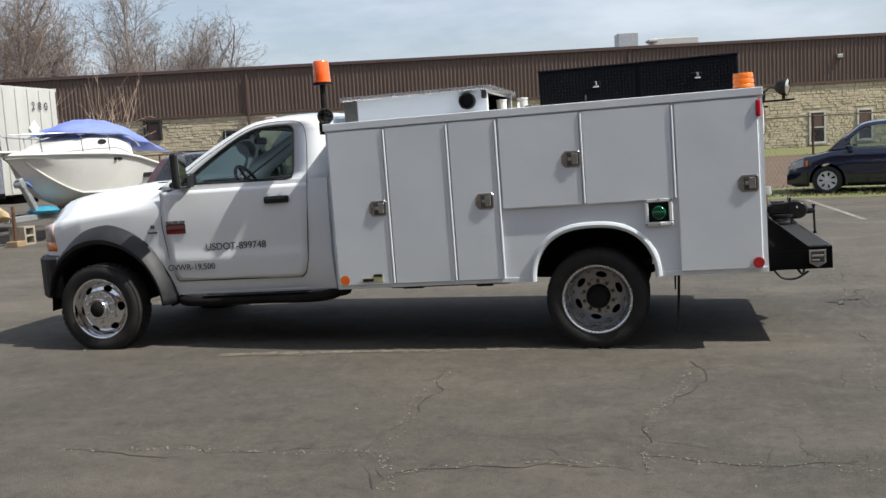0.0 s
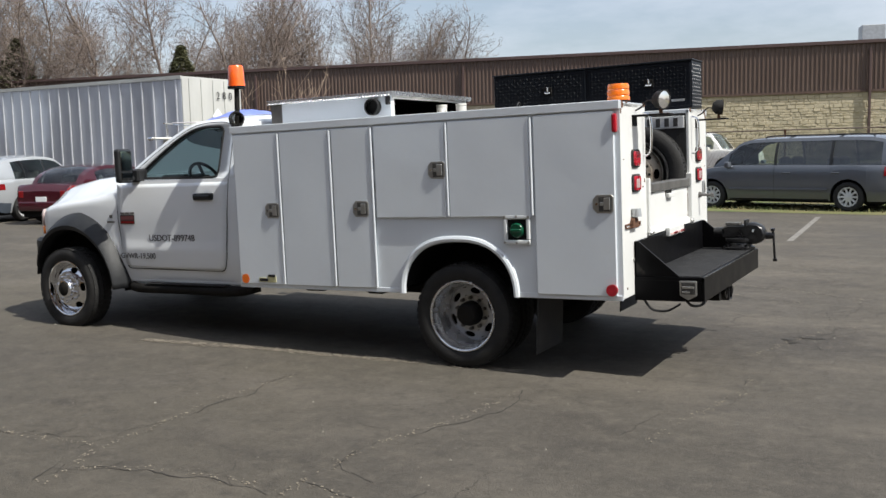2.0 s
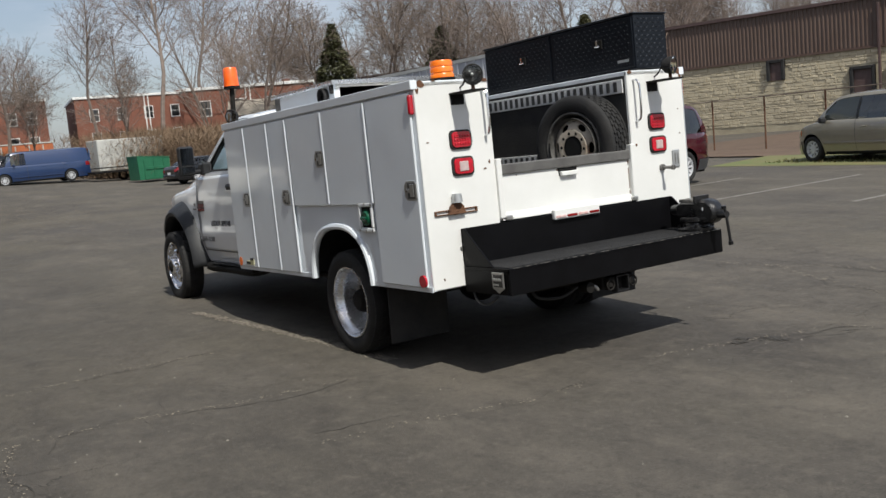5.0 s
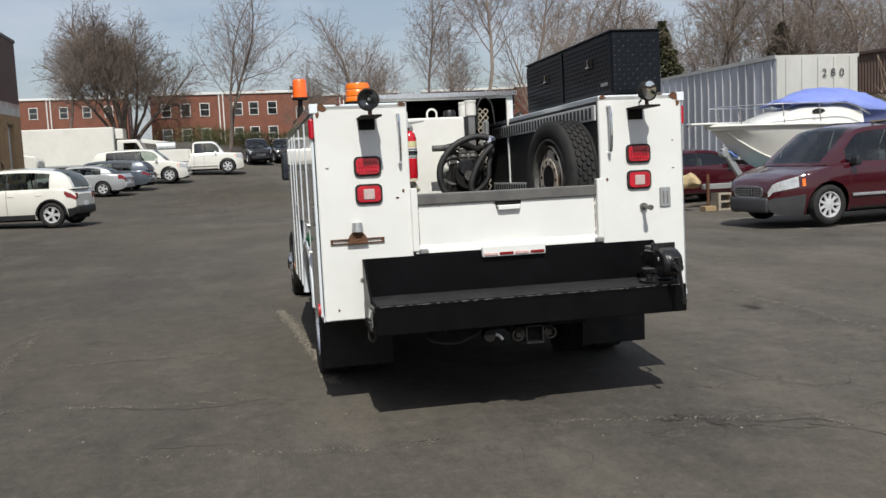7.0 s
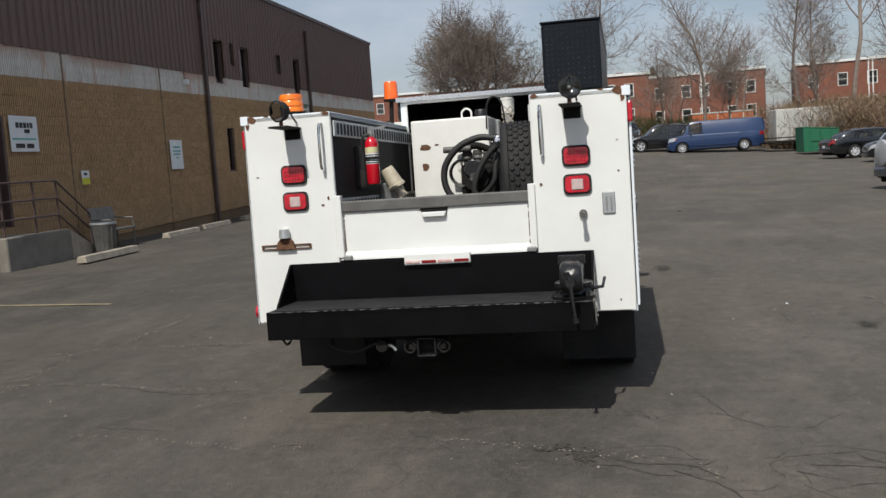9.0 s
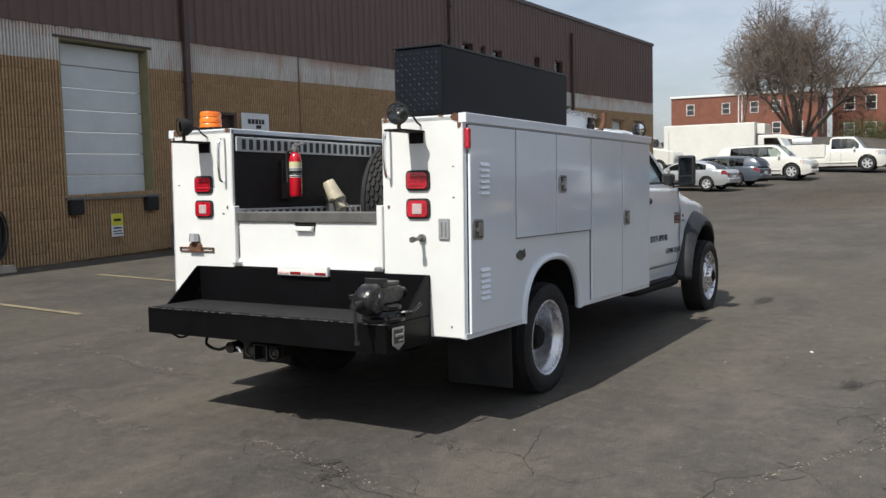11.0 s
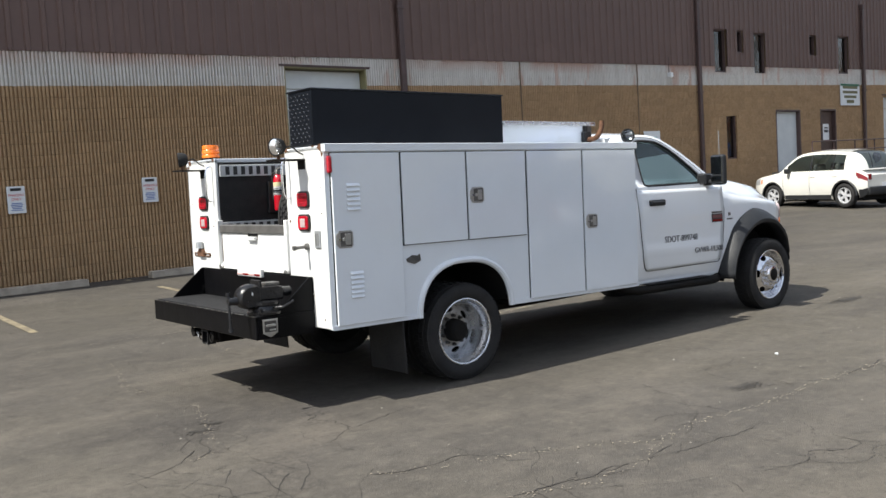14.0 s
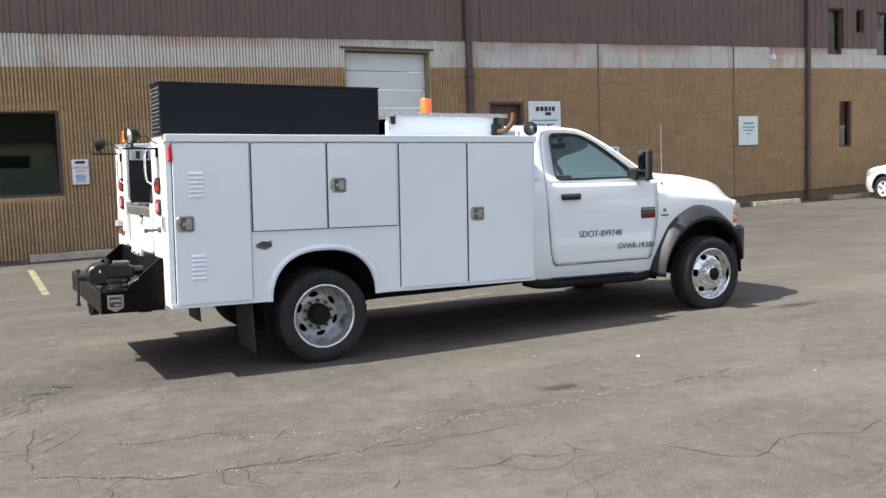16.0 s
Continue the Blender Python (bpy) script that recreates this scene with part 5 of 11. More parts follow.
def compartment_door(x0, x1, z0, z1, side, latch=None, hinge=None):
    y0, y1 = sorted((side * (HALF + 0.003), side * (HALF + 0.020)))
    d = part("compartment_door", box((x0 + 0.006, y0, z0), (x1 - 0.006, y1, z1), 0.006 if side < 0 else 0.0025), "white_paint", tool_body)
    if side > 0:
        yg = HALF + 0.0015
        # dark plate behind the door draws the shade of the gap round it
        part("door_seal", boxes(((x0 - 0.002, yg - 0.003, z0 - 0.007), (x1 + 0.002, yg, z1 + 0.005))), "slot_dark", d)
    if hinge is not None:
        h = hinge
        yy = side * (HALF + 0.017)
        part("hinge", cyl((h, yy, z0 + 0.01), (h, yy, z1 - 0.01), 0.0085, seg=8), "white_paint", d)
    if latch:
        lx, lz, way = latch
        yl = side * (HALF + 0.020)
        poly = [(-0.058, -0.062), (0.042, -0.062), (0.058, -0.045), (0.058, 0.045), (0.042, 0.062), (-0.058, 0.062), (-0.086, 0.03), (-0.086, -0.03)]
        poly = [(lx + way * px, lz + pz) for px, pz in poly]
        if way < 0:
            poly = poly[::-1]
        a, b = sorted((yl, yl + side * 0.005))
        lt = part("latch", prism(poly, a, b, bevel=0.002), "latch_steel", d, "worn steel paddle latch")
        a, b = sorted((yl + side * 0.004, yl + side * 0.0075))
        part("latch_cup", box((lx - 0.044, a, lz - 0.050), (lx + 0.048, b, lz + 0.050), 0.001), "cast_grey", lt)
        a, b = sorted((yl + side * 0.007, yl + side * 0.0125))
        part("latch_paddle", boxes(((lx + way * 0.012 - 0.022, a, lz - 0.040), (lx + way * 0.012 + 0.022, b, lz + 0.040)), ((lx - way * 0.024 - 0.012, a, lz - 0.012), (lx - way * 0.024 + 0.012, b, lz + 0.012)), bevel=0.002), "latch_steel", lt)
        part("latch_pin", cyl((lx - way * 0.058, yl + side * 0.004, lz), (lx - way * 0.058, yl + side * 0.010, lz), 0.010, seg=10), "chrome", lt)
    return d


DZ0, DZ1, HZ = 0.578, 1.806, 1.118
# the left side has three upright doors, two lids over the wheel and one rear door
compartment_door(-2.045, -1.578, DZ0, DZ1, -1, (-1.648, 1.184, 1), -1.574)
compartment_door(-1.566, -1.072, DZ0, DZ1, -1, None, -1.070)
compartment_door(-1.060, -0.690, DZ0, DZ1, -1, (-0.790, 1.188, 1), -0.688)
compartment_door(-0.672, -0.052, HZ, DZ1, -1, (-0.114, 1.462, 1), -0.045)
compartment_door(-0.040, 0.608, HZ, DZ1, -1, None, 0.614)
compartment_door(0.628, 1.215, DZ0, DZ1, -1, (1.140, 1.199, 1))
# the right side has a louvred rear door, two lids and two upright doors
rd = compartment_door(0.607, 1.205, DZ0, DZ1, 1, (1.106, 1.194, -1))
compartment_door(-0.027, 0.597, HZ, DZ1, 1)
compartment_door(-0.662, -0.035, HZ, DZ1, 1, (-0.140, 1.465, -1))
compartment_door(-1.335, -0.680, DZ0, DZ1, 1)
compartment_door(-2.030, -1.343, DZ0, DZ1, 1, (-1.448, 1.187, -1))
for zc in (1.49, 0.86):
    for k in range(6):
        z = zc - 0.085 + k * 0.034
        part("louvre", prism([(HALF + 0.020, z), (HALF + 0.034, z - 0.004), (HALF + 0.020, z + 0.016)], 0.975, 1.085, "x"), "white_paint", rd)

# filler on the left, badge scar on the right
fl = part("fuel_filler", boxes(((0.388, -HALF - 0.022, 0.925), (0.592, -HALF - 0.001, 0.955)), ((0.388, -HALF - 0.022, 1.100), (0.592, -HALF - 0.001, 1.130)), ((0.388, -HALF - 0.022, 0.955), (0.418, -HALF - 0.001, 1.100)), ((0.562, -HALF - 0.022, 0.955), (0.592, -HALF - 0.001, 1.100)), bevel=0.007), "sign_white", tool_body, "pale bezel round a recessed fuel filler with a green cap")
# flat near-black plate draws the shade inside the recess
part("filler_recess", box((0.418, -HALF - 0.006, 0.955), (0.562, -HALF - 0.001, 1.100)), "dark_in", fl)
part("filler_cap", lathe([(0.0, -HALF - 0.030), (0.044, -HALF - 0.030), (0.052, -HALF - 0.022), (0.054, -HALF - 0.006)], 24, "y", (0.490, 0, 1.022)), "green_lens", fl, smooth=True)
part("filler_grip", box((0.448, -HALF - 0.044, 1.012), (0.532, -HALF - 0.030, 1.034), 0.005), "green_lens", fl)
for bx, bz in ((0.400, 0.938), (0.580, 0.938), (0.400, 1.117), (0.580, 1.117), (0.490, 1.120), (0.490, 0.935)):
    part("bezel_screw", cyl((bx, -HALF - 0.026, bz), (bx, -HALF - 0.021, bz), 0.009, seg=8), "latch_steel", fl)
part("scraped_badge", prism([(0.44, 0.99), (0.50, 0.965), (0.565, 0.985), (0.575, 1.01), (0.52, 1.035), (0.47, 1.028), (0.45, 1.04)], HALF + 0.001, HALF + 0.006), "cast_grey", tool_body, "torn dark badge remnant")
# side markers
part("side_marker", cyl((-1.985, -HALF - 0.022, 0.622), (-1.985, -HALF - 0.001, 0.622), 0.040, seg=20), "amber", tool_body, "round amber reflector")
part("side_marker", cyl((1.175, -HALF - 0.034, 0.622), (1.175, -HALF - 0.020, 0.622), 0.040, seg=20), "red_lens", tool_body, "round red reflector")
part("sticker", boxes(((-1.84, -HALF - 0.024, 0.60), (-1.77, -HALF - 0.020, 0.635)), ((-1.755, -HALF - 0.024, 0.598), (-1.665, -HALF - 0.020, 0.65))), "sticker", tool_body, "peeling yellowed stickers")
bars([(0.0, 0.085, 0.0, 0.022), (0.09, 0.16, 0.035, 0.02)], facing(-1.83, -HALF - 0.026, 0.617, "-y"), "ink", tool_body)
for side in (-1, 1):
    yy = side * (HALF + 0.012)
    part("marker_light", box((B1 - 0.050, yy - 0.018, 1.665), (B1 - 0.014, yy + 0.018, 1.79), 0.014, seg=2), "red_lens", tool_body, "small red marker lamp at the top corner")

# rear face
for side in (-1, 1):
    for z, rev in ((1.488, False), (1.320, True)):
        lp = part("tail_lamp", rounded_plate(side * 0.88, z, 0.083, 0.061, 0.03, B1 - 0.004, B1 + 0.014), "rubber", tool_body, "rectangular tail lamp in a black rubber ring")
        part("lens", rounded_plate(side * 0.88, z, 0.071, 0.049, 0.024, B1 + 0.004, B1 + 0.022), "red_lens", lp)
        if rev:
            part("clear_lens", box((B1 + 0.018, side * 0.88 - 0.034, z - 0.034), (B1 + 0.027, side * 0.88 + 0.034, z + 0.030), 0.004), "clear_lens", lp)
        else:
            bm = bmesh.new()
            for i in range(6):
                for j in range(3):
                    add_box(bm, (B1 + 0.022, side * 0.88 - 0.056 + i * 0.020, z - 0.034 + j * 0.024), (B1 + 0.027, side * 0.88 - 0.042 + i * 0.020, z - 0.018 + j * 0.024), 0.003)
            part("led_grid", bm, "red_lens", lp)
    # grab handles by the tailgate
    y = side * 0.68
    part("grab_handle", tube(curve_pts([(B1, y, 1.80), (B1 + 0.045, y, 1.785), (B1 + 0.06, y, 1.72), (B1 + 0.06, y, 1.58), (B1 + 0.045, y, 1.515), (B1, y, 1.50)], 4), 0.0085, 8), "chrome", tool_body, smooth=True)
    # work lamp on its bracket
    y = side * 0.87 if side < 0 else 0.87
    wl = part("work_lamp_bracket", boxes(((B1 - 0.01, y - 0.060, ZT - 0.092), (B1 + 0.255, y + 0.060, ZT - 0.080)), ((B1 - 0.005, y - 0.05, ZT - 0.155), (B1 + 0.006, y + 0.05, ZT - 0.082)), bevel=0.003), "frame_black", tool_body)
    v, f = lathe([(0.0, -0.055), (0.035, -0.05), (0.058, -0.02), (0.062, 0.02), (0.066, 0.03), (0.058, 0.032)], 20, "x")
    lm = part("work_lamp", (v, f), "rubber", wl, smooth=True)
    lm.matrix_local = pose(B1 + 0.185, y, ZT + 0.012, 0, 5, -25 if side < 0 else 20)
    part("reflector", lathe([(0.0, -0.012), (0.016, -0.009), (0.036, 0.004), (0.057, 0.029)], 24, "x"), "lamp_glass", lm, smooth=True)
    part("bulb", lathe([(0.0, 0.016), (0.009, 0.012), (0.010, -0.01)], 12, "x"), "latch_steel", lm, smooth=True)
    part("lens", lathe([(0.0, 0.034), (0.03, 0.033), (0.058, 0.029)], 24, "x"), "lamp_cover", lm, smooth=True)
    part("stud", cyl((B1 + 0.185, y, ZT - 0.085), (B1 + 0.185, y, ZT - 0.04), 0.012), "rust", wl)
    part("lamp_wire", tube(curve_pts([(B1 + 0.14, y, ZT + 0.0), (B1 + 0.09, y + 0.02, ZT + 0.012), (B1 + 0.04, y + 0.03, ZT - 0.03), (B1 - 0.005, y + 0.03, ZT - 0.05)], 5), 0.006, 6), "hose", wl)
    part("post_bolt", cyl((B1 - 0.01, side * 0.95, 0.80), (B1 + 0.008, side * 0.95, 0.80), 0.012, seg=8), "latch_steel", tool_body)
    # paint flaked to rust at the top corners
    rg = random.Random(5 + side)
    for y, z, w, h in ((side * 1.14, ZT - 0.012, 0.042, 0.030), (side * 1.165, ZT - 0.05, 0.014, 0.040), (side * 0.65, ZT - 0.006, 0.030, 0.018), (side * 1.04, ZT + 0.002, 0.020, 0.008), (side * 0.665, 1.33, 0.010, 0.016), (side * 1.10, 0.62, 0.008, 0.010)):
        poly = [(y + w * rg.uniform(0.45, 1.0) * math.cos(a), z + h * rg.uniform(0.45, 1.0) * math.sin(a)) for a in [2 * math.pi * k / 13 for k in range(13)]]
        part("rust_patch", prism(poly, B1 - 0.002, B1 + 0.0035, "x"), "rust", tool_body)

# plate lamp on the left post
pl = part("plate_bracket", boxes(((B1, -1.13, 1.022), (B1 + 0.012, -0.80, 1.030)), ((B1, -1.13, 1.046), (B1 + 0.012, -0.80, 1.054)), ((B1, -1.13, 1.022), (B1 + 0.010, -1.115, 1.054)), ((B1, -0.815, 1.022), (B1 + 0.010, -0.80, 1.054)), bevel=0.002), "rust", tool_body, "rusty empty plate bracket with a lamp")
part("plate_lamp_base", prism([(-1.03, 1.02), (-0.90, 1.02), (-0.915, 1.07), (-0.945, 1.10), (-0.985, 1.10), (-1.015, 1.07)], B1, B1 + 0.03, "x", 0.004), "rust", pl)
part("plate_lamp", cyl((B1 + 0.03, -0.965, 1.095), (B1 + 0.03, -0.965, 1.15), 0.036, 0.030, seg=16), "galv", pl)
# hose tap and plate on the right post
tap = part("drain_pipe", cyl((B1, 0.905, 1.145), (B1 + 0.115, 0.905, 1.14), 0.012, seg=12), "rail_steel", tool_body, "short pipe stub")
part("pipe_flange", cyl((B1, 0.905, 1.145), (B1 + 0.02, 0.905, 1.145), 0.024, seg=12), "rail_steel", tap)
part("pipe_nut", cyl((B1 + 0.10, 0.905, 1.141), (B1 + 0.125, 0.905, 1.14), 0.018, seg=6), "cast_grey", tap)
part("socket_cover", box((B1, 1.02, 1.135), (B1 + 0.012, 1.095, 1.265), 0.006), "galv", tool_body, "dull metal socket cover")
part("socket_ring", boxes(((B1 + 0.012, 1.04, 1.16), (B1 + 0.018, 1.048, 1.24)), ((B1 + 0.012, 1.068, 1.16), (B1 + 0.018, 1.076, 1.24)), bevel=0.001), "latch_steel", tool_body)

# tailgate
tg = part("tailgate", boxes(((B1 - 0.055, -INN + 0.012, 0.945), (B1 - 0.015, INN - 0.012, 1.235)), bevel=0.006), "post_white", truck, "white steel tailgate with a dull metal top rail")
part("top_rail", box((B1 - 0.085, -INN + 0.008, 1.232), (B1 + 0.004, INN - 0.008, 1.302), 0.008), "rail_steel", tg)
part("lower_lip", prism([(B1 - 0.02, 0.93), (B1 + 0.012, 0.935), (B1 + 0.010, 0.95), (B1 - 0.016, 0.985)], -INN + 0.012, INN - 0.012), "post_white", tg)
gh_ = part("handle_recess", prism([(-0.088, 1.232), (0.088, 1.232), (0.075, 1.178), (-0.075, 1.178)], B1 - 0.016, B1 - 0.011, "x"), "dark_in", tg)
part("handle", prism([(-0.078, 1.206), (0.078, 1.206), (0.068, 1.176), (-0.068, 1.176)], B1 - 0.012, B1 + 0.016, "x", 0.004), "post_white", gh_, "white pull handle")
# thin strips for the rust and the painted shade of the tailgate's side gaps
rg = random.Random(41)
for yv in (-INN + 0.042, INN - 0.042):
    for k in range(9):
        z = 0.965 + 0.03 * k + rg.uniform(-0.01, 0.01)
        h, w = rg.uniform(0.008, 0.028), rg.uniform(0.002, 0.0045)
        part("grime_streak", prism([(yv - w, z - h), (yv + w * 0.6, z - h * 0.7), (yv + w, z + h), (yv - w * 0.7, z + h * 0.6)], B1 - 0.016, B1 - 0.0125, "x"), "rust", tg)
for y in (-INN - 0.006, INN - 0.036):
    part("corner_post", box((B1 - 0.03, y, 0.95), (B1 + 0.022, y + 0.042, 1.34), 0.004), "post_white", tool_body)
for y in (-INN + 0.03, INN - 0.06):
    part("hinge", box((B1 - 0.03, y, 0.93), (B1 + 0.03, y + 0.06, 0.965), 0.008), "latch_steel", tg)

# chips along the tailgate and posts
rg = random.Random(12)
for i in range(14):
    y = rg.uniform(-INN + 0.06, INN - 0.06) if i < 9 else rg.choice((-0.72, 0.72, -1.12, 1.12)) + rg.uniform(-0.02, 0.02)
    z = rg.choice((0.965, 0.975, 1.225)) + rg.uniform(-0.008, 0.008) if i < 9 else rg.uniform(0.7, 1.6)
    w, h = rg.uniform(0.004, 0.016), rg.uniform(0.003, 0.008)
    face = B1 - 0.015 if i < 9 else B1
    poly = [(y + w * rg.uniform(0.5, 1.0) * math.cos(a), z + h * rg.uniform(0.5, 1.0) * math.sin(a)) for a in [2 * math.pi * k / 9 for k in range(9)]]
    part("paint_chip", prism(poly, face - 0.002, face + 0.003, "x"), "rust", tg if i < 9 else tool_body)

# ---------- rear work bumper ----------
R0, R1 = B1 + 0.004, 1.718
bump = part("work_bumper", boxes(((R0, -0.945, 0.655), (R1, 0.955, 0.685)), ((R1 - 0.02, -0.945, 0.520), (R1, 0.955, 0.686)), ((R0, -0.945, 0.520), (R1 - 0.02, -0.925, 0.655)), ((R0, 0.935, 0.520), (R1 - 0.02, 0.955, 0.655)), bevel=0.004), "black_paint", truck, "black steel step bumper with thick flaking paint")
part("step_plate", box((R0 + 0.02, -0.925, 0.685), (R1 - 0.025, 0.935, 0.690), 0.002), "step_black", bump, "rough black step coating")
part("back_plate", box((R0, -0.945, 0.685), (R0 + 0.014, 0.955, 0.925), 0.003), "black_paint", bump)
for y in (-0.945, 0.941):
    part("gusset", prism([(R0, 0.686), (R1 - 0.16, 0.686), (R0 + 0.03, 0.925), (R0, 0.925)], y, y + 0.014, bevel=0.002), "black_paint", bump)
    part("side_cheek", prism([(B1 + 0.004, 0.52), (B1 + 0.30, 0.52), (B1 + 0.30, 0.66), (B1 + 0.004, 0.66)], y - 0.002 if y < 0 else y + 0.012, y + 0.002 if y < 0 else y + 0.016), "black_paint", bump)
    yy = -0.952 if y < 0 else 0.962
    # folding T-latch with a pointed lower edge
    way = -1 if y < 0 else 1
    xc, zc = R1 - 0.105, 0.606
    poly = [(xc - 0.058, zc + 0.056), (xc - 0.058, zc - 0.042), (xc, zc - 0.074), (xc + 0.058, zc - 0.042), (xc + 0.058, zc + 0.056)]
    lt = part("end_latch", prism(poly, min(yy, yy + way * 0.007), max(yy, yy + way * 0.007), bevel=0.002), "latch_steel", bump, "worn steel shield-shaped latch")
    part("latch_cup", box((xc - 0.046, min(yy + way * 0.005, yy + way * 0.009), zc - 0.034), (xc + 0.046, max(yy + way * 0.005, yy + way * 0.009), zc + 0.044), 0.001), "lens_dark", lt)
    part("latch_handle", boxes(((xc - 0.040, min(yy + way * 0.008, yy + way * 0.014), zc + 0.004), (xc + 0.040, max(yy + way * 0.008, yy + way * 0.014), zc + 0.020)), ((xc - 0.040, min(yy + way * 0.008, yy + way * 0.014), zc - 0.026), (xc + 0.012, max(yy + way * 0.008, yy + way * 0.014), zc - 0.014)), bevel=0.002), "latch_steel", lt)
# chips along the front edge, the gloss highlight painted in as pale steel
rg = random.Random(15)
for i in range(34):
    y = -0.92 + i * 0.056 + rg.uniform(-0.015, 0.015)
    l = rg.uniform(0.008, 0.036)
    part("edge_chip", prism([(y - l, 0.6845), (y - l * 0.3, 0.6835 - rg.uniform(0, 0.003)), (y + l, 0.685), (y + l * 0.4, 0.6878), (y - l * 0.6, 0.6870)], R1 - 0.001, R1 + 0.0012, "x"), "rail_steel", bump)
cl = part("light_bar", box((B1 + 0.012, -0.195, 0.888), (B1 + 0.048, 0.215, 0.956), 0.005), "post_white", bump, "narrow white strip lamp with faded red lenses")
for k in range(4):
    y = -0.142 + 0.101 * k
    part("lens", box((B1 + 0.046, y - 0.046, 0.897), (B1 + 0.053, y + 0.046, 0.915), 0.003), "tail_red" if k % 2 else "faded_lens", cl)
# vise
vise = empty("bench_vise")
vise.parent = truck
tagged(vise, "black painted bench vise bolted to the bumper")
vx, vy = 1.585, 0.845
part("base", lathe([(0.0, 0.0), (0.125, 0.0), (0.128, 0.018), (0.100, 0.030), (0.092, 0.058), (0.108, 0.068), (0.108, 0.088), (0.085, 0.098), (0.0, 0.098)], 28, "z", (vx, vy, 0.69)), "vise_black", vise, smooth=True)
for k in range(4):
    a = math.pi / 4 + k * math.pi / 2
    part("base_bolt", cyl((vx + 0.112 * math.cos(a), vy + 0.112 * math.sin(a), 0.70), (vx + 0.112 * math.cos(a), vy + 0.112 * math.sin(a), 0.735), 0.014, seg=6), "vise_black", vise)
part("body", prism([(1.455, 0.785), (1.70, 0.785), (1.72, 0.81), (1.72, 0.868), (1.66, 0.892), (1.50, 0.892), (1.455, 0.872)], vy - 0.058, vy + 0.058, bevel=0.012), "vise_black", vise)
part("anvil", box((1.485, vy - 0.050, 0.890), (1.60, vy + 0.050, 0.912), 0.004), "cast_grey", vise, "bare worn steel anvil face")
part("pipe_jaw", cyl((1.385, vy, 0.832), (1.46, vy, 0.832), 0.036, 0.040, 16), "vise_black", vise)
jaw = part("moving_jaw", prism([(1.630, 0.762), (1.668, 0.735), (1.745, 0.735), (1.792, 0.768), (1.806, 0.815), (1.790, 0.870), (1.740, 0.905), (1.668, 0.912), (1.630, 0.880)], vy - 0.060, vy + 0.060, bevel=0.018), "vise_black", vise, smooth=True)
for s in (-1, 1):
    part("cast_mark", prism([(1.700, 0.840), (1.708, 0.830), (1.716, 0.840), (1.712, 0.856), (1.704, 0.856)], min(vy + s * 0.059, vy + s * 0.062), max(vy + s * 0.059, vy + s * 0.062)), "sign_white", jaw)
part("jaw_plate", box((1.640, vy - 0.075, 0.885), (1.656, vy + 0.075, 0.935), 0.002), "vise_black", vise)
part("screw_boss", cyl((1.80, vy, 0.800), (1.868, vy, 0.800), 0.030, 0.024, 16), "vise_black", vise)
part("tommy_bar", tube([(1.858, vy - 0.012, 0.845), (1.860, vy, 0.800), (1.866, vy + 0.020, 0.600)], 0.010, 8), "vise_black", vise)
for p, q in (((1.857, vy - 0.014, 0.84), (1.857, vy - 0.016, 0.862)), ((1.866, vy + 0.019, 0.612), (1.867, vy + 0.022, 0.588))):
    part("bar_knob", cyl(p, q, 0.017, seg=10), "vise_black", vise)
part("lock_lever", tube([(vx - 0.02, vy + 0.09, 0.735), (vx - 0.06, vy + 0.16, 0.74), (vx - 0.14, vy + 0.17, 0.78)], 0.010, 6), "vise_black", vise)

# ---------- wheels ----------
TR = 0.388


def lug_tyre(w=0.222):
    """Truck tyre with blocks cut into the tread."""
    rim = 0.262
    p = [(rim, -w * 0.38), (rim + 0.015, -w * 0.46), (rim + 0.030, -w * 0.485), (0.325, -w * 0.52), (TR - 0.03, -w * 0.49), (TR - 0.010, -w * 0.42), (TR - 0.004, -w * 0.30), (TR - 0.004, w * 0.30), (TR - 0.010, w * 0.42), (TR - 0.03, w * 0.49), (0.325, w * 0.52), (rim + 0.030, w * 0.485), (rim + 0.015, w * 0.46), (rim, w * 0.38)]
    carcass = lathe(p, 48)
    vs, fs = [], []
    n = 46
    for i in range(n):
        for j, (ya, yb, sh) in enumerate(((-0.45, -0.25, 0), (-0.22, -0.02, 0.5), (0.02, 0.22, 0), (0.25, 0.45, 0.5))):
            a0 = 2 * math.pi * (i + sh) / n
            a1 = a0 + 2 * math.pi / n * 0.74
            k = len(vs)
            for r in (TR - 0.014, TR + 0.003 - (0.008 if j in (0, 3) else 0)):
                for a in (a0, a1):
                    for y in (ya * w, yb * w):
                        vs.append((r * math.cos(a), y, r * math.sin(a)))
            fs += [(k + 4, k + 5, k + 7, k + 6), (k, k + 1, k + 5, k + 4), (k + 2, k + 6, k + 7, k + 3), (k, k + 4, k + 6, k + 2), (k + 1, k + 3, k + 7, k + 5)]
    return carcass, (vs, fs)


CARCASS, BLOCKS = lug_tyre()
TYRE_MESH = part("tyre", CARCASS, "rubber", truck, smooth=True)
TREAD_MESH = tagged(part("tread", BLOCKS, "rubber", TYRE_MESH), kind="stuff")


def truck_tyre(parent):
    """Another tyre on the same meshes, with its tread blocks under it."""
    ty = new("tyre", TYRE_MESH.data)
    ty.parent = parent
    tr = new("tread", TREAD_MESH.data)
    tr.parent = ty
    tagged(tr, kind="stuff")
    return ty



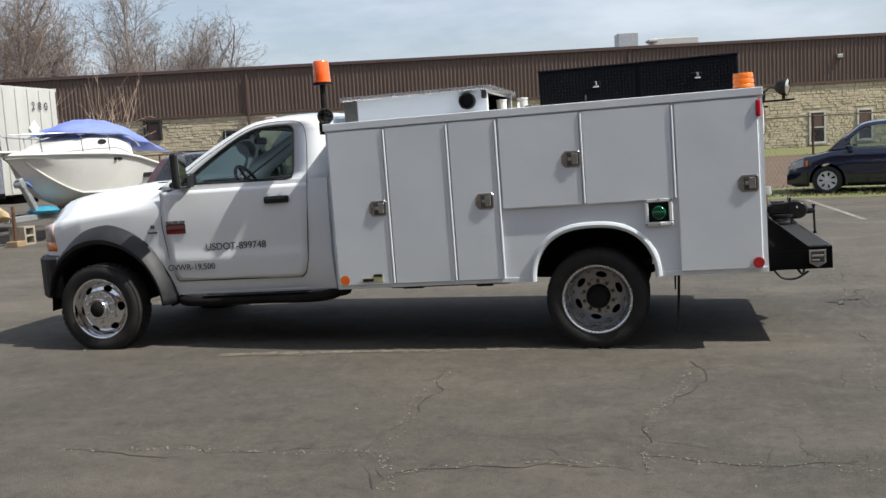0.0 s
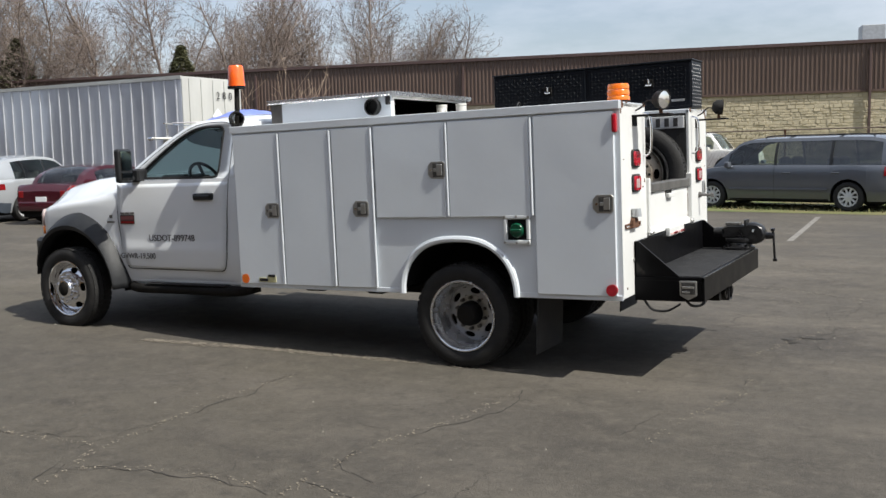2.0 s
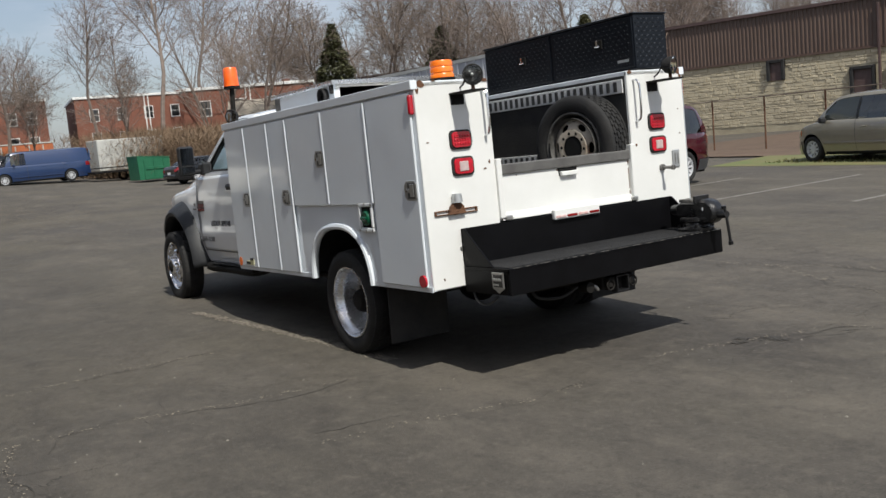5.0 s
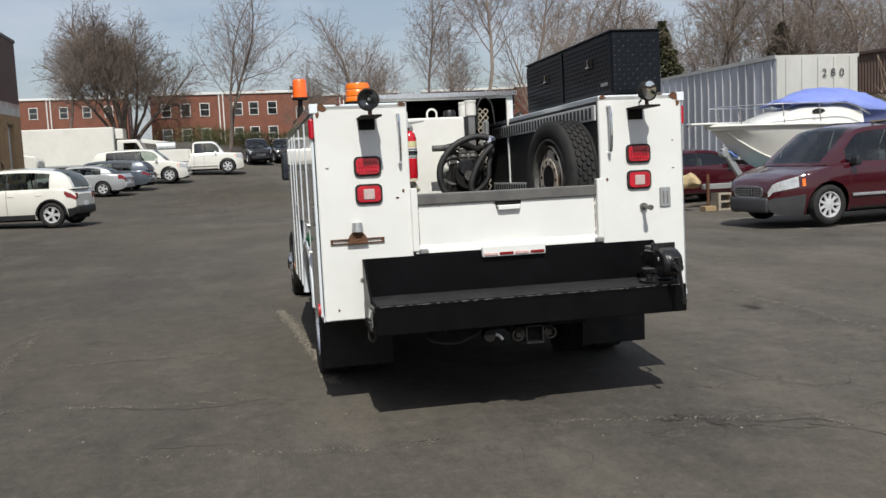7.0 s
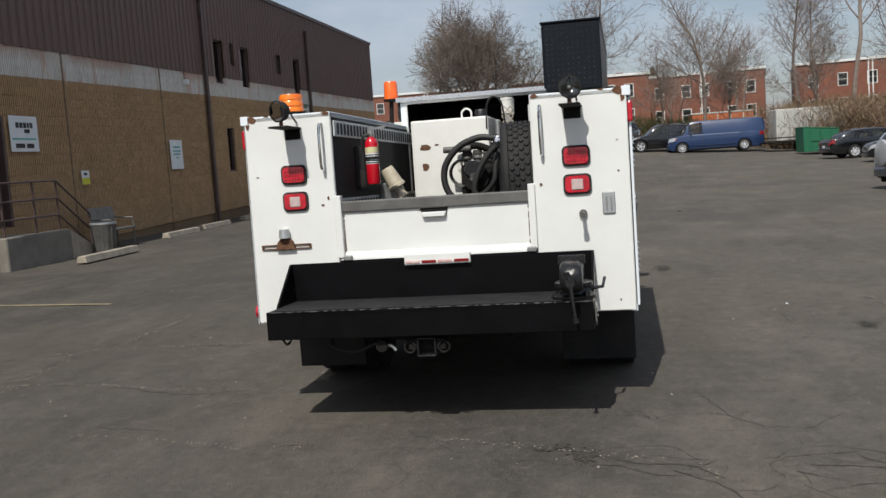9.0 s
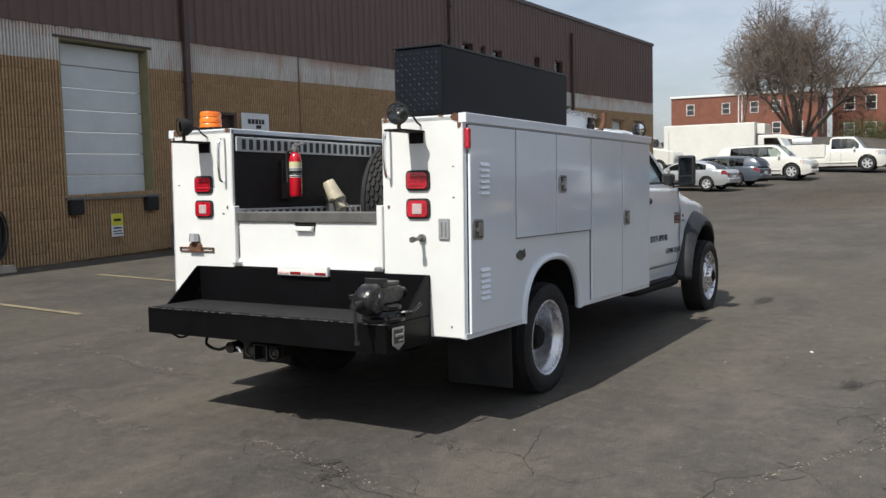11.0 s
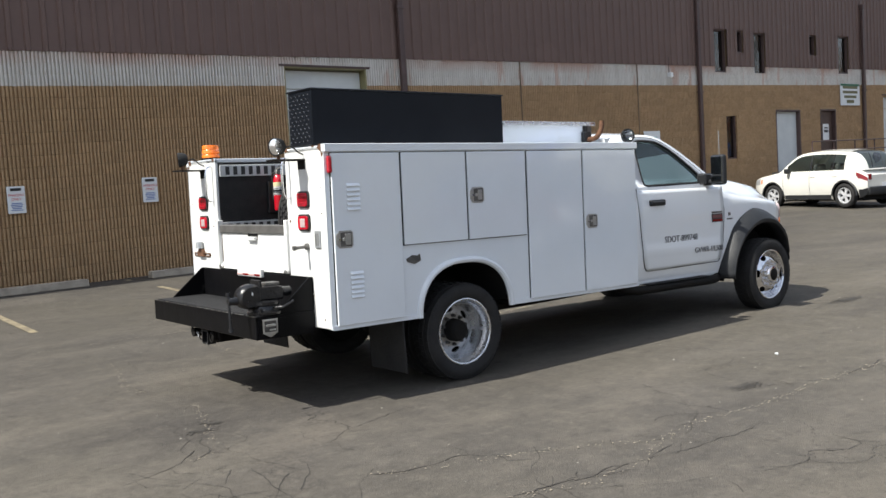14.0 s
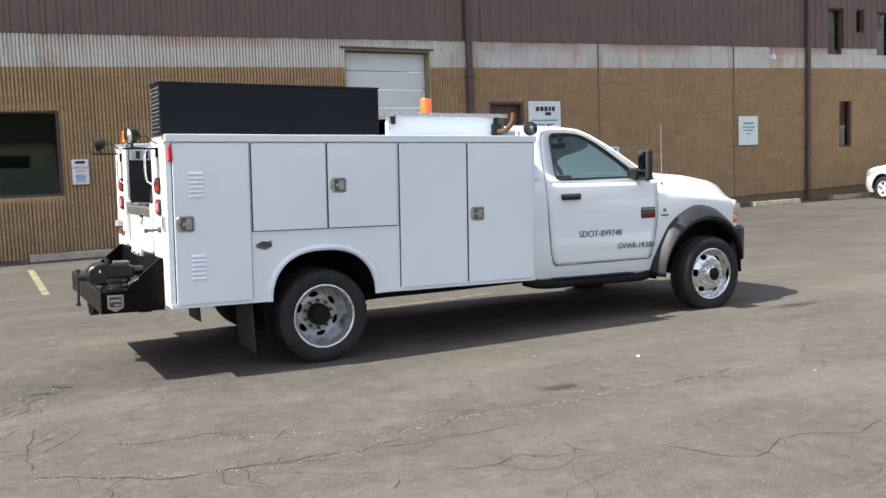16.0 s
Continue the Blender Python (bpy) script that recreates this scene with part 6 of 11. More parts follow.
def rib_tyre(w=0.222):
    """Truck tyre with six-sided tread blocks between two plain shoulder ribs."""
    rim = 0.262
    p = [(rim, -w * 0.38), (rim + 0.015, -w * 0.46), (rim + 0.030, -w * 0.485), (0.325, -w * 0.52), (TR - 0.03, -w * 0.50), (TR - 0.008, -w * 0.45), (TR, -w * 0.40), (TR, -w * 0.31), (TR - 0.013, -w * 0.29), (TR - 0.013, w * 0.29), (TR, w * 0.31), (TR, w * 0.40), (TR - 0.008, w * 0.45), (TR - 0.03, w * 0.50), (0.325, w * 0.52), (rim + 0.030, w * 0.485), (rim + 0.015, w * 0.46), (rim, w * 0.38)]
    carcass = lathe(p, 60)
    vs, fs = [], []
    n = 38
    step = 2 * math.pi / n
    for j, yc in enumerate((-0.215, -0.072, 0.072, 0.215)):
        for i in range(n):
            ac = step * (i + 0.5 * (j % 2))
            k = len(vs)
            for r, q in ((TR - 0.014, 1.0), (TR - 0.001, 0.88)):
                for da, dy in ((-0.30, -0.066), (0.30, -0.066), (0.56, 0.0), (0.30, 0.066), (-0.30, 0.066), (-0.56, 0.0)):
                    a = ac + da * step * q * 0.86
                    vs.append((r * math.cos(a), (yc + dy * q) * w, r * math.sin(a)))
            fs.append(tuple(k + 6 + e for e in range(6)))
            fs.extend((k + e, k + (e + 1) % 6, k + 6 + (e + 1) % 6, k + 6 + e) for e in range(6))
    return carcass, (vs, fs)


def holed_disc(tab, s, holes=6, r_hole=0.190, half_r=0.024, half_a=0.040, turn=0.0, r_in=0.156, r_out=0.224):
    """A turned disc with a ring of oval openings; tab gives the height at each radius, outermost first."""
    def h(r):
        return lerp_list(sorted(tab), r) * s

    vs, fs = [], []

    def put(r, a):
        vs.append((r * math.cos(a), h(r), r * math.sin(a)))
        return len(vs) - 1

    n = 24
    for k in range(holes):
        mid = 2 * math.pi * k / holes + turn
        wide = math.pi / holes
        rings = []
        for f in (0.0, 0.12, 0.45, 1.0):
            row = []
            for i in range(n):
                t = 2 * math.pi * (i + 0.5) / n
                c, q = math.cos(t), math.sin(t)
                m = max(abs(c), abs(q))
                ea, er = half_a / r_hole * c, half_r * q
                ba = wide * c / m
                br = (r_out - r_hole if q > 0 else r_hole - r_in) * q / m
                row.append(put(r_hole + er + (br - er) * f, mid + ea + (ba - ea) * f))
            rings.append(row)
        for a, b in zip(rings, rings[1:]):
            for i in range(n):
                j = (i + 1) % n
                fs.append((a[i], a[j], b[j], b[i]))
        # turned-in lip of the opening
        lip = []
        for i in range(n):
            x, y, z = vs[rings[0][i]]
            vs.append((x, y - 0.014 * s, z))
            lip.append(len(vs) - 1)
        for i in range(n):
            j = (i + 1) % n
            fs.append((rings[0][j], rings[0][i], lip[i], lip[j]))
    radii = [r for r, _ in tab]
    for lo_r, hi_r in ((0.0, r_in), (r_out, 9.0)):
        rr = sorted({r for r in radii if lo_r <= r <= hi_r} | {r_in if hi_r == r_in else r_out})
        v, f = lathe([(r, h(r)) for r in rr], 60)
        k = len(vs)
        vs.extend(v)
        fs.extend(tuple(k + i for i in g) for g in f)
    return vs, fs


def disc_wheel(parent, x, y, z, side, dish, polished, base_tyre=None, disc_mat="latch_steel", rim_mat="alu", spare_disc=False):
    """A ten-stud truck wheel; dish > 0 sinks the disc, < 0 pushes it out of the rim."""
    if base_tyre is None:
        ty = truck_tyre(parent)
    else:
        ty = base_tyre
    ty.location = (x, y, z)
    s = side
    d = 0.085 - dish
    mt = "chrome" if polished else rim_mat
    low = d - 0.060
    rim = [(0.262, -0.09), (0.262, 0.086), (0.268, 0.094), (0.266, 0.102), (0.258, 0.104), (0.250, 0.098), (0.247, 0.085), (0.243, 0.066), (0.238, min(0.03, low + 0.03)), (0.233, low)]
    if not polished:
        # the barrel narrows in two steps down to a smaller disc
        rim[-3:] = [(0.240, 0.060), (0.228, 0.046), (0.224, 0.020), (0.222, low + 0.075), (0.212, low + 0.055), (0.208, low + 0.030)]
    part("rim", lathe([(r, h * s) for r, h in rim], 60), mt, ty, smooth=True)
    tab = [(0.2085, low + 0.030), (0.202, d - 0.026), (0.186, d - 0.016), (0.170, d - 0.008), (0.150, d - 0.002), (0.134, d), (0.090, d), (0.084, d - 0.010)] if not polished else [(0.2335, low), (0.224, d - 0.052), (0.210, d - 0.034), (0.190, d - 0.018), (0.172, d - 0.006), (0.156, d), (0.100, d), (0.092, d - 0.010)]
    part("disc", holed_disc(tab, s, turn=0.09) if polished else holed_disc(tab, s, 6, 0.168, 0.023, 0.043, 0.35, 0.134, 0.199), mt if polished else disc_mat, ty, smooth=True)
    # near-black plug keeps the disc's openings as dark as shade
    part("drum", cyl((0, (d - 0.16) * s, 0), (0, (d - 0.075) * s, 0), 0.225, seg=28), "dark_in", ty)
    if polished:
        # bright hub cover round a black bearing cap
        part("hub_cover", lathe([(0.150, d * s), (0.148, (d + 0.008) * s), (0.094, (d + 0.010) * s), (0.090, (d + 0.040) * s), (0.082, (d + 0.052) * s), (0.066, (d + 0.054) * s), (0.064, (d + 0.020) * s)], 40), "chrome", ty, smooth=True)
        part("hub_cap", lathe([(0.064, (d + 0.015) * s), (0.060, (d + 0.056) * s), (0.048, (d + 0.066) * s), (0.0, (d + 0.068) * s)], 24), "frame_black", ty, smooth=True)
    else:
        part("stud_ring", lathe([(0.136, d * s), (0.134, (d + 0.006) * s), (0.092, (d + 0.006) * s)], 40), "latch_steel" if not spare_disc else disc_mat, ty, smooth=True)
        if spare_disc:
            part("bore", cyl((0, (d - 0.02) * s, 0), (0, (d + 0.002) * s, 0), 0.088, seg=28), "dark_in", ty)
        else:
            part("hub", lathe([(0.094, (d - 0.01) * s), (0.092, (d + 0.055) * s), (0.080, (d + 0.095) * s), (0.066, (d + 0.108) * s), (0.0, (d + 0.110) * s)], 28), "frame_black", ty, smooth=True)
    if spare_disc:
        for i in range(10):
            a = 2 * math.pi * (i + 0.5) / 10
            part("stud_hole", cyl((0.112 * math.cos(a), (d - 0.004) * s, 0.112 * math.sin(a)), (0.112 * math.cos(a), (d + 0.0075) * s, 0.112 * math.sin(a)), 0.012, seg=10), "dark_in", ty)
        return ty
    nut = part("lug_nut", cyl((0, d * s, 0), (0, (d + 0.040) * s, 0), 0.0165, 0.012, seg=6), "chrome" if polished else "cast_grey", ty)
    for i in range(10):
        a = 2 * math.pi * (i + 0.5) / 10
        if i:
            nut = share(nut, Matrix.Identity(4), ty, "lug_nut")
        nut.location = ((0.122 if polished else 0.116) * math.cos(a), 0, (0.122 if polished else 0.116) * math.sin(a))
    return ty


disc_wheel(truck, FA, -1.03, FZ, -1, -0.005, True, TYRE_MESH)
disc_wheel(truck, FA, 1.03, FZ, 1, -0.005, True)
for side in (-1, 1):
    disc_wheel(truck, 0.0, side * 1.052, 0.385, side, 0.152, False, disc_mat="wheel_steel")
    ty = truck_tyre(truck)
    ty.location = (0.0, side * 0.80, 0.385)
    part("rim", cyl((0, -0.09, 0), (0, 0.09, 0), 0.262, seg=28), "dark_in", ty)

# ---------- chassis ----------
ch = empty("chassis")
ch.parent = truck
for y in (-0.43, 0.37):
    part("frame_rail", box((-5.0, y, 0.60), (1.25, y + 0.07, 0.82), 0.008), "frame_black", ch)
for x in (-4.6, -2.6, -1.0, 0.6, 1.15):
    part("cross_member", box((x, -0.36, 0.64), (x + 0.1, 0.37, 0.76)), "frame_black", ch)
part("rear_axle", cyl((0, -0.95, 0.385), (0, 0.95, 0.385), 0.065, seg=16), "frame_black", ch)
part("differential", lathe([(0.0, -0.2), (0.12, -0.16), (0.19, -0.02), (0.19, 0.06), (0.10, 0.17), (0.0, 0.2)], 20, "x", (0.02, 0.0, 0.40)), "frame_black", ch, smooth=True)
part("front_axle", cyl((FA, -0.9, FZ), (FA, 0.9, FZ), 0.05, seg=12), "frame_black", ch)
part("drive_shaft", cyl((-3.2, 0, 0.60), (-0.1, 0, 0.43), 0.045, seg=12), "frame_black", ch)
part("fuel_tank", box((-1.9, -0.42, 0.42), (-0.75, 0.30, 0.66), 0.05, seg=2), "frame_black", ch)
part("exhaust", tube(curve_pts([(-3.2, 0.45, 0.50), (-1.5, 0.55, 0.47), (-0.7, 0.58, 0.46), (-0.45, 0.75, 0.45)], 5), 0.05, 10), "frame_black", ch)
part("air_tank", cyl((-2.05, -0.62, 0.575), (-1.35, -0.62, 0.575), 0.075, seg=16), "frame_black", ch)
part("body_bracket", prism([(-2.10, 0.555), (-1.99, 0.555), (-2.02, 0.490), (-2.07, 0.480)], -1.10, -1.00, bevel=0.006), "frame_black", ch)
for y in (-0.52, 0.47):
    part("leaf_spring", tube([(-0.75, y, 0.62), (-0.35, y, 0.50), (0, y, 0.46), (0.35, y, 0.50), (0.75, y, 0.62)], 0.035, 6), "frame_black", ch)
for side in (-1, 1):
    part("step_bar", tube(curve_pts([(-3.62, side * 0.86, 0.50), (-3.5, side * 0.98, 0.47), (-2.9, side * 0.98, 0.47), (-2.3, side * 0.98, 0.47), (-2.14, side * 0.86, 0.50)], 5), 0.044, 10), "frame_black", ch, smooth=True)
    part("step_pad", box((-3.35, side * 0.98 - 0.045, 0.512), (-2.4, side * 0.98 + 0.045, 0.522), 0.004), "step_black", ch)
    y = side * 0.93
    part("mud_flap", box((0.60, y - 0.24, 0.14), (0.612, y + 0.24, 0.60), 0.003, rot=Euler((0, radians(3), 0)).to_matrix()), "rubber", ch)
    part("body_sill", boxes(((-1.96, side * 0.86 - 0.04, 0.515), (-0.62, side * 0.86 + 0.04, 0.556)), ((-1.60, side * 0.86 - 0.05, 0.490), (-1.42, side * 0.86 + 0.05, 0.53)), ((-0.98, side * 0.86 - 0.05, 0.485), (-0.84, side * 0.86 + 0.05, 0.53)), bevel=0.006), "frame_black", ch)
    part("flap_hanger", box((0.585, y - 0.24, 0.54), (0.60, y + 0.24, 0.60)), "frame_black", ch)
part("hitch_receiver", boxes(((1.15, -0.05, 0.40), (1.62, 0.05, 0.50)), ((1.25, -0.45, 0.44), (1.36, 0.45, 0.54)), bevel=0.008), "frame_black", ch)
for y in (-0.10, 0.10):
    part("chain_ring", tube([(1.675, y + 0.032 * math.cos(q), 0.45 + 0.032 * math.sin(q)) for q in [2 * math.pi * k / 18 for k in range(19)]], 0.006, 6), "frame_black", ch, smooth=True)
part("draw_bar_mouth", boxes(((1.62, -0.055, 0.395), (1.69, 0.055, 0.405)), ((1.62, -0.055, 0.495), (1.69, 0.055, 0.505)), ((1.62, -0.055, 0.405), (1.69, -0.045, 0.495)), ((1.62, 0.045, 0.405), (1.69, 0.055, 0.495)), bevel=0.003), "vise_black", ch)
part("hitch_pin", tube(curve_pts([(1.64, -0.30, 0.455), (1.65, -0.22, 0.46), (1.65, -0.19, 0.43)], 4), 0.010, 6), "latch_steel", ch)
part("pintle_plate", boxes(((1.60, -0.13, 0.42), (1.63, 0.13, 0.56)), ((1.63, -0.11, 0.43), (1.67, -0.05, 0.50)), ((1.63, 0.05, 0.43), (1.67, 0.11, 0.50)), bevel=0.006), "frame_black", ch)
part("trailer_socket", lathe([(0, 0), (0.035, 0), (0.035, 0.09), (0.0, 0.09)], 14, "x", (1.58, -0.27, 0.46)), "frame_black", ch, smooth=True)
part("safety_chain_loop", tube(curve_pts([(1.50, -0.62, 0.50), (1.54, -0.60, 0.44), (1.58, -0.45, 0.42), (1.60, -0.32, 0.47)], 5), 0.010, 6), "hose", ch)
part("loose_cable", tube(curve_pts([(1.30, -0.93, 0.53), (1.36, -0.94, 0.46), (1.46, -0.93, 0.45), (1.55, -0.92, 0.50)], 6), 0.008, 6), "hose", ch)

def round_poly(corners, radii, n=5):
    """A closed outline with its corners rounded."""
    out = []
    m = len(corners)
    for i in range(m):
        p0, p1, p2 = (Vector(corners[(i + k) % m]).to_2d() for k in (-1, 0, 1))
        a, b = (p0 - p1).normalized(), (p2 - p1).normalized()
        r = radii[i]
        for k in range(n + 1):
            t = k / n
            q = (p1 + a * r) * (1 - t) ** 2 + p1 * 2 * t * (1 - t) + (p1 + b * r) * t * t
            out.append((q.x, q.y))
    return out


# ---------- cab ----------
cab = empty("cab")
cab.parent = truck
C0, C1 = -5.115, -2.16
ZBELT = 1.455
# along the length: raised middle of the bonnet, its rim, the lower shoulder of the wing, half width at the shoulder, underside
hood_tab = [(C0, 1.17), (-5.09, 1.255), (-5.02, 1.335), (-4.90, 1.395), (-4.75, 1.435), (-4.38, 1.495), (-3.95, 1.530), (-3.72, 1.520), (-3.50, 1.455)]
wing_tab = [(C0, 1.10), (-5.02, 1.165), (-4.88, 1.205), (-4.70, 1.240), (-4.45, 1.270), (-4.10, 1.305), (-3.85, 1.345), (-3.68, 1.400), (-3.54, 1.445), (-3.45, ZBELT), (C1, ZBELT)]
half_tab = [(C0, 0.46), (-5.09, 0.60), (-5.04, 0.72), (-4.96, 0.82), (-4.86, 0.895), (-4.72, 0.945), (-4.50, 0.972), (-4.0, 0.985), (C1, 0.985)]
bot_tab = [(C0, 0.80), (-4.88, 0.66), (-3.7, 0.50), (C1, 0.52)]


def cab_half(x, z):
    """Half width of the cab's flank: slab doors with a crease, tucked in at the sill and under the windows."""
    w = lerp_list(half_tab, x)
    w -= 0.055 * max(0.0, (0.80 - z) / 0.30) ** 2
    w -= 0.034 * max(0.0, (z - 1.06) / 0.40) ** 2
    w += 0.010 * math.exp(-((z - 0.845) / 0.05) ** 2)
    return w


def cab_sections():
    xs = sorted({C0, C0 + 0.012, C0 + 0.03, *[C0 + 0.055 + 0.03 * i for i in range(104)], -3.501, -3.499, C1, *[FA + 0.60 * math.cos(math.pi * k / 26) for k in range(27)]})
    out = []
    for x in [v for v in xs if v <= C1]:
        zw, lo = lerp_list(wing_tab, x), lerp_list(bot_tab, x)
        d = abs(x - FA)
        if d < 0.60:
            lo = max(lo, FZ - 0.03 + math.sqrt(max(0.0, 0.60 ** 2 - d * d)))
        sec = []
        curl = 0.034 * min(1.0, max(0.0, (-3.45 - x) / 0.25))
        for f in (0.0, 0.08, 0.2, 0.33, 0.46, 0.6, 0.74, 0.86, 0.94, 0.98, 1.0):
            z = lo + (zw - lo) * f
            y = cab_half(x, z) - (curl * ((f - 0.86) / 0.14) ** 2 if f > 0.86 else 0)
            sec.append((-y, z))
        yt = sec[-1][0]
        if x < -3.50:
            zh = max(zw, lerp_list(hood_tab, x))
            up = zh - zw
            for f, g in ((0.93, 0.10), (0.80, 0.42), (0.70, 0.80), (0.62, 0.94), (0.48, 0.955), (0.30, 0.97), (0.0, 1.0)):
                sec.append((yt * f, zw + up * g))
        else:
            for f, z in ((0.965, zw), (0.93, zw - 0.004), (0.925, 1.30), (0.92, 1.02), (0.6, 1.0), (0.3, 1.0), (0.0, 1.0)):
                sec.append((yt * f, z))
        sec += [(-y, z) for y, z in sec[-2::-1]]
        out.append((x, sec))
    return out


part("body_shell", section_loft(cab_sections()), "cab_white", cab, smooth=True)
# near-black mass stands in for the shade under the cab
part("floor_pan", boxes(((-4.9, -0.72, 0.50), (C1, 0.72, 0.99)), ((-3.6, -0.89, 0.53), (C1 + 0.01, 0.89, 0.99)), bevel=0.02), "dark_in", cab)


# side frames: one curved outline from the windscreen pillar over the roof to the back of the cab
def cab_side_pt(x, z, side, inset=0.0):
    v = max(0.0, (z - ZBELT) / 0.52)
    y = 0.948 - 0.165 * v ** 1.15 - 0.055 * max(0.0, (-2.75 - x) / 0.85) ** 1.5
    return (x, side * (y - inset), z)


def span_pts(pts, n):
    """n points spaced evenly along a smooth line through pts, its last end left out."""
    q = curve_pts([(x, 0, z) for x, z in pts], 8) if len(pts) > 2 else [Vector((x, 0, z)) for x, z in pts]
    run = [0.0]
    for a, b in zip(q, q[1:]):
        run.append(run[-1] + (b - a).length)
    out = []
    for k in range(n):
        s = run[-1] * k / n
        i = max(j for j in range(len(run)) if run[j] <= s + 1e-9)
        i = min(i, len(q) - 2)
        p = q[i].lerp(q[i + 1], (s - run[i]) / max(1e-9, run[i + 1] - run[i]))
        out.append((p.x, p.z))
    return out


ROOF_LINE = [(-2.16, 1.915), (-2.21, 1.958), (-2.40, 1.972), (-2.62, 1.973), (-2.84, 1.952), (-3.08, 1.850), (-3.28, 1.738), (-3.46, 1.628), (-3.75, 1.448)]
GLASS_TOP = [(-2.470, 1.868), (-2.492, 1.897), (-2.54, 1.908), (-2.70, 1.909), (-2.84, 1.890), (-3.00, 1.820), (-3.15, 1.728), (-3.33, 1.605), (-3.47, 1.498)]
outer = span_pts([(-3.75, 1.446), (-2.16, 1.446)], 14) + span_pts([(-2.16, 1.446), (-2.16, 1.915)], 8) + span_pts(ROOF_LINE, 34)
inner = span_pts([(-3.47, 1.478), (-2.53, 1.466)], 14) + span_pts([(-2.53, 1.466), (-2.478, 1.474), (-2.460, 1.53), (-2.462, 1.70), (-2.470, 1.868)], 8) + span_pts(GLASS_TOP, 34)
# the door's shut line, round the window frame too
DOOR_UP = span_pts([(-2.336, 1.446), (-2.338, 1.62), (-2.352, 1.79), (-2.385, 1.90), (-2.46, 1.940), (-2.62, 1.948), (-2.80, 1.932), (-2.95, 1.880), (-3.10, 1.802), (-3.30, 1.690), (-3.47, 1.582), (-3.60, 1.498)], 40)
for side in (-1, 1):
    n = len(outer)
    vs = [cab_side_pt(x, z, side) for x, z in outer] + [cab_side_pt(x, z, side) for x, z in inner]
    fs = [(i, (i + 1) % n, n + (i + 1) % n, n + i) for i in range(n)]
    if side > 0:
        fs = [f[::-1] for f in fs]
    part("side_frame", (vs, fs), "cab_white", cab, solid=0.05, smooth=True)
    gv = [cab_side_pt(x, z, side, 0.020) for x, z in inner]
    mid = cab_side_pt(-2.85, 1.67, side, 0.020)
    part("door_glass", (gv + [mid], [((i, (i + 1) % n, n) if side < 0 else ((i + 1) % n, i, n)) for i in range(n)]), "glass_cab", cab, smooth=True)
    rim = [cab_side_pt(x, z, side, 0.006) for x, z in inner]
    part("window_seal", tube(rim + rim[:2], 0.013, 6), "rubber", cab)
    q = [(-3.555, 1.482), (-3.36, 1.478), (-3.385, 1.575), (-3.45, 1.535)]
    part("mirror_patch", ([cab_side_pt(x, z, side, -0.006) for x, z in q], [(0, 1, 2, 3) if side < 0 else (3, 2, 1, 0)]), "black_trim", cab, solid=0.012)
# roof skin, windscreen and rear wall
top_edge = sorted(ROOF_LINE)
vs, fs = [], []
nx, ny = 14, 14
for i in range(nx + 1):
    u = i / nx
    for j in range(ny + 1):
        s = 2 * j / ny - 1
        x = -2.955 - 0.115 * (1 - s * s) + (0.795 + 0.115 * (1 - s * s)) * u
        ze = lerp_list(top_edge, max(x, -2.955))
        z = ze + 0.052 * (1 - abs(s) ** 3) * (1 - (2 * abs(u - 0.5)) ** 4 * 0.35) - 0.012 * abs(s) ** 12
        vs.append((x, s * (0.787 - 0.03 * max(0.0, u - 0.85) / 0.15), z))
for i in range(nx):
    for j in range(ny):
        a = i * (ny + 1) + j
        fs.append((a, a + ny + 1, a + ny + 2, a + 1))
part("roof_panel", (vs, fs), "cab_white", cab, smooth=True)


def wind_pt(s, v):
    x = -3.755 + 0.80 * v - 0.115 * (1 - s * s)
    return (x, s * (0.885 - 0.105 * v), 1.450 + 0.455 * v + (0.052 * v - 0.02 * (1 - v)) * (1 - abs(s) ** 3) * 0.7)


def rear_pt(s, v):
    return (-2.16, s * (0.93 - 0.15 * v), 1.44 + 0.50 * v)


for fn, nm, sgn, lim in ((wind_pt, "windscreen", 1, (0.95, 0.04, 0.95)), (rear_pt, "rear_window", -1, (0.66, 0.20, 0.82))):
    ss = [-1, -lim[0], -0.7, -0.35, 0, 0.35, 0.7, lim[0], 1]
    vv = [0, lim[1], 0.5, lim[2], 1]
    m = len(ss)
    gv = [fn(s, v) for v in vv for s in ss]
    gf, pf = [], []
    for j in range(len(vv) - 1):
        for i in range(m - 1):
            f = (j * m + i, j * m + i + 1, (j + 1) * m + i + 1, (j + 1) * m + i)
            (pf if 0 < j < len(vv) - 2 and 0 < i < m - 2 else gf).append(f if sgn < 0 else f[::-1])
    part(nm + "_frame", (gv, gf), "black_trim" if sgn > 0 else "cab_white", cab)
    part(nm, (gv, pf), "glass_cab", cab, smooth=True)
part("rear_wall", box((C1 - 0.02, -0.93, 0.55), (C1 + 0.012, 0.93, 1.45), 0.03, seg=2), "cab_white", cab)
# interior
part("bench_seat", boxes(((-2.90, -0.72, 1.0), (-2.38, 0.72, 1.14)), ((-2.50, -0.72, 1.1), (-2.30, 0.72, 1.53)), bevel=0.05), "seat_grey", cab)
for y in (-0.42, 0.42):
    part("headrest", box((-2.44, y - 0.12, 1.54), (-2.34, y + 0.12, 1.70), 0.04, seg=2), "seat_grey", cab)
part("dashboard", box((-3.74, -0.84, 1.10), (-3.28, 0.84, 1.455), 0.07, seg=3), "seat_grey", cab)
part("instrument_hood", box((-3.50, -0.62, 1.40), (-3.26, -0.20, 1.50), 0.04, seg=2), "seat_grey", cab)
for side in (-1, 1):
    part("door_lining", box((-3.48, min(side * 0.850, side * 0.868), 1.0), (-2.20, max(side * 0.850, side * 0.868), 1.462), 0.008), "seat_grey", cab)
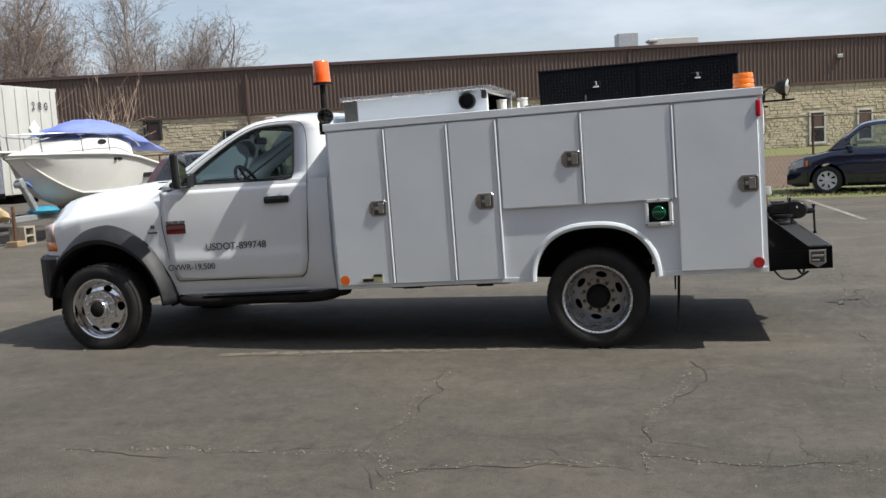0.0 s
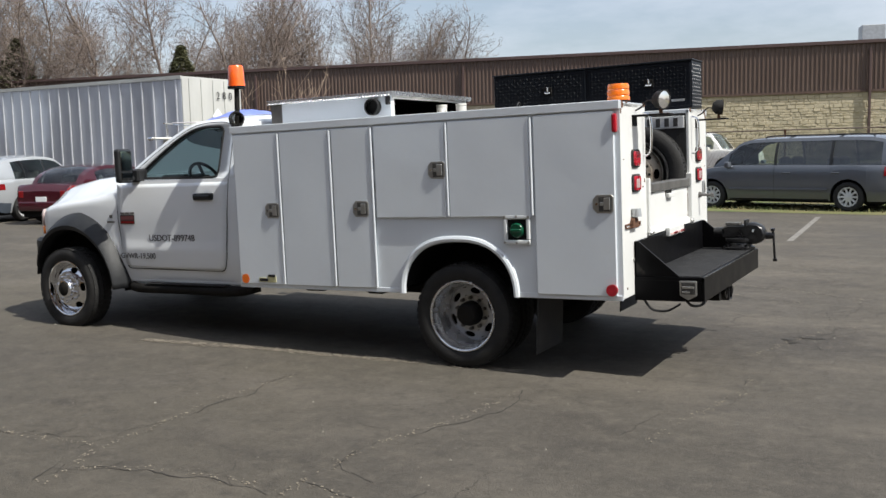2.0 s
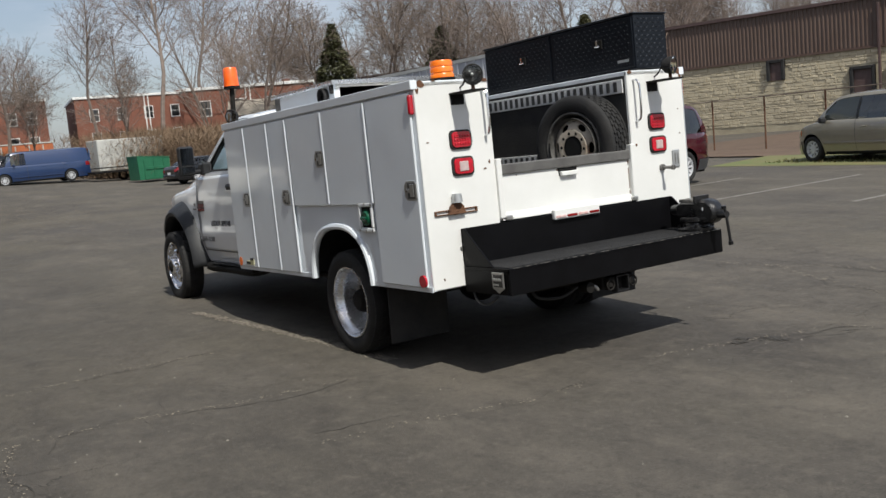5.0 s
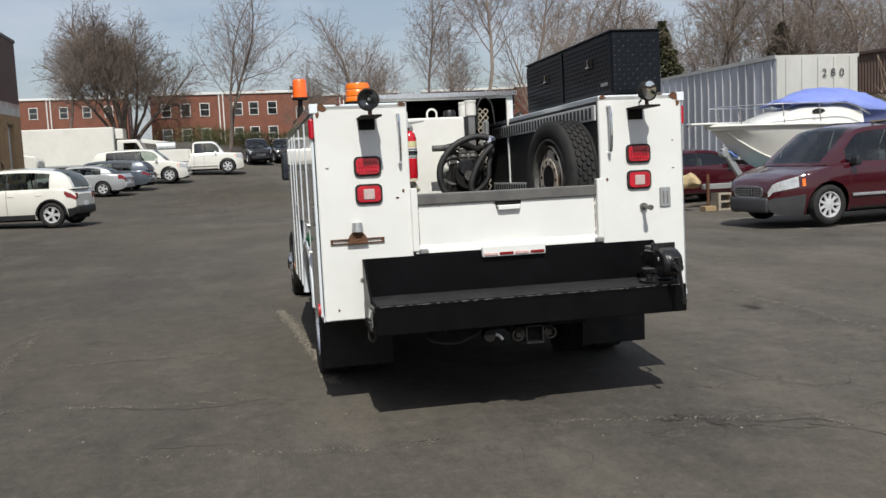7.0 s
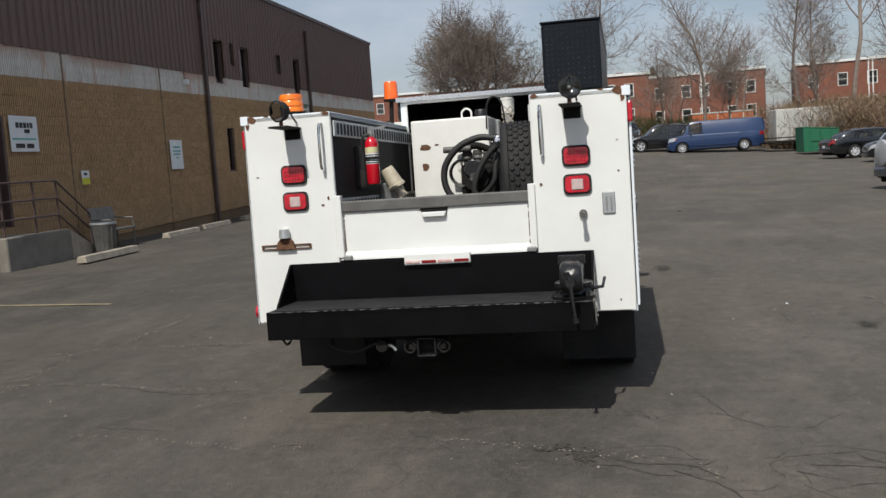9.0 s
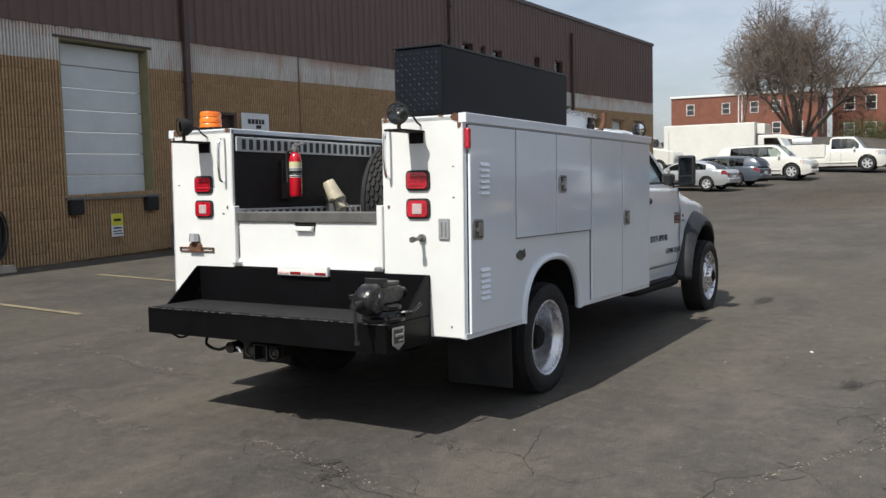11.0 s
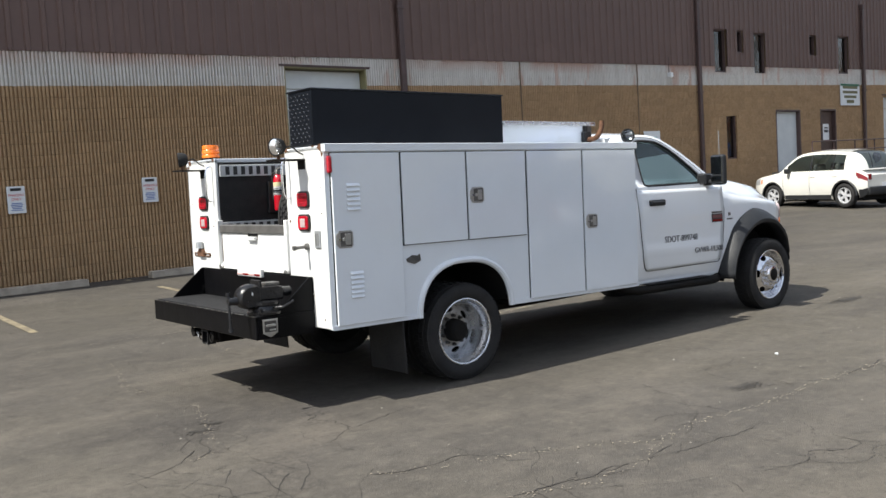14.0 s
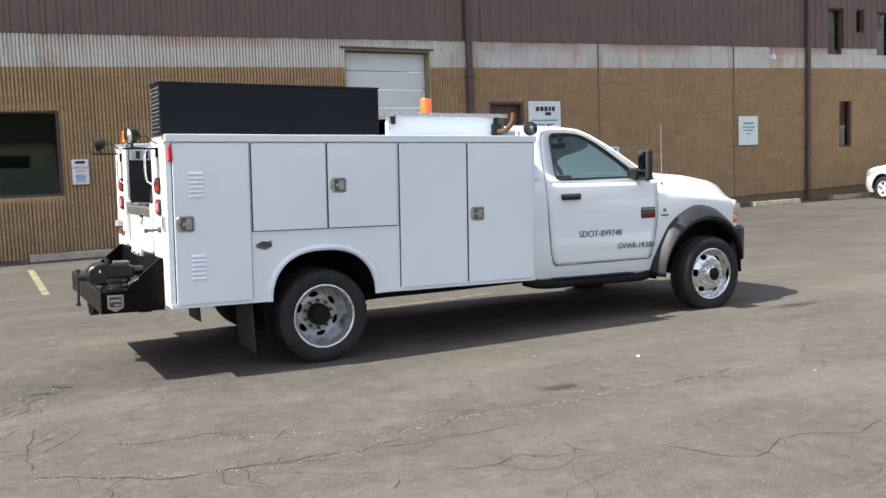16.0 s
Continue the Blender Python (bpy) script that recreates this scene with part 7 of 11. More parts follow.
sw = part("steering_wheel", tube([(0.19 * math.cos(a), 0.19 * math.sin(a), 0) for a in [2 * math.pi * k / 24 for k in range(25)]], 0.016, 8), "ink", cab)
sw.matrix_local = pose(-3.11, -0.40, 1.43, 0, 62, 0)
part("wheel_spokes", boxes(((-0.18, -0.02, -0.01), (0.18, 0.02, 0.01)), ((-0.06, -0.07, -0.015), (0.06, 0.07, 0.015)), bevel=0.008), "ink", sw)
part("inside_mirror", boxes(((-3.16, -0.12, 1.79), (-3.13, 0.12, 1.855)), ((-3.19, -0.015, 1.83), (-3.15, 0.015, 1.90)), bevel=0.01), "ink", cab)
# doors: skins a hair proud of the shell with a dark gap round them
DOOR_EDGE = [(-3.690, 1.425), (-3.688, 1.14), (-3.648, 0.86), (-3.598, 0.650), (-2.415, 0.640), (-2.368, 0.80), (-2.350, 1.10), (-2.336, 1.446)]
for side in (-1, 1):
    dr = empty("cab_door")
    dr.parent = cab
    vs, fs = [], []
    edge = round_poly(DOOR_EDGE, (0.004, 0.05, 0.05, 0.04, 0.055, 0.05, 0.05, 0.004), 6)
    nz, xs_n = 22, 18
    zs = [0.642 + (1.424 - 0.642) * k / nz for k in range(nz + 1)]
    for z in zs:
        cuts = []
        for (xa, za), (xb, zb) in zip(edge, edge[1:] + edge[:1]):
            if (za - z) * (zb - z) <= 0 and abs(zb - za) > 1e-6:
                cuts.append(xa + (xb - xa) * (z - za) / (zb - za))
        x0, x1 = (min(cuts), max(cuts)) if len(cuts) > 1 else (-3.56, -2.50)
        for k in range(xs_n + 1):
            x = x0 + (x1 - x0) * k / xs_n
            vs.append((x, side * (cab_half(x, z) + 0.005 + 0.006 * min(1.0, max(0.0, (0.862 - z) / 0.035))), z))
    for i in range(nz):
        for k in range(xs_n):
            a = i * (xs_n + 1) + k
            f = (a, a + 1, a + xs_n + 2, a + xs_n + 1)
            fs.append(f if side < 0 else f[::-1])
    part("door_skin", (vs, fs), "cab_white", dr, smooth=True, solid=0.005)
    gap = [(x, side * (cab_half(x, z) + 0.003), z) for x, z in edge] + [cab_side_pt(x, z, side, 0.002) for x, z in DOOR_UP]
    part("door_gap", tube(gap[2:], 0.0040, 6), "ink", dr)
    hx, hz = -2.605, 1.300
    hb = part("door_handle", box((hx - 0.115, side * 0.980 - 0.028, hz - 0.030), (hx + 0.105, side * 0.980 + 0.028, hz + 0.030), 0.014, seg=2), "black_trim", dr, "black pull handle")
    part("grip", box((hx - 0.09, side * 1.002 - 0.018, hz - 0.010), (hx + 0.085, side * 1.002 + 0.018, hz + 0.016), 0.008), "black_trim", hb)
    # badge: silver line over a dark and red plate, laid on the curved skin
    bx, bz = -3.555, 1.125

    def on_skin(xa, xb, za, zb, off):
        q = [(xa + (xb - xa) * k / 5, side * (cab_half(xa + (xb - xa) * k / 5, z) + off), z) for z in (za, zb) for k in range(6)]
        f = [(k, k + 1, k + 7, k + 6) for k in range(5)]
        return q, (f if side < 0 else [g[::-1] for g in f])

    part("badge_plate", on_skin(bx - 0.092, bx + 0.088, bz - 0.062, bz + 0.022, 0.011), "ink", dr, "small dark and red badge", solid=0.004)
    part("badge_band", on_skin(bx - 0.083, bx + 0.079, bz - 0.056, bz - 0.034, 0.0125), "tail_red", dr, solid=0.003)
    part("badge_line", on_skin(bx - 0.083, bx + 0.079, bz - 0.022, bz + 0.012, 0.0125), "dull_red", dr, solid=0.003)
    for k in range(3):
        part("badge_top", on_skin(bx - 0.09 + k * 0.062, bx - 0.036 + k * 0.062, bz + 0.028, bz + 0.048, 0.010), "rail_steel", dr, solid=0.003)
    part("fender_badge", boxes(((-3.800, side * 0.984 - 0.006, 1.118), (-3.762, side * 0.984 + 0.006, 1.150)), ((-3.830, side * 0.986 - 0.006, 1.075), (-3.735, side * 0.986 + 0.006, 1.092)), bevel=0.004), "rail_steel", cab)
    # lettering on the doors
    if side < 0:
        lettering("door_lettering", "USDOT-899748", 0.084, facing(-3.015, -0.994, 0.932, "-y"), "door_ink", dr)
        lettering("door_lettering", "GVWR-19,500", 0.074, facing(-3.440, -1.003, 0.768, "-y"), "door_ink", dr)
    else:
        lettering("door_lettering", "SDOT-899748", 0.088, facing(-2.960, 0.994, 0.928, "+y"), "door_ink", dr)
        lettering("door_lettering", "GVWR-19,500", 0.078, facing(-3.395, 1.0045, 0.792, "+y"), "door_ink", dr)
    # wide dark wheel-arch flare, tallest over the hub, its foot reaching back under the door
    fv, ff = [], []
    NA = 32
    reach = [(0, 0.655), (30, 0.672), (55, 0.712), (84, 0.745), (105, 0.722), (124, 0.675), (150, 0.600), (170, 0.560)]
    prof = [(0.00, 0.900), (0.02, 1.060), (0.10, 1.098), (0.28, 1.104), (0.55, 1.078), (0.82, 1.020), (1.0, 0.972), (1.02, 0.930)]
    for k in range(NA + 1):
        deg = 3 + 163 * k / NA
        a = radians(deg)
        r0, r1 = 0.588, lerp_list(reach, deg)
        for f, y in prof:
            rr = r0 + (r1 - r0) * f
            x = FA + rr * math.cos(a)
            tuck = 0.985 - min(0.985, lerp_list(half_tab, x))
            fv.append((x, side * (y - tuck), FZ - 0.03 + rr * math.sin(a)))
    m = len(prof)
    for k in range(NA):
        for j in range(m - 1):
            a = k * m + j
            f = (a, a + 1, a + m + 1, a + m)
            ff.append(f if side > 0 else f[::-1])
    part("wheel_arch_flare", (fv, ff), "black_trim", cab, smooth=True, solid=0.01)
    # liner coloured as the shade inside the wheel arch
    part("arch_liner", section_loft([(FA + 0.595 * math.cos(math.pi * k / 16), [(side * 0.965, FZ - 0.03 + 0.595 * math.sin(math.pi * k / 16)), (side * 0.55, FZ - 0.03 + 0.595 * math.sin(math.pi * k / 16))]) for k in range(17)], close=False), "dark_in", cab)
    # towing mirror
    mr = empty("door_mirror")
    mr.parent = cab
    head = part("mirror_head", box((-0.032, -0.085, -0.152), (0.040, 0.085, 0.152), 0.026, seg=3), "black_trim", mr)
    head.matrix_local = pose(-3.40, side * 1.14, 1.598, 0, 0, -4 * side)
    part("mirror_glass", box((0.036, -0.068, -0.045), (0.044, 0.068, 0.135), 0.003), "mirror_dark", head)
    part("mirror_glass", box((0.036, -0.068, -0.135), (0.044, 0.068, -0.060), 0.003), "mirror_dark", head)
    part("mirror_arm", boxes(((-3.500, min(side * 0.90, side * 1.15), 1.455), (-3.430, max(side * 0.90, side * 1.15), 1.505)), ((-3.525, min(side * 0.87, side * 0.985), 1.445), (-3.385, max(side * 0.87, side * 0.985), 1.570)), bevel=0.018), "black_trim", mr)
    # headlamp wrapping the corner, with its amber foot
    lv = []
    zz = [(0.965, 0), (1.045, 1), (1.16, 2), (1.212, 3)]
    lx = [-5.07, -5.02, -4.96, -4.90, -4.84, -4.795]
    for z, k in zz:
        for x in lx:
            xb = x - 0.03 * k / 3 * (1 if x > -4.85 else 0)
            lv.append((xb, side * (lerp_list(half_tab, xb) + 0.006 - (0.02 if k == 3 else 0)), z + (0.03 * (x + 4.795) / 0.275 if k == 3 else 0)))
    nl = len(lx)
    rows_l = [(j * nl + i, j * nl + i + 1, (j + 1) * nl + i + 1, (j + 1) * nl + i) for j in range(3) for i in range(nl - 1)]
    lamp = part("headlamp", (lv, [f if side < 0 else f[::-1] for f in rows_l if f[0] >= nl]), "clear_lens", cab, smooth=True, solid=0.02)
    part("turn_signal", (lv, [f if side < 0 else f[::-1] for f in rows_l if f[0] < nl]), "amber", lamp, smooth=True, solid=0.02)
    part("rocker", box((-3.62, min(side * 0.88, side * 0.945), 0.505), (C1, max(side * 0.88, side * 0.945), 0.60), 0.03, seg=3), "cab_white", cab)
    part("washer_grille", box((-3.90, min(side * 0.30, side * 0.62), 1.500), (-3.72, max(side * 0.30, side * 0.62), 1.512), 0.004), "black_trim", cab)
part("bumper", prism([(-4.76, -0.965), (-4.90, -0.945), (-5.03, -0.86), (-5.13, -0.66), (-5.185, -0.3), (-5.185, 0.3), (-5.13, 0.66), (-5.03, 0.86), (-4.90, 0.945), (-4.76, 0.965), (-4.76, 0.88), (-4.98, 0.72), (-4.98, -0.72), (-4.76, -0.88)], 0.535, 0.925, "z", 0.03), "black_trim", cab, "dark grey plastic front bumper")
part("grille", boxes(((C0 - 0.03, -0.50, 0.93), (C0 + 0.06, 0.50, 1.20)), bevel=0.03), "cab_white", cab)
part("grille_mesh", boxes(((C0 - 0.034, -0.46, 0.96), (C0 - 0.02, -0.04, 1.05)), ((C0 - 0.034, 0.04, 0.96), (C0 - 0.02, 0.46, 1.05)), ((C0 - 0.034, -0.46, 1.08), (C0 - 0.02, -0.04, 1.17)), ((C0 - 0.034, 0.04, 1.08), (C0 - 0.02, 0.46, 1.17))), "ink", cab)
for y in (-0.3, 0.0, 0.3):
    part("roof_marker", box((-2.93, y - 0.05, 1.985), (-2.84, y + 0.05, 2.022), 0.012, seg=2), "clear_lens", cab)
part("antenna", tube([(-3.90, 0.80, 1.40), (-3.885, 0.80, 2.02)], 0.0035, 5), "galv", cab)
part("antenna_base", cyl((-3.905, 0.80, 1.36), (-3.90, 0.80, 1.42), 0.016, 0.008, 8), "ink", cab)
part("wiper", tube([(-3.83, -0.5, 1.485), (-3.86, 0.0, 1.505), (-3.83, 0.4, 1.49)], 0.008, 5), "ink", cab)

# ---------- beacons, lamps and boxes on the body ----------
bc = empty("beacon_pole")
bc.parent = truck
tagged(bc, "orange beacon on a black pole above the front corner")
part("pole", cyl((-2.09, -1.075, 1.86), (-2.09, -1.055, 2.20), 0.022, seg=10), "frame_black", bc)
part("pole_bracket", box((-2.13, -1.11, 1.80), (-2.07, -1.03, 1.90), 0.006), "frame_black", bc)
part("base", lathe([(0, 2.195), (0.075, 2.195), (0.075, 2.215), (0.0, 2.215)], 20, "z", (-2.09, -1.055, 0)), "frame_black", bc)
part("lens", lathe([(0, 2.385), (0.055, 2.385), (0.064, 2.37), (0.068, 2.24), (0.072, 2.215), (0.0, 2.215)], 24, "z", (-2.09, -1.055, 0)), "beacon_lens", bc, smooth=True)
bc2 = empty("beacon")
bc2.parent = truck
tagged(bc2, "low ribbed amber beacon on the rear corner")
v, f = lathe([(0, ZT + 0.135), (0.068, ZT + 0.135), (0.074, ZT + 0.12), (0.074, ZT + 0.10), (0.070, ZT + 0.095), (0.076, ZT + 0.085), (0.076, ZT + 0.06), (0.071, ZT + 0.055), (0.078, ZT + 0.045), (0.078, ZT + 0.022), (0, ZT + 0.022)], 24, "z", (1.145, -0.90, 0))
part("lens", (v, f), "amber", bc2, smooth=True)
part("base", cyl((1.145, -0.90, ZT), (1.145, -0.90, ZT + 0.024), 0.085, seg=20), "frame_black", bc2)
for side in (-1, 1):
    y = side * 1.08
    sl = part("spot_lamp", lathe([(0.0, -0.05), (0.03, -0.045), (0.055, -0.015), (0.060, 0.012), (0.066, 0.02), (0.066, 0.03), (0.057, 0.032)], 24, "x"), "rubber", truck, "small round spot lamp on the front corner", smooth=True)
    sl.matrix_local = pose(-2.085, y, 1.942, 0, 0, side * 58)
    part("reflector", lathe([(0.0, -0.012), (0.016, -0.009), (0.036, 0.004), (0.056, 0.027)], 24, "x"), "lamp_glass", sl, smooth=True)
    part("lens", lathe([(0.0, 0.033), (0.03, 0.032), (0.057, 0.028)], 24, "x"), "lamp_cover", sl, smooth=True)
    part("stalk", cyl((0.0, 0.0, -0.085), (0.0, 0.0, -0.05), 0.012, seg=8), "frame_black", sl)

# black treadplate chest on the right compartment top
tb = empty("tool_chest")
tagged(tb, "long black treadplate tool chest on top of the body", "tool chest")
tb.matrix_world = truck.matrix_world.copy()
X0, X1, Y0, Y1, Z0, Z1 = -0.570, 1.245, 0.715, 1.055, ZT + 0.014, 2.280
part("body", box((X0, Y0 + 0.01, Z0), (X1, Y1, Z1 - 0.012), 0.004), "tread_black", tb)
part("top", box((X0 - 0.01, Y0 - 0.006, Z1 - 0.012), (X1 + 0.01, Y1 + 0.008, Z1), 0.004), "tread_black", tb)


def tread(x0, x1, z0, z1, fixed, axis, pitch=0.030):
    """Rows of raised bars, alternately leaning, on an upright face."""
    vs, fs = [], []
    nx, nz = int((x1 - x0) / pitch), int((z1 - z0) / pitch)
    for i in range(nx):
        for j in range(nz):
            cx, cz = x0 + (i + 0.5) * pitch, z0 + (j + 0.5) * pitch
            s = 1 if (i + j) % 2 else -1
            l, w = 0.0115, 0.0036
            d, e = (l * 0.7071, s * l * 0.7071), (-s * w * 0.7071, w * 0.7071)
            k = len(vs)
            for q in (d, e, (-d[0], -d[1]), (-e[0], -e[1])):
                p = (cx + q[0], cz + q[1])
                vs.append((p[0], fixed, p[1]) if axis == "y" else ((fixed, p[0], p[1]) if axis == "x" else (p[0], p[1], fixed)))
            h = 0.0045 if axis != "y" else -0.0045
            vs.append((cx, fixed + h, cz) if axis == "y" else ((fixed + h, cx, cz) if axis == "x" else (cx, cz, fixed + h)))
            fs += [(k, k + 1, k + 4), (k + 1, k + 2, k + 4), (k + 2, k + 3, k + 4), (k + 3, k, k + 4)]
    return vs, fs


for a, b in ((X0 + 0.01, (X0 + X1) / 2 - 0.02), ((X0 + X1) / 2 + 0.02, X1 - 0.01)):
    d = part("front_door", box((a, Y0, Z0 + 0.02), (b, Y0 + 0.012, Z1 - 0.025), 0.003), "tread_black", tb)
    tagged(part("tread_pattern", tread(a + 0.01, b - 0.01, Z0 + 0.03, Z1 - 0.035, Y0 - 0.0005, "y"), "tread_dull", d), kind="stuff")
    xc = a + (b - a) * 0.60
    lt = part("t_latch", box((xc - 0.04, Y0 - 0.012, Z0 + 0.19), (xc + 0.04, Y0, Z0 + 0.26), 0.010, seg=2), "frame_black", d)
    part("t_handle", boxes(((xc - 0.028, Y0 - 0.026, Z0 + 0.205), (xc + 0.028, Y0 - 0.012, Z0 + 0.218)), ((xc - 0.008, Y0 - 0.026, Z0 + 0.218), (xc + 0.008, Y0 - 0.012, Z0 + 0.26)), bevel=0.004), "chrome", lt)
tagged(part("end_tread", tread(Y0 + 0.015, Y1 - 0.01, Z0 + 0.015, Z1 - 0.02, X1 + 0.0005, "x"), "tread_bar", tb), kind="stuff")
tagged(part("end_tread", tread(Y0 + 0.015, Y1 - 0.01, Z0 + 0.015, Z1 - 0.02, X0 - 0.003, "x"), "tread_bar", tb), kind="stuff")
bars([(0.0, 0.11, 0.0, 0.02)], facing(X1 - 0.17, Y0 - 0.003, Z0 + 0.07, "-y"), "galv", tb)

# white machine box with a bright treadplate lid, at the front of the bed
mb = empty("machine_box")
tagged(mb, "white steel equipment cover with a bright treadplate lid", "equipment cover")
mb.matrix_world = truck.matrix_world.copy()
GX0, GX1, GY, GZ = -2.06, -0.83, 0.665, 2.095
for y in (-GY, GY - 0.02):
    part("side_panel", box((GX0 + 0.12, y, ZT + 0.004), (GX1, y + 0.02, GZ), 0.003), "white_paint", mb)
    part("front_grille", box((GX0, y, ZT + 0.004), (GX0 + 0.12, y + 0.02, GZ), 0.003), "rail_steel", mb)
part("front_panel", box((GX0, -GY + 0.02, ZT + 0.004), (GX0 + 0.02, GY - 0.02, GZ), 0.003), "white_paint", mb)
lid = part("lid", boxes(((GX0 - 0.02, -GY - 0.025, GZ), (GX1 + 0.03, GY + 0.025, GZ + 0.006)), ((GX0 - 0.02, -GY - 0.030, GZ - 0.03), (GX1 + 0.03, -GY - 0.025, GZ + 0.006)), ((GX0 - 0.02, GY + 0.025, GZ - 0.03), (GX1 + 0.03, GY + 0.030, GZ + 0.006)), ((GX1 + 0.03, -GY - 0.03, GZ - 0.03), (GX1 + 0.035, GY + 0.03, GZ + 0.006)), bevel=0.001), "alu", mb, "bright aluminium treadplate lid")
for sy, yy in ((-1, -GY - 0.031), (1, GY + 0.031)):
    tagged(part("lid_tread", tread(GX0, GX1 + 0.02, GZ - 0.03, GZ + 0.006, yy, "y", 0.018), "alu", lid), kind="stuff")
# thin black plates inside the front, the lid and both sides
part("inner_liner", boxes(((GX0 + 0.024, -GY + 0.03, ZT - 0.35), (GX0 + 0.030, GY - 0.03, GZ - 0.01)), ((GX0 + 0.03, -GY + 0.030, GZ - 0.010), (GX1 - 0.03, GY - 0.030, GZ - 0.004)), ((GX0 + 0.03, -GY + 0.036, ZT - 0.10), (GX1 - 0.04, -GY + 0.041, GZ - 0.012)), ((GX0 + 0.03, GY - 0.041, ZT - 0.10), (GX1 - 0.04, GY - 0.036, GZ - 0.012))), "black_paint", mb, "thin black plates inside the equipment cover")
part("rear_crossbar", box((GX1 - 0.02, -GY + 0.02, GZ - 0.05), (GX1 + 0.01, GY - 0.02, GZ - 0.002), 0.004), "post_white", mb)
for y in (-GY + 0.02, GY - 0.055):
    part("corner_post", box((GX1 - 0.03, y, ZT - 0.6), (GX1, y + 0.035, GZ - 0.04)), "post_white", mb)
ring = part("outlet_ring", lathe([(0.058, -0.03), (0.068, -0.03), (0.068, 0.02), (0.058, 0.02)], 24, "y", (GX1 - 0.16, -GY - 0.02, 1.985)), "rubber", mb, "black round outlet", smooth=True)
# near-black disc painted as the shaded inside of the outlet
part("outlet_hole", cyl((GX1 - 0.16, -GY - 0.012, 1.985), (GX1 - 0.16, -GY - 0.004, 1.985), 0.058, seg=20), "dark_in", ring)
for x, y in ((GX0 + 0.10, GY + 0.012), (GX1 - 0.05, GY + 0.012), (GX1 - 0.02, -GY - 0.012)):
    part("rubber_catch", box((x - 0.02, min(y - 0.014, y + 0.014), GZ - 0.10), (x + 0.02, max(y - 0.014, y + 0.014), GZ - 0.005), 0.006), "rubber", mb)
part("exhaust_stub", tube(curve_pts([(GX0 + 0.09, GY + 0.03, 1.935), (GX0 + 0.06, GY + 0.07, 1.94), (GX0 + 0.01, GY + 0.085, 1.965), (GX0 - 0.035, GY + 0.09, 2.03), (GX0 - 0.05, GY + 0.09, 2.11)], 5), 0.024, 10), "rust", mb, "rusty exhaust stub", smooth=True)
part("exhaust_flange", box((GX0 + 0.05, GY + 0.0, 1.86), (GX0 + 0.15, GY + 0.04, 2.01), 0.008), "ink", mb)

# ---------- load in the bed ----------
def in_bed(ob):
    ob.matrix_world = truck.matrix_world.copy()
    return ob


tank = in_bed(empty("fluid_tank"))
tagged(tank, "white steel fluid tank with rust chips and a lifting eye", "tank")
part("shell", box((-0.98, -0.49, 0.932), (-0.40, 0.13, 1.872), 0.012, seg=2), "tank_white", tank)
part("lifting_eye", tube(curve_pts([(-0.66, -0.115, 1.87), (-0.66, -0.118, 1.93), (-0.66, -0.08, 1.958), (-0.66, -0.042, 1.93), (-0.66, -0.045, 1.87)], 5), 0.008, 8), "tank_white", tank, smooth=True)
part("filler_cap", lathe([(0.0, 0.065), (0.042, 0.065), (0.05, 0.05), (0.05, 0.0)], 18, "z", (-0.58, 0.05, 1.872)), "ink", tank, smooth=True)
for y, z, w, h in ((-0.385, 1.66, 0.042, 0.028), (-0.39, 1.505, 0.026, 0.036), (-0.29, 1.675, 0.016, 0.008)):
    poly = [(y + w * math.cos(a) * (1 + 0.25 * math.sin(3 * a + z * 9)), z + h * math.sin(a) * (1 + 0.2 * math.cos(2 * a))) for a in [2 * math.pi * k / 11 for k in range(11)]]
    part("rust_scar", prism(poly, -0.4, -0.3975, "x"), "rust", tank)

pump = in_bed(empty("hose_pump"))
tagged(pump, "greasy black compressor pump with looped rubber hoses", "pump")
part("block", box((-0.36, -0.06, 1.18), (-0.10, 0.20, 1.50), 0.03, seg=2), "frame_black", pump)
part("pulley", lathe([(0.0, -0.03), (0.10, -0.03), (0.10, -0.015), (0.085, 0.0), (0.10, 0.015), (0.10, 0.03), (0.0, 0.03)], 28, "x", (-0.08, 0.06, 1.40)), "frame_black", pump, smooth=True)
part("pulley_hub", cyl((-0.05, 0.06, 1.40), (-0.02, 0.06, 1.40), 0.038, seg=16), "cast_grey", pump)
part("housing", box((-0.34, -0.10, 1.44), (-0.20, 0.15, 1.585), 0.025, seg=2), "tank_white", pump, "grimy white pump housing")
part("housing_band", tube([(-0.195, 0.02 + 0.085 * math.cos(q), 1.515 + 0.060 * math.sin(q)) for q in [2 * math.pi * k / 20 for k in range(21)]], 0.009, 6), "cast_grey", pump)
part("motor_cap", lathe([(0.0, 0.07), (0.055, 0.07), (0.066, 0.055), (0.066, 0.0)], 24, "x", (-0.10, 0.045, 1.46)), "vise_black", pump, smooth=True)
part("fan_shroud", lathe([(0.085, 0.0), (0.098, 0.03), (0.105, 0.03), (0.105, 0.0)], 28, "x", (-0.12, -0.04, 1.44)), "cast_grey", pump, smooth=True)
part("valve_ball", lathe([(0.0, 0.05), (0.03, 0.042), (0.048, 0.015), (0.048, -0.015), (0.03, -0.042), (0.0, -0.05)], 18, "x", (-0.06, 0.24, 1.65)), "chrome", pump, smooth=True)
for y in (-0.02, 0.06, 0.14):
    part("cylinder_head", lathe([(0.0, 0.12), (0.035, 0.12), (0.035, 0.1), (0.045, 0.1), (0.045, 0.085), (0.035, 0.085), (0.045, 0.07), (0.045, 0.055), (0.035, 0.05), (0.035, 0.0)], 14, "z", (-0.22, y, 1.49)), "cast_grey", pump, smooth=True)
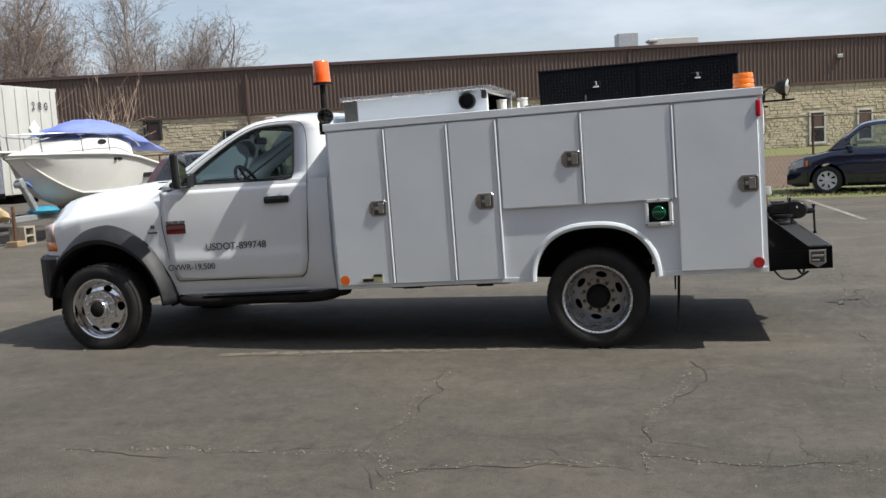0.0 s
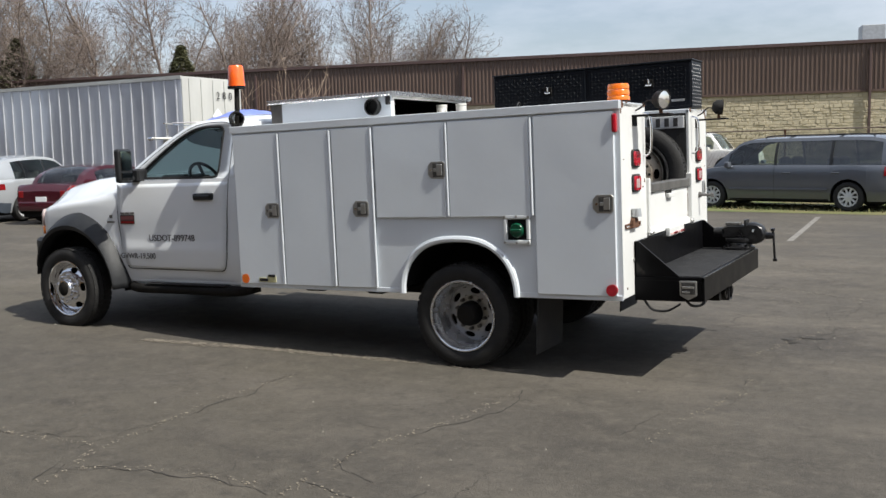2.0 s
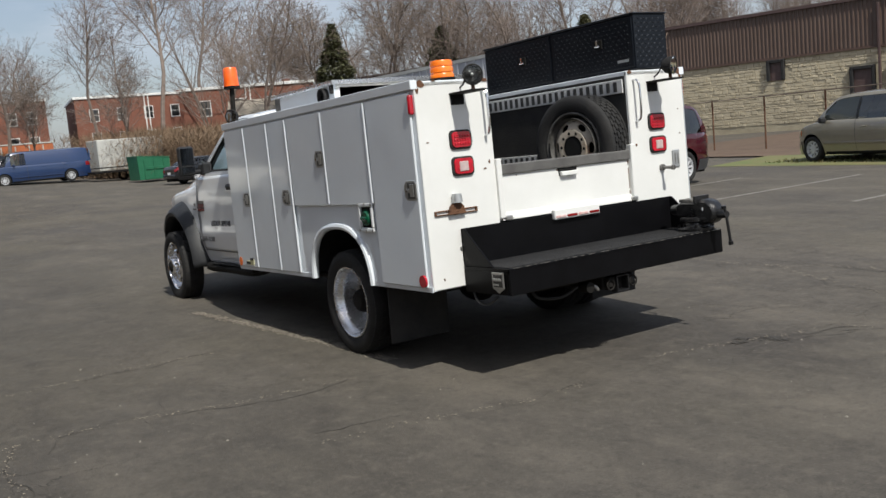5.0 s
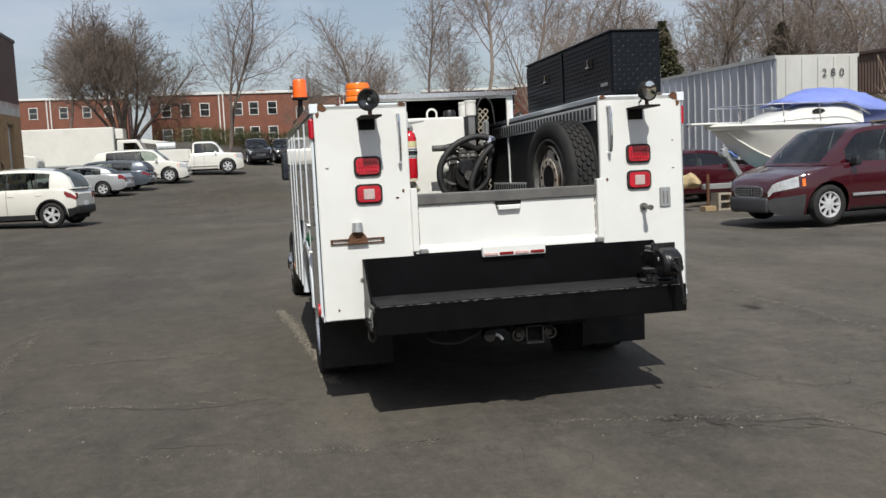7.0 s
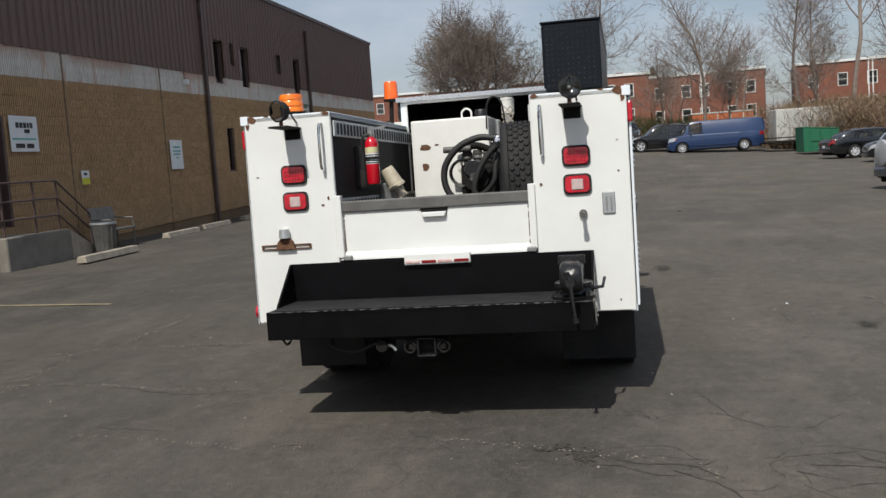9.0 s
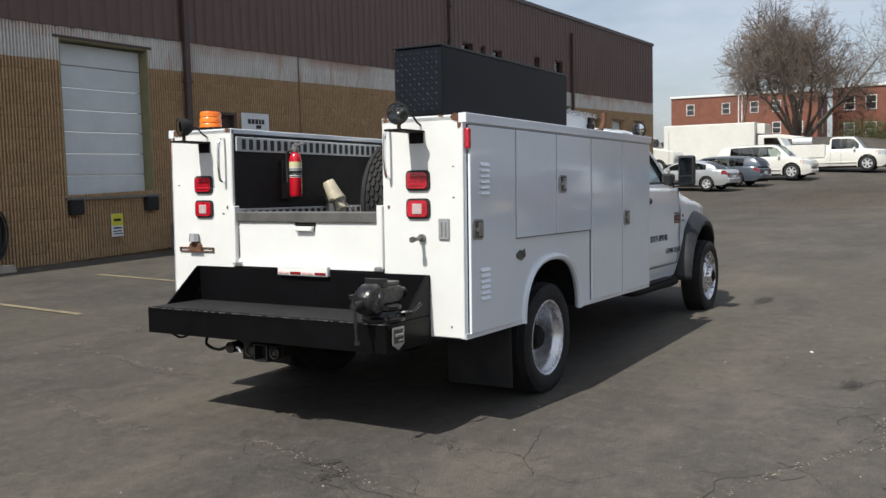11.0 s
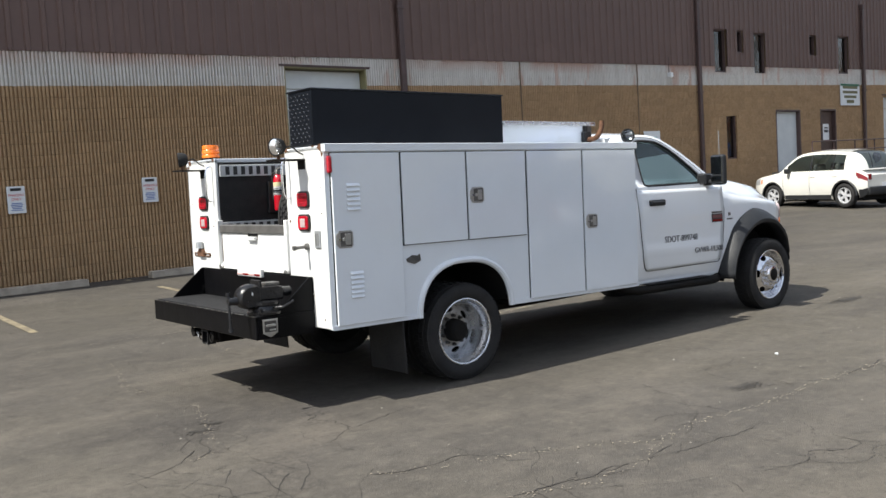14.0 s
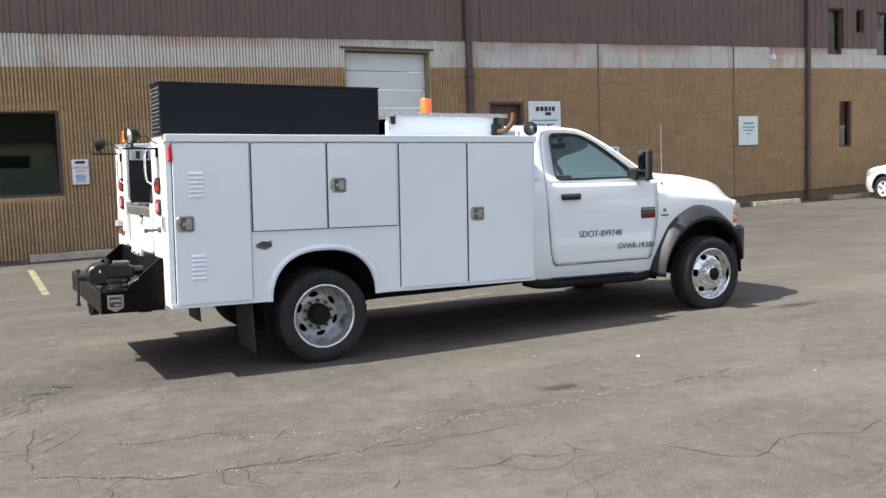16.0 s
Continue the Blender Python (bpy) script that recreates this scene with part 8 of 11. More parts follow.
part("intake_filter", cyl((-0.16, -0.19, 1.62), (-0.16, 0.02, 1.62), 0.024, seg=14), "cast_grey", pump)
part("manifold", tube(curve_pts([(-0.2, -0.08, 1.62), (-0.2, 0.06, 1.64), (-0.2, 0.18, 1.60), (-0.2, 0.24, 1.66)], 5), 0.028, 10), "frame_black", pump, smooth=True)
part("valve", boxes(((-0.20, 0.20, 1.60), (-0.10, 0.28, 1.70)), ((-0.18, 0.22, 1.70), (-0.12, 0.26, 1.82)), bevel=0.012), "latch_steel", pump)
part("support_leg", boxes(((-0.33, -0.05, 0.932), (-0.29, -0.01, 1.2)), ((-0.33, 0.15, 0.932), (-0.29, 0.19, 1.2)), ((-0.14, 0.15, 0.932), (-0.10, 0.19, 1.2)), bevel=0.004), "frame_black", pump)
hoses = ([(-0.02, 0.22, 1.68), (-0.02, 0.10, 1.69), (-0.02, -0.05, 1.63), (-0.02, -0.155, 1.50), (-0.02, -0.165, 1.36), (-0.02, -0.10, 1.25), (-0.01, 0.05, 1.20), (0.0, 0.22, 1.205)],
         [(0.02, 0.24, 1.62), (0.02, 0.16, 1.54), (0.02, 0.09, 1.42), (0.02, 0.06, 1.30), (0.02, 0.12, 1.24), (0.02, 0.24, 1.23)],
         [(-0.05, 0.26, 1.60), (-0.03, 0.22, 1.48), (-0.02, 0.20, 1.36), (-0.04, 0.10, 1.27), (-0.06, -0.08, 1.23)])
for h, r in zip(hoses, (0.025, 0.023, 0.020)):
    part("hose", tube(curve_pts(h, 7), r, 10), "hose", pump, smooth=True)
part("gauge_line", tube(curve_pts([(-0.1, 0.16, 1.75), (-0.1, 0.17, 1.93), (-0.1, 0.22, 1.99), (-0.1, 0.28, 1.94), (-0.1, 0.30, 1.78)], 6), 0.007, 6), "hose", pump)
part("floor_cable", tube(curve_pts([(0.2, -0.46, 1.20), (0.25, -0.40, 1.13), (0.30, -0.25, 1.11), (0.25, 0.0, 1.10), (0.1, 0.15, 1.16)], 6), 0.012, 6), "hose", pump)
part("slack_wire", tube(curve_pts([(0.1, -0.52, 1.34), (0.1, -0.40, 1.27), (0.08, -0.20, 1.22), (0.06, 0.0, 1.20)], 6), 0.006, 6), "hose", pump)

guard = in_bed(empty("mesh_guard"))
tagged(guard, "yellowed expanded-metal guard beside the pump", "guard")
ys, zs = 0.24, 1.15
for i in range(2):
    for j in range(15):
        y0, z0 = ys + i * 0.045, zs + 0.03 + j * 0.05
        bm = bmesh.new()
        c = [(y0, z0 + 0.025), (y0 + 0.0225, z0 + 0.05), (y0 + 0.045, z0 + 0.025), (y0 + 0.0225, z0)]
        for k in range(4):
            a, b = c[k], c[(k + 1) % 4]
            add_cyl(bm, (-0.40, a[0], a[1]), (-0.40, b[0], b[1]), 0.0045, seg=5)
        part("mesh_cell", bm, "old_concrete", guard)
part("guard_foot", box((-0.42, 0.22, 0.932), (-0.385, 0.33, 1.16), 0.004), "old_concrete", guard)

for x, y in ((-0.86, 0.24), (-0.67, 0.25)):
    c = in_bed(empty("filter_can"))
    tagged(c, "cream filter canister above the pump", "canister")
    part("can", lathe([(0.0, 0.0), (0.046, 0.0), (0.046, 0.105), (0.05, 0.108), (0.05, 0.125), (0.0, 0.13)], 20, "z", (x, y, 1.895)), "tank_white", c, smooth=True)
    part("bracket", box((x - 0.03, y - 0.03, 1.60), (x + 0.03, y + 0.03, 1.895), 0.005), "latch_steel", c)

spare = in_bed(empty("spare_wheel"))
tagged(spare, "spare truck wheel with a deep tread standing in the bed", "wheel")
CARCASS, BLOCKS = rib_tyre()
spare_tyre = part("tyre", CARCASS, "rubber", spare, smooth=True)
tagged(part("tread", BLOCKS, "rubber", spare_tyre), kind="stuff")
tagged(disc_wheel(spare, 0.84, 0.50, 1.352, -1, -0.01, False, spare_tyre, "rim_cream", "cast_grey", True), "black truck tyre with a zigzag tread on a rusty cream disc")
spare_tyre.rotation_euler = (0, 0.4, radians(6))
part("wheel_chock", box((0.62, 0.38, 0.932), (1.06, 0.60, 0.97), 0.01), "frame_black", spare)

ext = in_bed(empty("fire_extinguisher"))
tagged(ext, "red fire extinguisher strapped to the black inner wall", "fire extinguisher")
ex, ey = 0.70, -0.515
part("cylinder", lathe([(0.0, 1.40), (0.040, 1.40), (0.045, 1.415), (0.045, 1.665), (0.038, 1.695), (0.022, 1.715), (0.0, 1.72)], 24, "z", (ex, ey, 0)), "red_ext", ext, smooth=True)
part("paper_label", lathe([(0.0456, 1.61), (0.0456, 1.648)], 24, "z", (ex, ey, 0)), "sticker", ext, smooth=True)
part("paper_label", lathe([(0.0456, 1.535), (0.0456, 1.608)], 24, "z", (ex, ey, 0)), "sign_white", ext, smooth=True)
for z in (1.595, 1.557, 1.543):
    part("label_bar", lathe([(0.0462, z - 0.004), (0.0462, z + 0.004)], 24, "z", (ex, ey, 0)), "ink", ext, smooth=True)
part("strap", lathe([(0.046, 1.565), (0.049, 1.565), (0.049, 1.585), (0.046, 1.585)], 24, "z", (ex, ey, 0)), "ink", ext)
part("valve_head", box((ex - 0.025, ey - 0.02, 1.715), (ex + 0.025, ey + 0.02, 1.755), 0.006), "latch_steel", ext)
part("lever", prism([(ey - 0.02, 1.755), (ey + 0.10, 1.775), (ey + 0.10, 1.785), (ey - 0.02, 1.775)], ex - 0.012, ex + 0.012, "x"), "latch_steel", ext)
part("discharge_hose", tube(curve_pts([(ex + 0.01, ey + 0.02, 1.73), (ex + 0.03, ey - 0.045, 1.72), (ex + 0.02, ey - 0.062, 1.62), (ex + 0.02, ey - 0.060, 1.50)], 6), 0.010, 8), "hose", ext)
part("wall_bracket", box((ex - 0.06, -INN + 0.001, 1.38), (ex + 0.06, -INN + 0.03, 1.66), 0.004), "ink", ext)

bucket = in_bed(empty("dispenser"))
tagged(bucket, "cream plastic dispenser nozzle hanging in the bed", "dispenser")
v, f = lathe([(0.0, 0.17), (0.052, 0.17), (0.060, 0.15), (0.075, 0.0), (0.082, -0.005), (0.082, -0.03), (0.05, -0.035), (0.045, -0.10), (0.055, -0.13), (0.0, -0.14)], 20, "z")
ob = part("nozzle", (v, f), "cream_plastic", bucket, smooth=True)
ob.matrix_local = pose(0.30, -0.465, 1.39, 26, 8, 0) @ Matrix.Scale(0.78, 4)
part("arm", box((0.20, -0.60, 1.22), (0.26, -0.44, 1.40), 0.008), "latch_steel", bucket)
crate = in_bed(part("steel_box", box((-0.1, -0.60, 0.932), (0.35, -0.34, 1.09), 0.01), "latch_steel"))
tagged(crate, "small dull steel box on the bed floor", "box")

# ---------- parked vehicles round the lot ----------
car("compact_suv", at_car(-22.38, -0.02, 78), "car_white", "white compact suv parked nose to the block wall", "suv", 4.22, 1.81, 1.67, 2.66, 0.92, 0.345, 5, lower="black_trim")
car("sedan", at_car(-39.8, -0.98, 80), "car_silver", "silver sedan parked nose to the wall", "sedan", 4.53, 1.80, 1.42, 2.76, 0.78, 0.32, 5)
car("estate_car", at_car(-43.1, -0.38, 80), "car_slate", "slate blue estate car parked beside a silver sedan", "suv", 4.85, 1.85, 1.50, 2.85, 0.85, 0.34, 7)
car("large_suv", at_car(-47.6, 1.0, -95), "car_white", "white full-size suv with its nose to the lane", "suv", 5.1, 2.0, 1.88, 2.95, 0.95, 0.40, 6)
car("minivan", at_car(-0.85, 25.03, -14), "car_grey", "grey minivan parked by the grass strip", "minivan", 5.3, 1.93, 1.74, 3.28, 0.98, 0.335, 10, rack=True)
car("minivan", at_car(-7.75, 26.05, -14), "car_tan", "tan minivan parked by the grass strip", "minivan", 5.09, 1.99, 1.75, 3.03, 0.95, 0.335, 9, lower="car_tan")
car("minivan", at_car(5.45, 24.3, -14), "car_navy", "dark navy minivan parked by the grass strip", "minivan", 4.8, 1.99, 1.75, 2.88, 0.93, 0.335, 7)
car("minivan", at_car(-9.22, 17.97, 96.4, 0.06), "car_maroon", "maroon minivan with alloy wheels and grey lower bumper", "minivan", 5.09, 1.99, 1.75, 3.03, 0.95, 0.345, 9, lower="bumper_grey", rack=True)
car("sedan", at_car(-17.3, 18.35, -75), "car_red", "dark red sedan parked beside a boat trailer", "sedan", 4.78, 1.80, 1.43, 2.7, 1.0, 0.32, 6)
rav = car("compact_suv", at_car(-19.67, 17.91, -75), "car_silver", "silver compact suv with a covered spare wheel on its tail", "suv", 4.3, 1.76, 1.70, 2.55, 0.85, 0.335, 5, lower="car_slate")
part("spare_cover", lathe([(0.0, 0.20), (0.20, 0.20), (0.31, 0.17), (0.335, 0.13), (0.335, 0.0)], 28, "x", (2.16, 0, 0.95)), "car_silver", rav, smooth=True)
part("spare_rim", lathe([(0.34, 0.0), (0.355, 0.06), (0.345, 0.12)], 28, "x", (2.16, 0, 0.95)), "rubber", rav, smooth=True)
car("minivan", at_car(-38.7, 22.4, 92), "car_black", "black minivan with bright window trim", "minivan", 5.1, 1.95, 1.72, 3.08, 0.95, 0.335, 8)
car("sedan", at_car(-44.6, 21.6, -80), "car_black", "black sedan seen from behind beside a green dumpster", "sedan", 4.9, 1.85, 1.45, 2.8, 0.9, 0.33, 6)
car("cargo_van", at_car(-57.4, 15.0, 92), "van_blue", "blue cargo van with a long windowless side", "van", 6.0, 2.0, 2.08, 3.9, 0.85, 0.36, 8, category="van")
car("utility_vehicle", at_car(-58.8, 11.6, 100), "car_black", "black off-road vehicle beside a blue van", "suv", 4.2, 1.8, 1.8, 2.5, 0.6, 0.40, 5)
car("utility_vehicle", at_car(-62.2, 7.4, 188), "car_black", "dark off-road vehicle facing the lot", "suv", 4.2, 1.8, 1.8, 2.5, 0.6, 0.38, 5)
car("utility_vehicle", at_car(-64.2, 9.4, 184), "car_black", "dark off-road vehicle facing the lot", "suv", 4.2, 1.8, 1.75, 2.5, 0.6, 0.38, 5)
car("pickup", at_car(-7.4, 41.2, 172, 0.15), "car_white", "white pickup with a bed cover parked behind the fence", "pickup", 5.8, 2.0, 1.9, 3.57, 1.0, 0.40, 6, category="pickup")
wt_ = car("service_pickup", at_car(-53.4, 3.4, -91), "car_white", "white service pickup with a crane and tool body", "service", 6.2, 2.1, 1.95, 4.1, 0.95, 0.42, 6, category="pickup")
for y in (-1.08, 0.72):
    part("tool_box", box((0.10, y, 0.8), (3.05, y + 0.36, 1.55), 0.02), "car_white", wt_)
part("crane_boom", prism([(0.9, 1.75), (2.9, 2.05), (2.95, 2.30), (1.0, 2.0)], -0.12, 0.12, bevel=0.02), "car_white", wt_)
part("compressor", cyl((0.9, 0.35, 1.75), (2.0, 0.35, 1.75), 0.28, seg=16), "galv", wt_)


def box_truck():
    t = empty("box_truck", pose(-57.2, -3.4, 0.85, 0, 0, -91), label="white box truck with a long cargo body", category="truck")
    part("cargo_body", box((-1.98, -1.2, 1.05), (4.0, 1.2, 3.45), 0.04), "car_white", t)
    for s in (-1, 1):
        part("lower_rail", box((-1.98, s * 1.21 - 0.012, 1.03), (4.0, s * 1.21 + 0.012, 1.15), 0.006), "galv", t)
        part("corner_post", box((-2.0, s * 1.2 - 0.03, 1.05), (-1.93, s * 1.2 + 0.03, 3.46), 0.01), "galv", t)
    part("cab", prism([(-4.1, 0.6), (-2.1, 0.6), (-2.1, 2.62), (-3.35, 2.62), (-3.85, 1.75), (-4.1, 1.6)], -1.05, 1.05, bevel=0.06), "car_white", t)
    for s in (-1, 1):
        part("cab_window", prism([(-3.65, 1.75), (-2.5, 1.75), (-2.5, 2.42), (-3.3, 2.42)], min(s * 1.05, s * 1.07), max(s * 1.05, s * 1.07)), "glass_dark", t)
        for x in (-2.9, 2.9):
            tread_tyre(0.46, 0.28, 0.28, t, (x, s * 0.95, 0.46), "wheel")
    part("cooling_unit", box((-2.5, -0.85, 2.70), (-2.0, 0.85, 3.35), 0.05), "car_white", t)
    part("under_frame", box((-1.6, -0.5, 0.6), (3.9, 0.5, 1.05)), "frame_black", t)


box_truck()


def tractor_truck():
    t = empty("road_truck", pose(-51.4, -5.95, ground_z(-51, -6) - 0.02, 0, 0, -90), label="white bonneted road truck behind the building's corner", category="truck")
    part("body", prism([(-0.95, 0.60), (-1.0, 1.20), (-0.88, 1.48), (0.30, 1.68), (0.72, 2.30), (0.95, 2.42), (2.2, 2.42), (2.2, 0.60)], -1.05, 1.05, bevel=0.07), "car_white", t)
    part("front_bumper", box((-1.18, -1.12, 0.42), (-0.92, 1.12, 0.68), 0.04, seg=2), "galv", t)
    part("grille", box((-1.02, -0.6, 0.78), (-0.97, 0.6, 1.22), 0.02), "galv", t)
    part("cargo_box", box((2.35, -1.2, 0.95), (8.0, 1.2, 3.1), 0.03), "car_white", t)
    for s in (-1, 1):
        part("side_window", prism([(0.58, 1.72), (1.6, 1.72), (1.6, 2.25), (0.86, 2.25)], min(s * 1.05, s * 1.07), max(s * 1.05, s * 1.07)), "glass_dark", t)
        part("mirror", box((0.45, s * 1.25 - 0.06, 1.65), (0.52, s * 1.25 + 0.06, 2.1), 0.02), "ink", t)
        part("headlamp", box((-1.0, s * 0.85 - 0.12, 0.95), (-0.88, s * 0.85 + 0.12, 1.12), 0.03), "head_lens", t)
        for x in (0.0, 5.6):
            w = tread_tyre(0.50, 0.28, 0.30, t, (x, s * 0.98, 0.50), "wheel")
            part("rim", lathe([(0.30, 0.08 * s), (0.26, 0.10 * s), (0.16, 0.04 * s), (0.0, 0.06 * s)], 24), "rim_silver", w, smooth=True)
    part("windscreen", prism([(0.34, 1.74), (0.69, 2.26), (0.67, 2.28), (0.30, 1.74)], -0.9, 0.9), "glass_dark", t)
    part("frame_rail", box((-0.9, -0.45, 0.5), (8.0, 0.45, 0.95)), "frame_black", t)


tractor_truck()


def dumpster():
    t = empty("dumpster", pose(-51.3, 20.2, ground_z(-51, 20), 0, 0, 95), label="green steel dumpster with closed lids", category="dumpster")
    part("bin", prism([(-0.95, 0.15), (0.95, 0.15), (1.0, 1.35), (-1.0, 1.55)], -0.85, 0.85, bevel=0.02), "dumpster_green", t)
    part("lid", box((-1.02, -0.87, 1.46), (1.02, 0.87, 1.52), 0.02, rot=Euler((0, radians(5), 0)).to_matrix()), "dumpster_green", t)
    for x in (-0.6, 0.0, 0.6):
        for y in (-0.90, 0.85):
            part("rib", box((x - 0.04, y, 0.2), (x + 0.04, y + 0.05, 1.35)), "dumpster_green", t)
    for y in (-0.9, 0.85):
        part("fork_pocket", box((-0.6, y, 0.75), (0.6, y + 0.05, 0.92), 0.01), "dumpster_green", t)


dumpster()


def cargo_trailer():
    t = empty("cargo_trailer", pose(-60.2, 21.3, ground_z(-60, 21), 0, 0, 96), label="white enclosed cargo trailer on two wheels", category="trailer")
    part("shell", box((-2.3, -1.05, 0.55), (2.3, 1.05, 2.65), 0.05), "trailer_white", t)
    for s in (-1, 1):
        tread_tyre(0.34, 0.2, 0.2, t, (0.3, s * 1.1, 0.34), "wheel")
        part("fender", box((-0.2, min(s * 1.05, s * 1.25), 0.68), (0.8, max(s * 1.05, s * 1.25), 0.74), 0.02), "frame_black", t)
    part("tongue", boxes(((-3.4, -0.05, 0.45), (-2.3, 0.05, 0.55))), "frame_black", t)
    f = empty("flatbed_trailer", pose(-56.6, 20.2, ground_z(-57, 20), 0, 0, 96), label="low dark open flatbed trailer", category="trailer")
    part("deck", box((-2.4, -1.0, 0.55), (2.4, 1.0, 0.68), 0.02), "frame_black", f)
    for s in (-1, 1):
        tread_tyre(0.34, 0.2, 0.2, f, (0.2, s * 1.1, 0.34), "wheel")
        part("rail", box((-2.4, s * 0.98 - 0.03, 0.85), (2.4, s * 0.98 + 0.03, 0.92)), "frame_black", f)
    c = empty("container", pose(-80, 17.6, 1.4, 0, 0, 94), label="orange steel container behind the vans", category="container")
    part("shell", box((-2.6, -1.2, 0), (2.6, 1.2, 2.5), 0.03), "orange_box", c)
    part("roof_edge", box((-2.7, -1.25, 2.5), (2.7, 1.25, 2.62), 0.02), "trailer_white", c)
    for x in (-1.6, -0.5, 0.6, 1.7):
        part("stake", boxes(((x, -1.26, 0.2), (x + 0.1, -1.2, 2.4)), ((x, 1.2, 0.2), (x + 0.1, 1.26, 2.4))), "trailer_white", c)


cargo_trailer()


# ---------- semi trailer and boat on the north side ----------
def semi_trailer():
    t = empty("semi_trailer", pose(-16.45, 21.85, 0, 0, 0, 0), label="old pale aluminium box trailer with ribbed sides", category="trailer")
    L, w, z0, z1 = 12.3, 1.22, 0.98, 3.80
    part("box", box((-L, -w, z0), (0, w, z1), 0.02), "trailer_side", t)
    part("end_panel", box((0.002, -w, z0), (0.03, w, z1), 0.01), "trailer_white", t)
    n = 27
    for s in (-1, 1):
        for i in range(n):
            x = -0.2 - i * (L - 0.4) / n
            part("side_post", box((x - 0.03, s * w - (0.03 if s < 0 else 0), z0 + 0.05), (x + 0.03, s * w + (0 if s < 0 else 0.03), z1 - 0.06), 0.01), "trailer_post", t)
        part("top_rail", box((-L, min(s * w, s * (w + 0.04)), z1 - 0.08), (0.03, max(s * w, s * (w + 0.04)), z1 + 0.02)), "trailer_white", t)
        part("bottom_rail", box((-L, min(s * w, s * (w + 0.04)), z0 - 0.08), (0.03, max(s * w, s * (w + 0.04)), z0 + 0.06)), "frame_black", t)
    for i in range(5):
        y = -w + 0.25 + i * 0.48
        part("end_post", box((0.03, y, z0 + 0.05), (0.06, y + 0.05, z1 - 0.06), 0.01), "trailer_white", t)
    for k, digit in enumerate("280"):
        lettering("digit", digit, 0.30, facing(0.066, 0.19 + 0.26 * k, 3.30, "+x"), "ink", t)
    part("placard", box((0.062, -0.02, 2.55), (0.072, 0.30, 2.87), 0.002, rot=Euler((radians(45), 0, 0)).to_matrix()), "sign_white", t)
    part("landing_gear", boxes(((-2.6, -0.8, 0.05), (-2.45, -0.65, z0)), ((-2.6, 0.65, 0.05), (-2.45, 0.8, z0)), ((-2.65, -0.9, 0.0), (-2.4, -0.55, 0.06)), ((-2.65, 0.55, 0.0), (-2.4, 0.9, 0.06))), "frame_black", t)
    part("underframe", box((-L + 0.2, -0.5, z0 - 0.25), (-0.3, 0.5, z0 - 0.06)), "frame_black", t)
    for s in (-1, 1):
        for x in (-L + 1.2, -L + 2.5):
            tread_tyre(0.50, 0.5, 0.29, t, (x, s * 0.9, 0.50), "wheel")


semi_trailer()


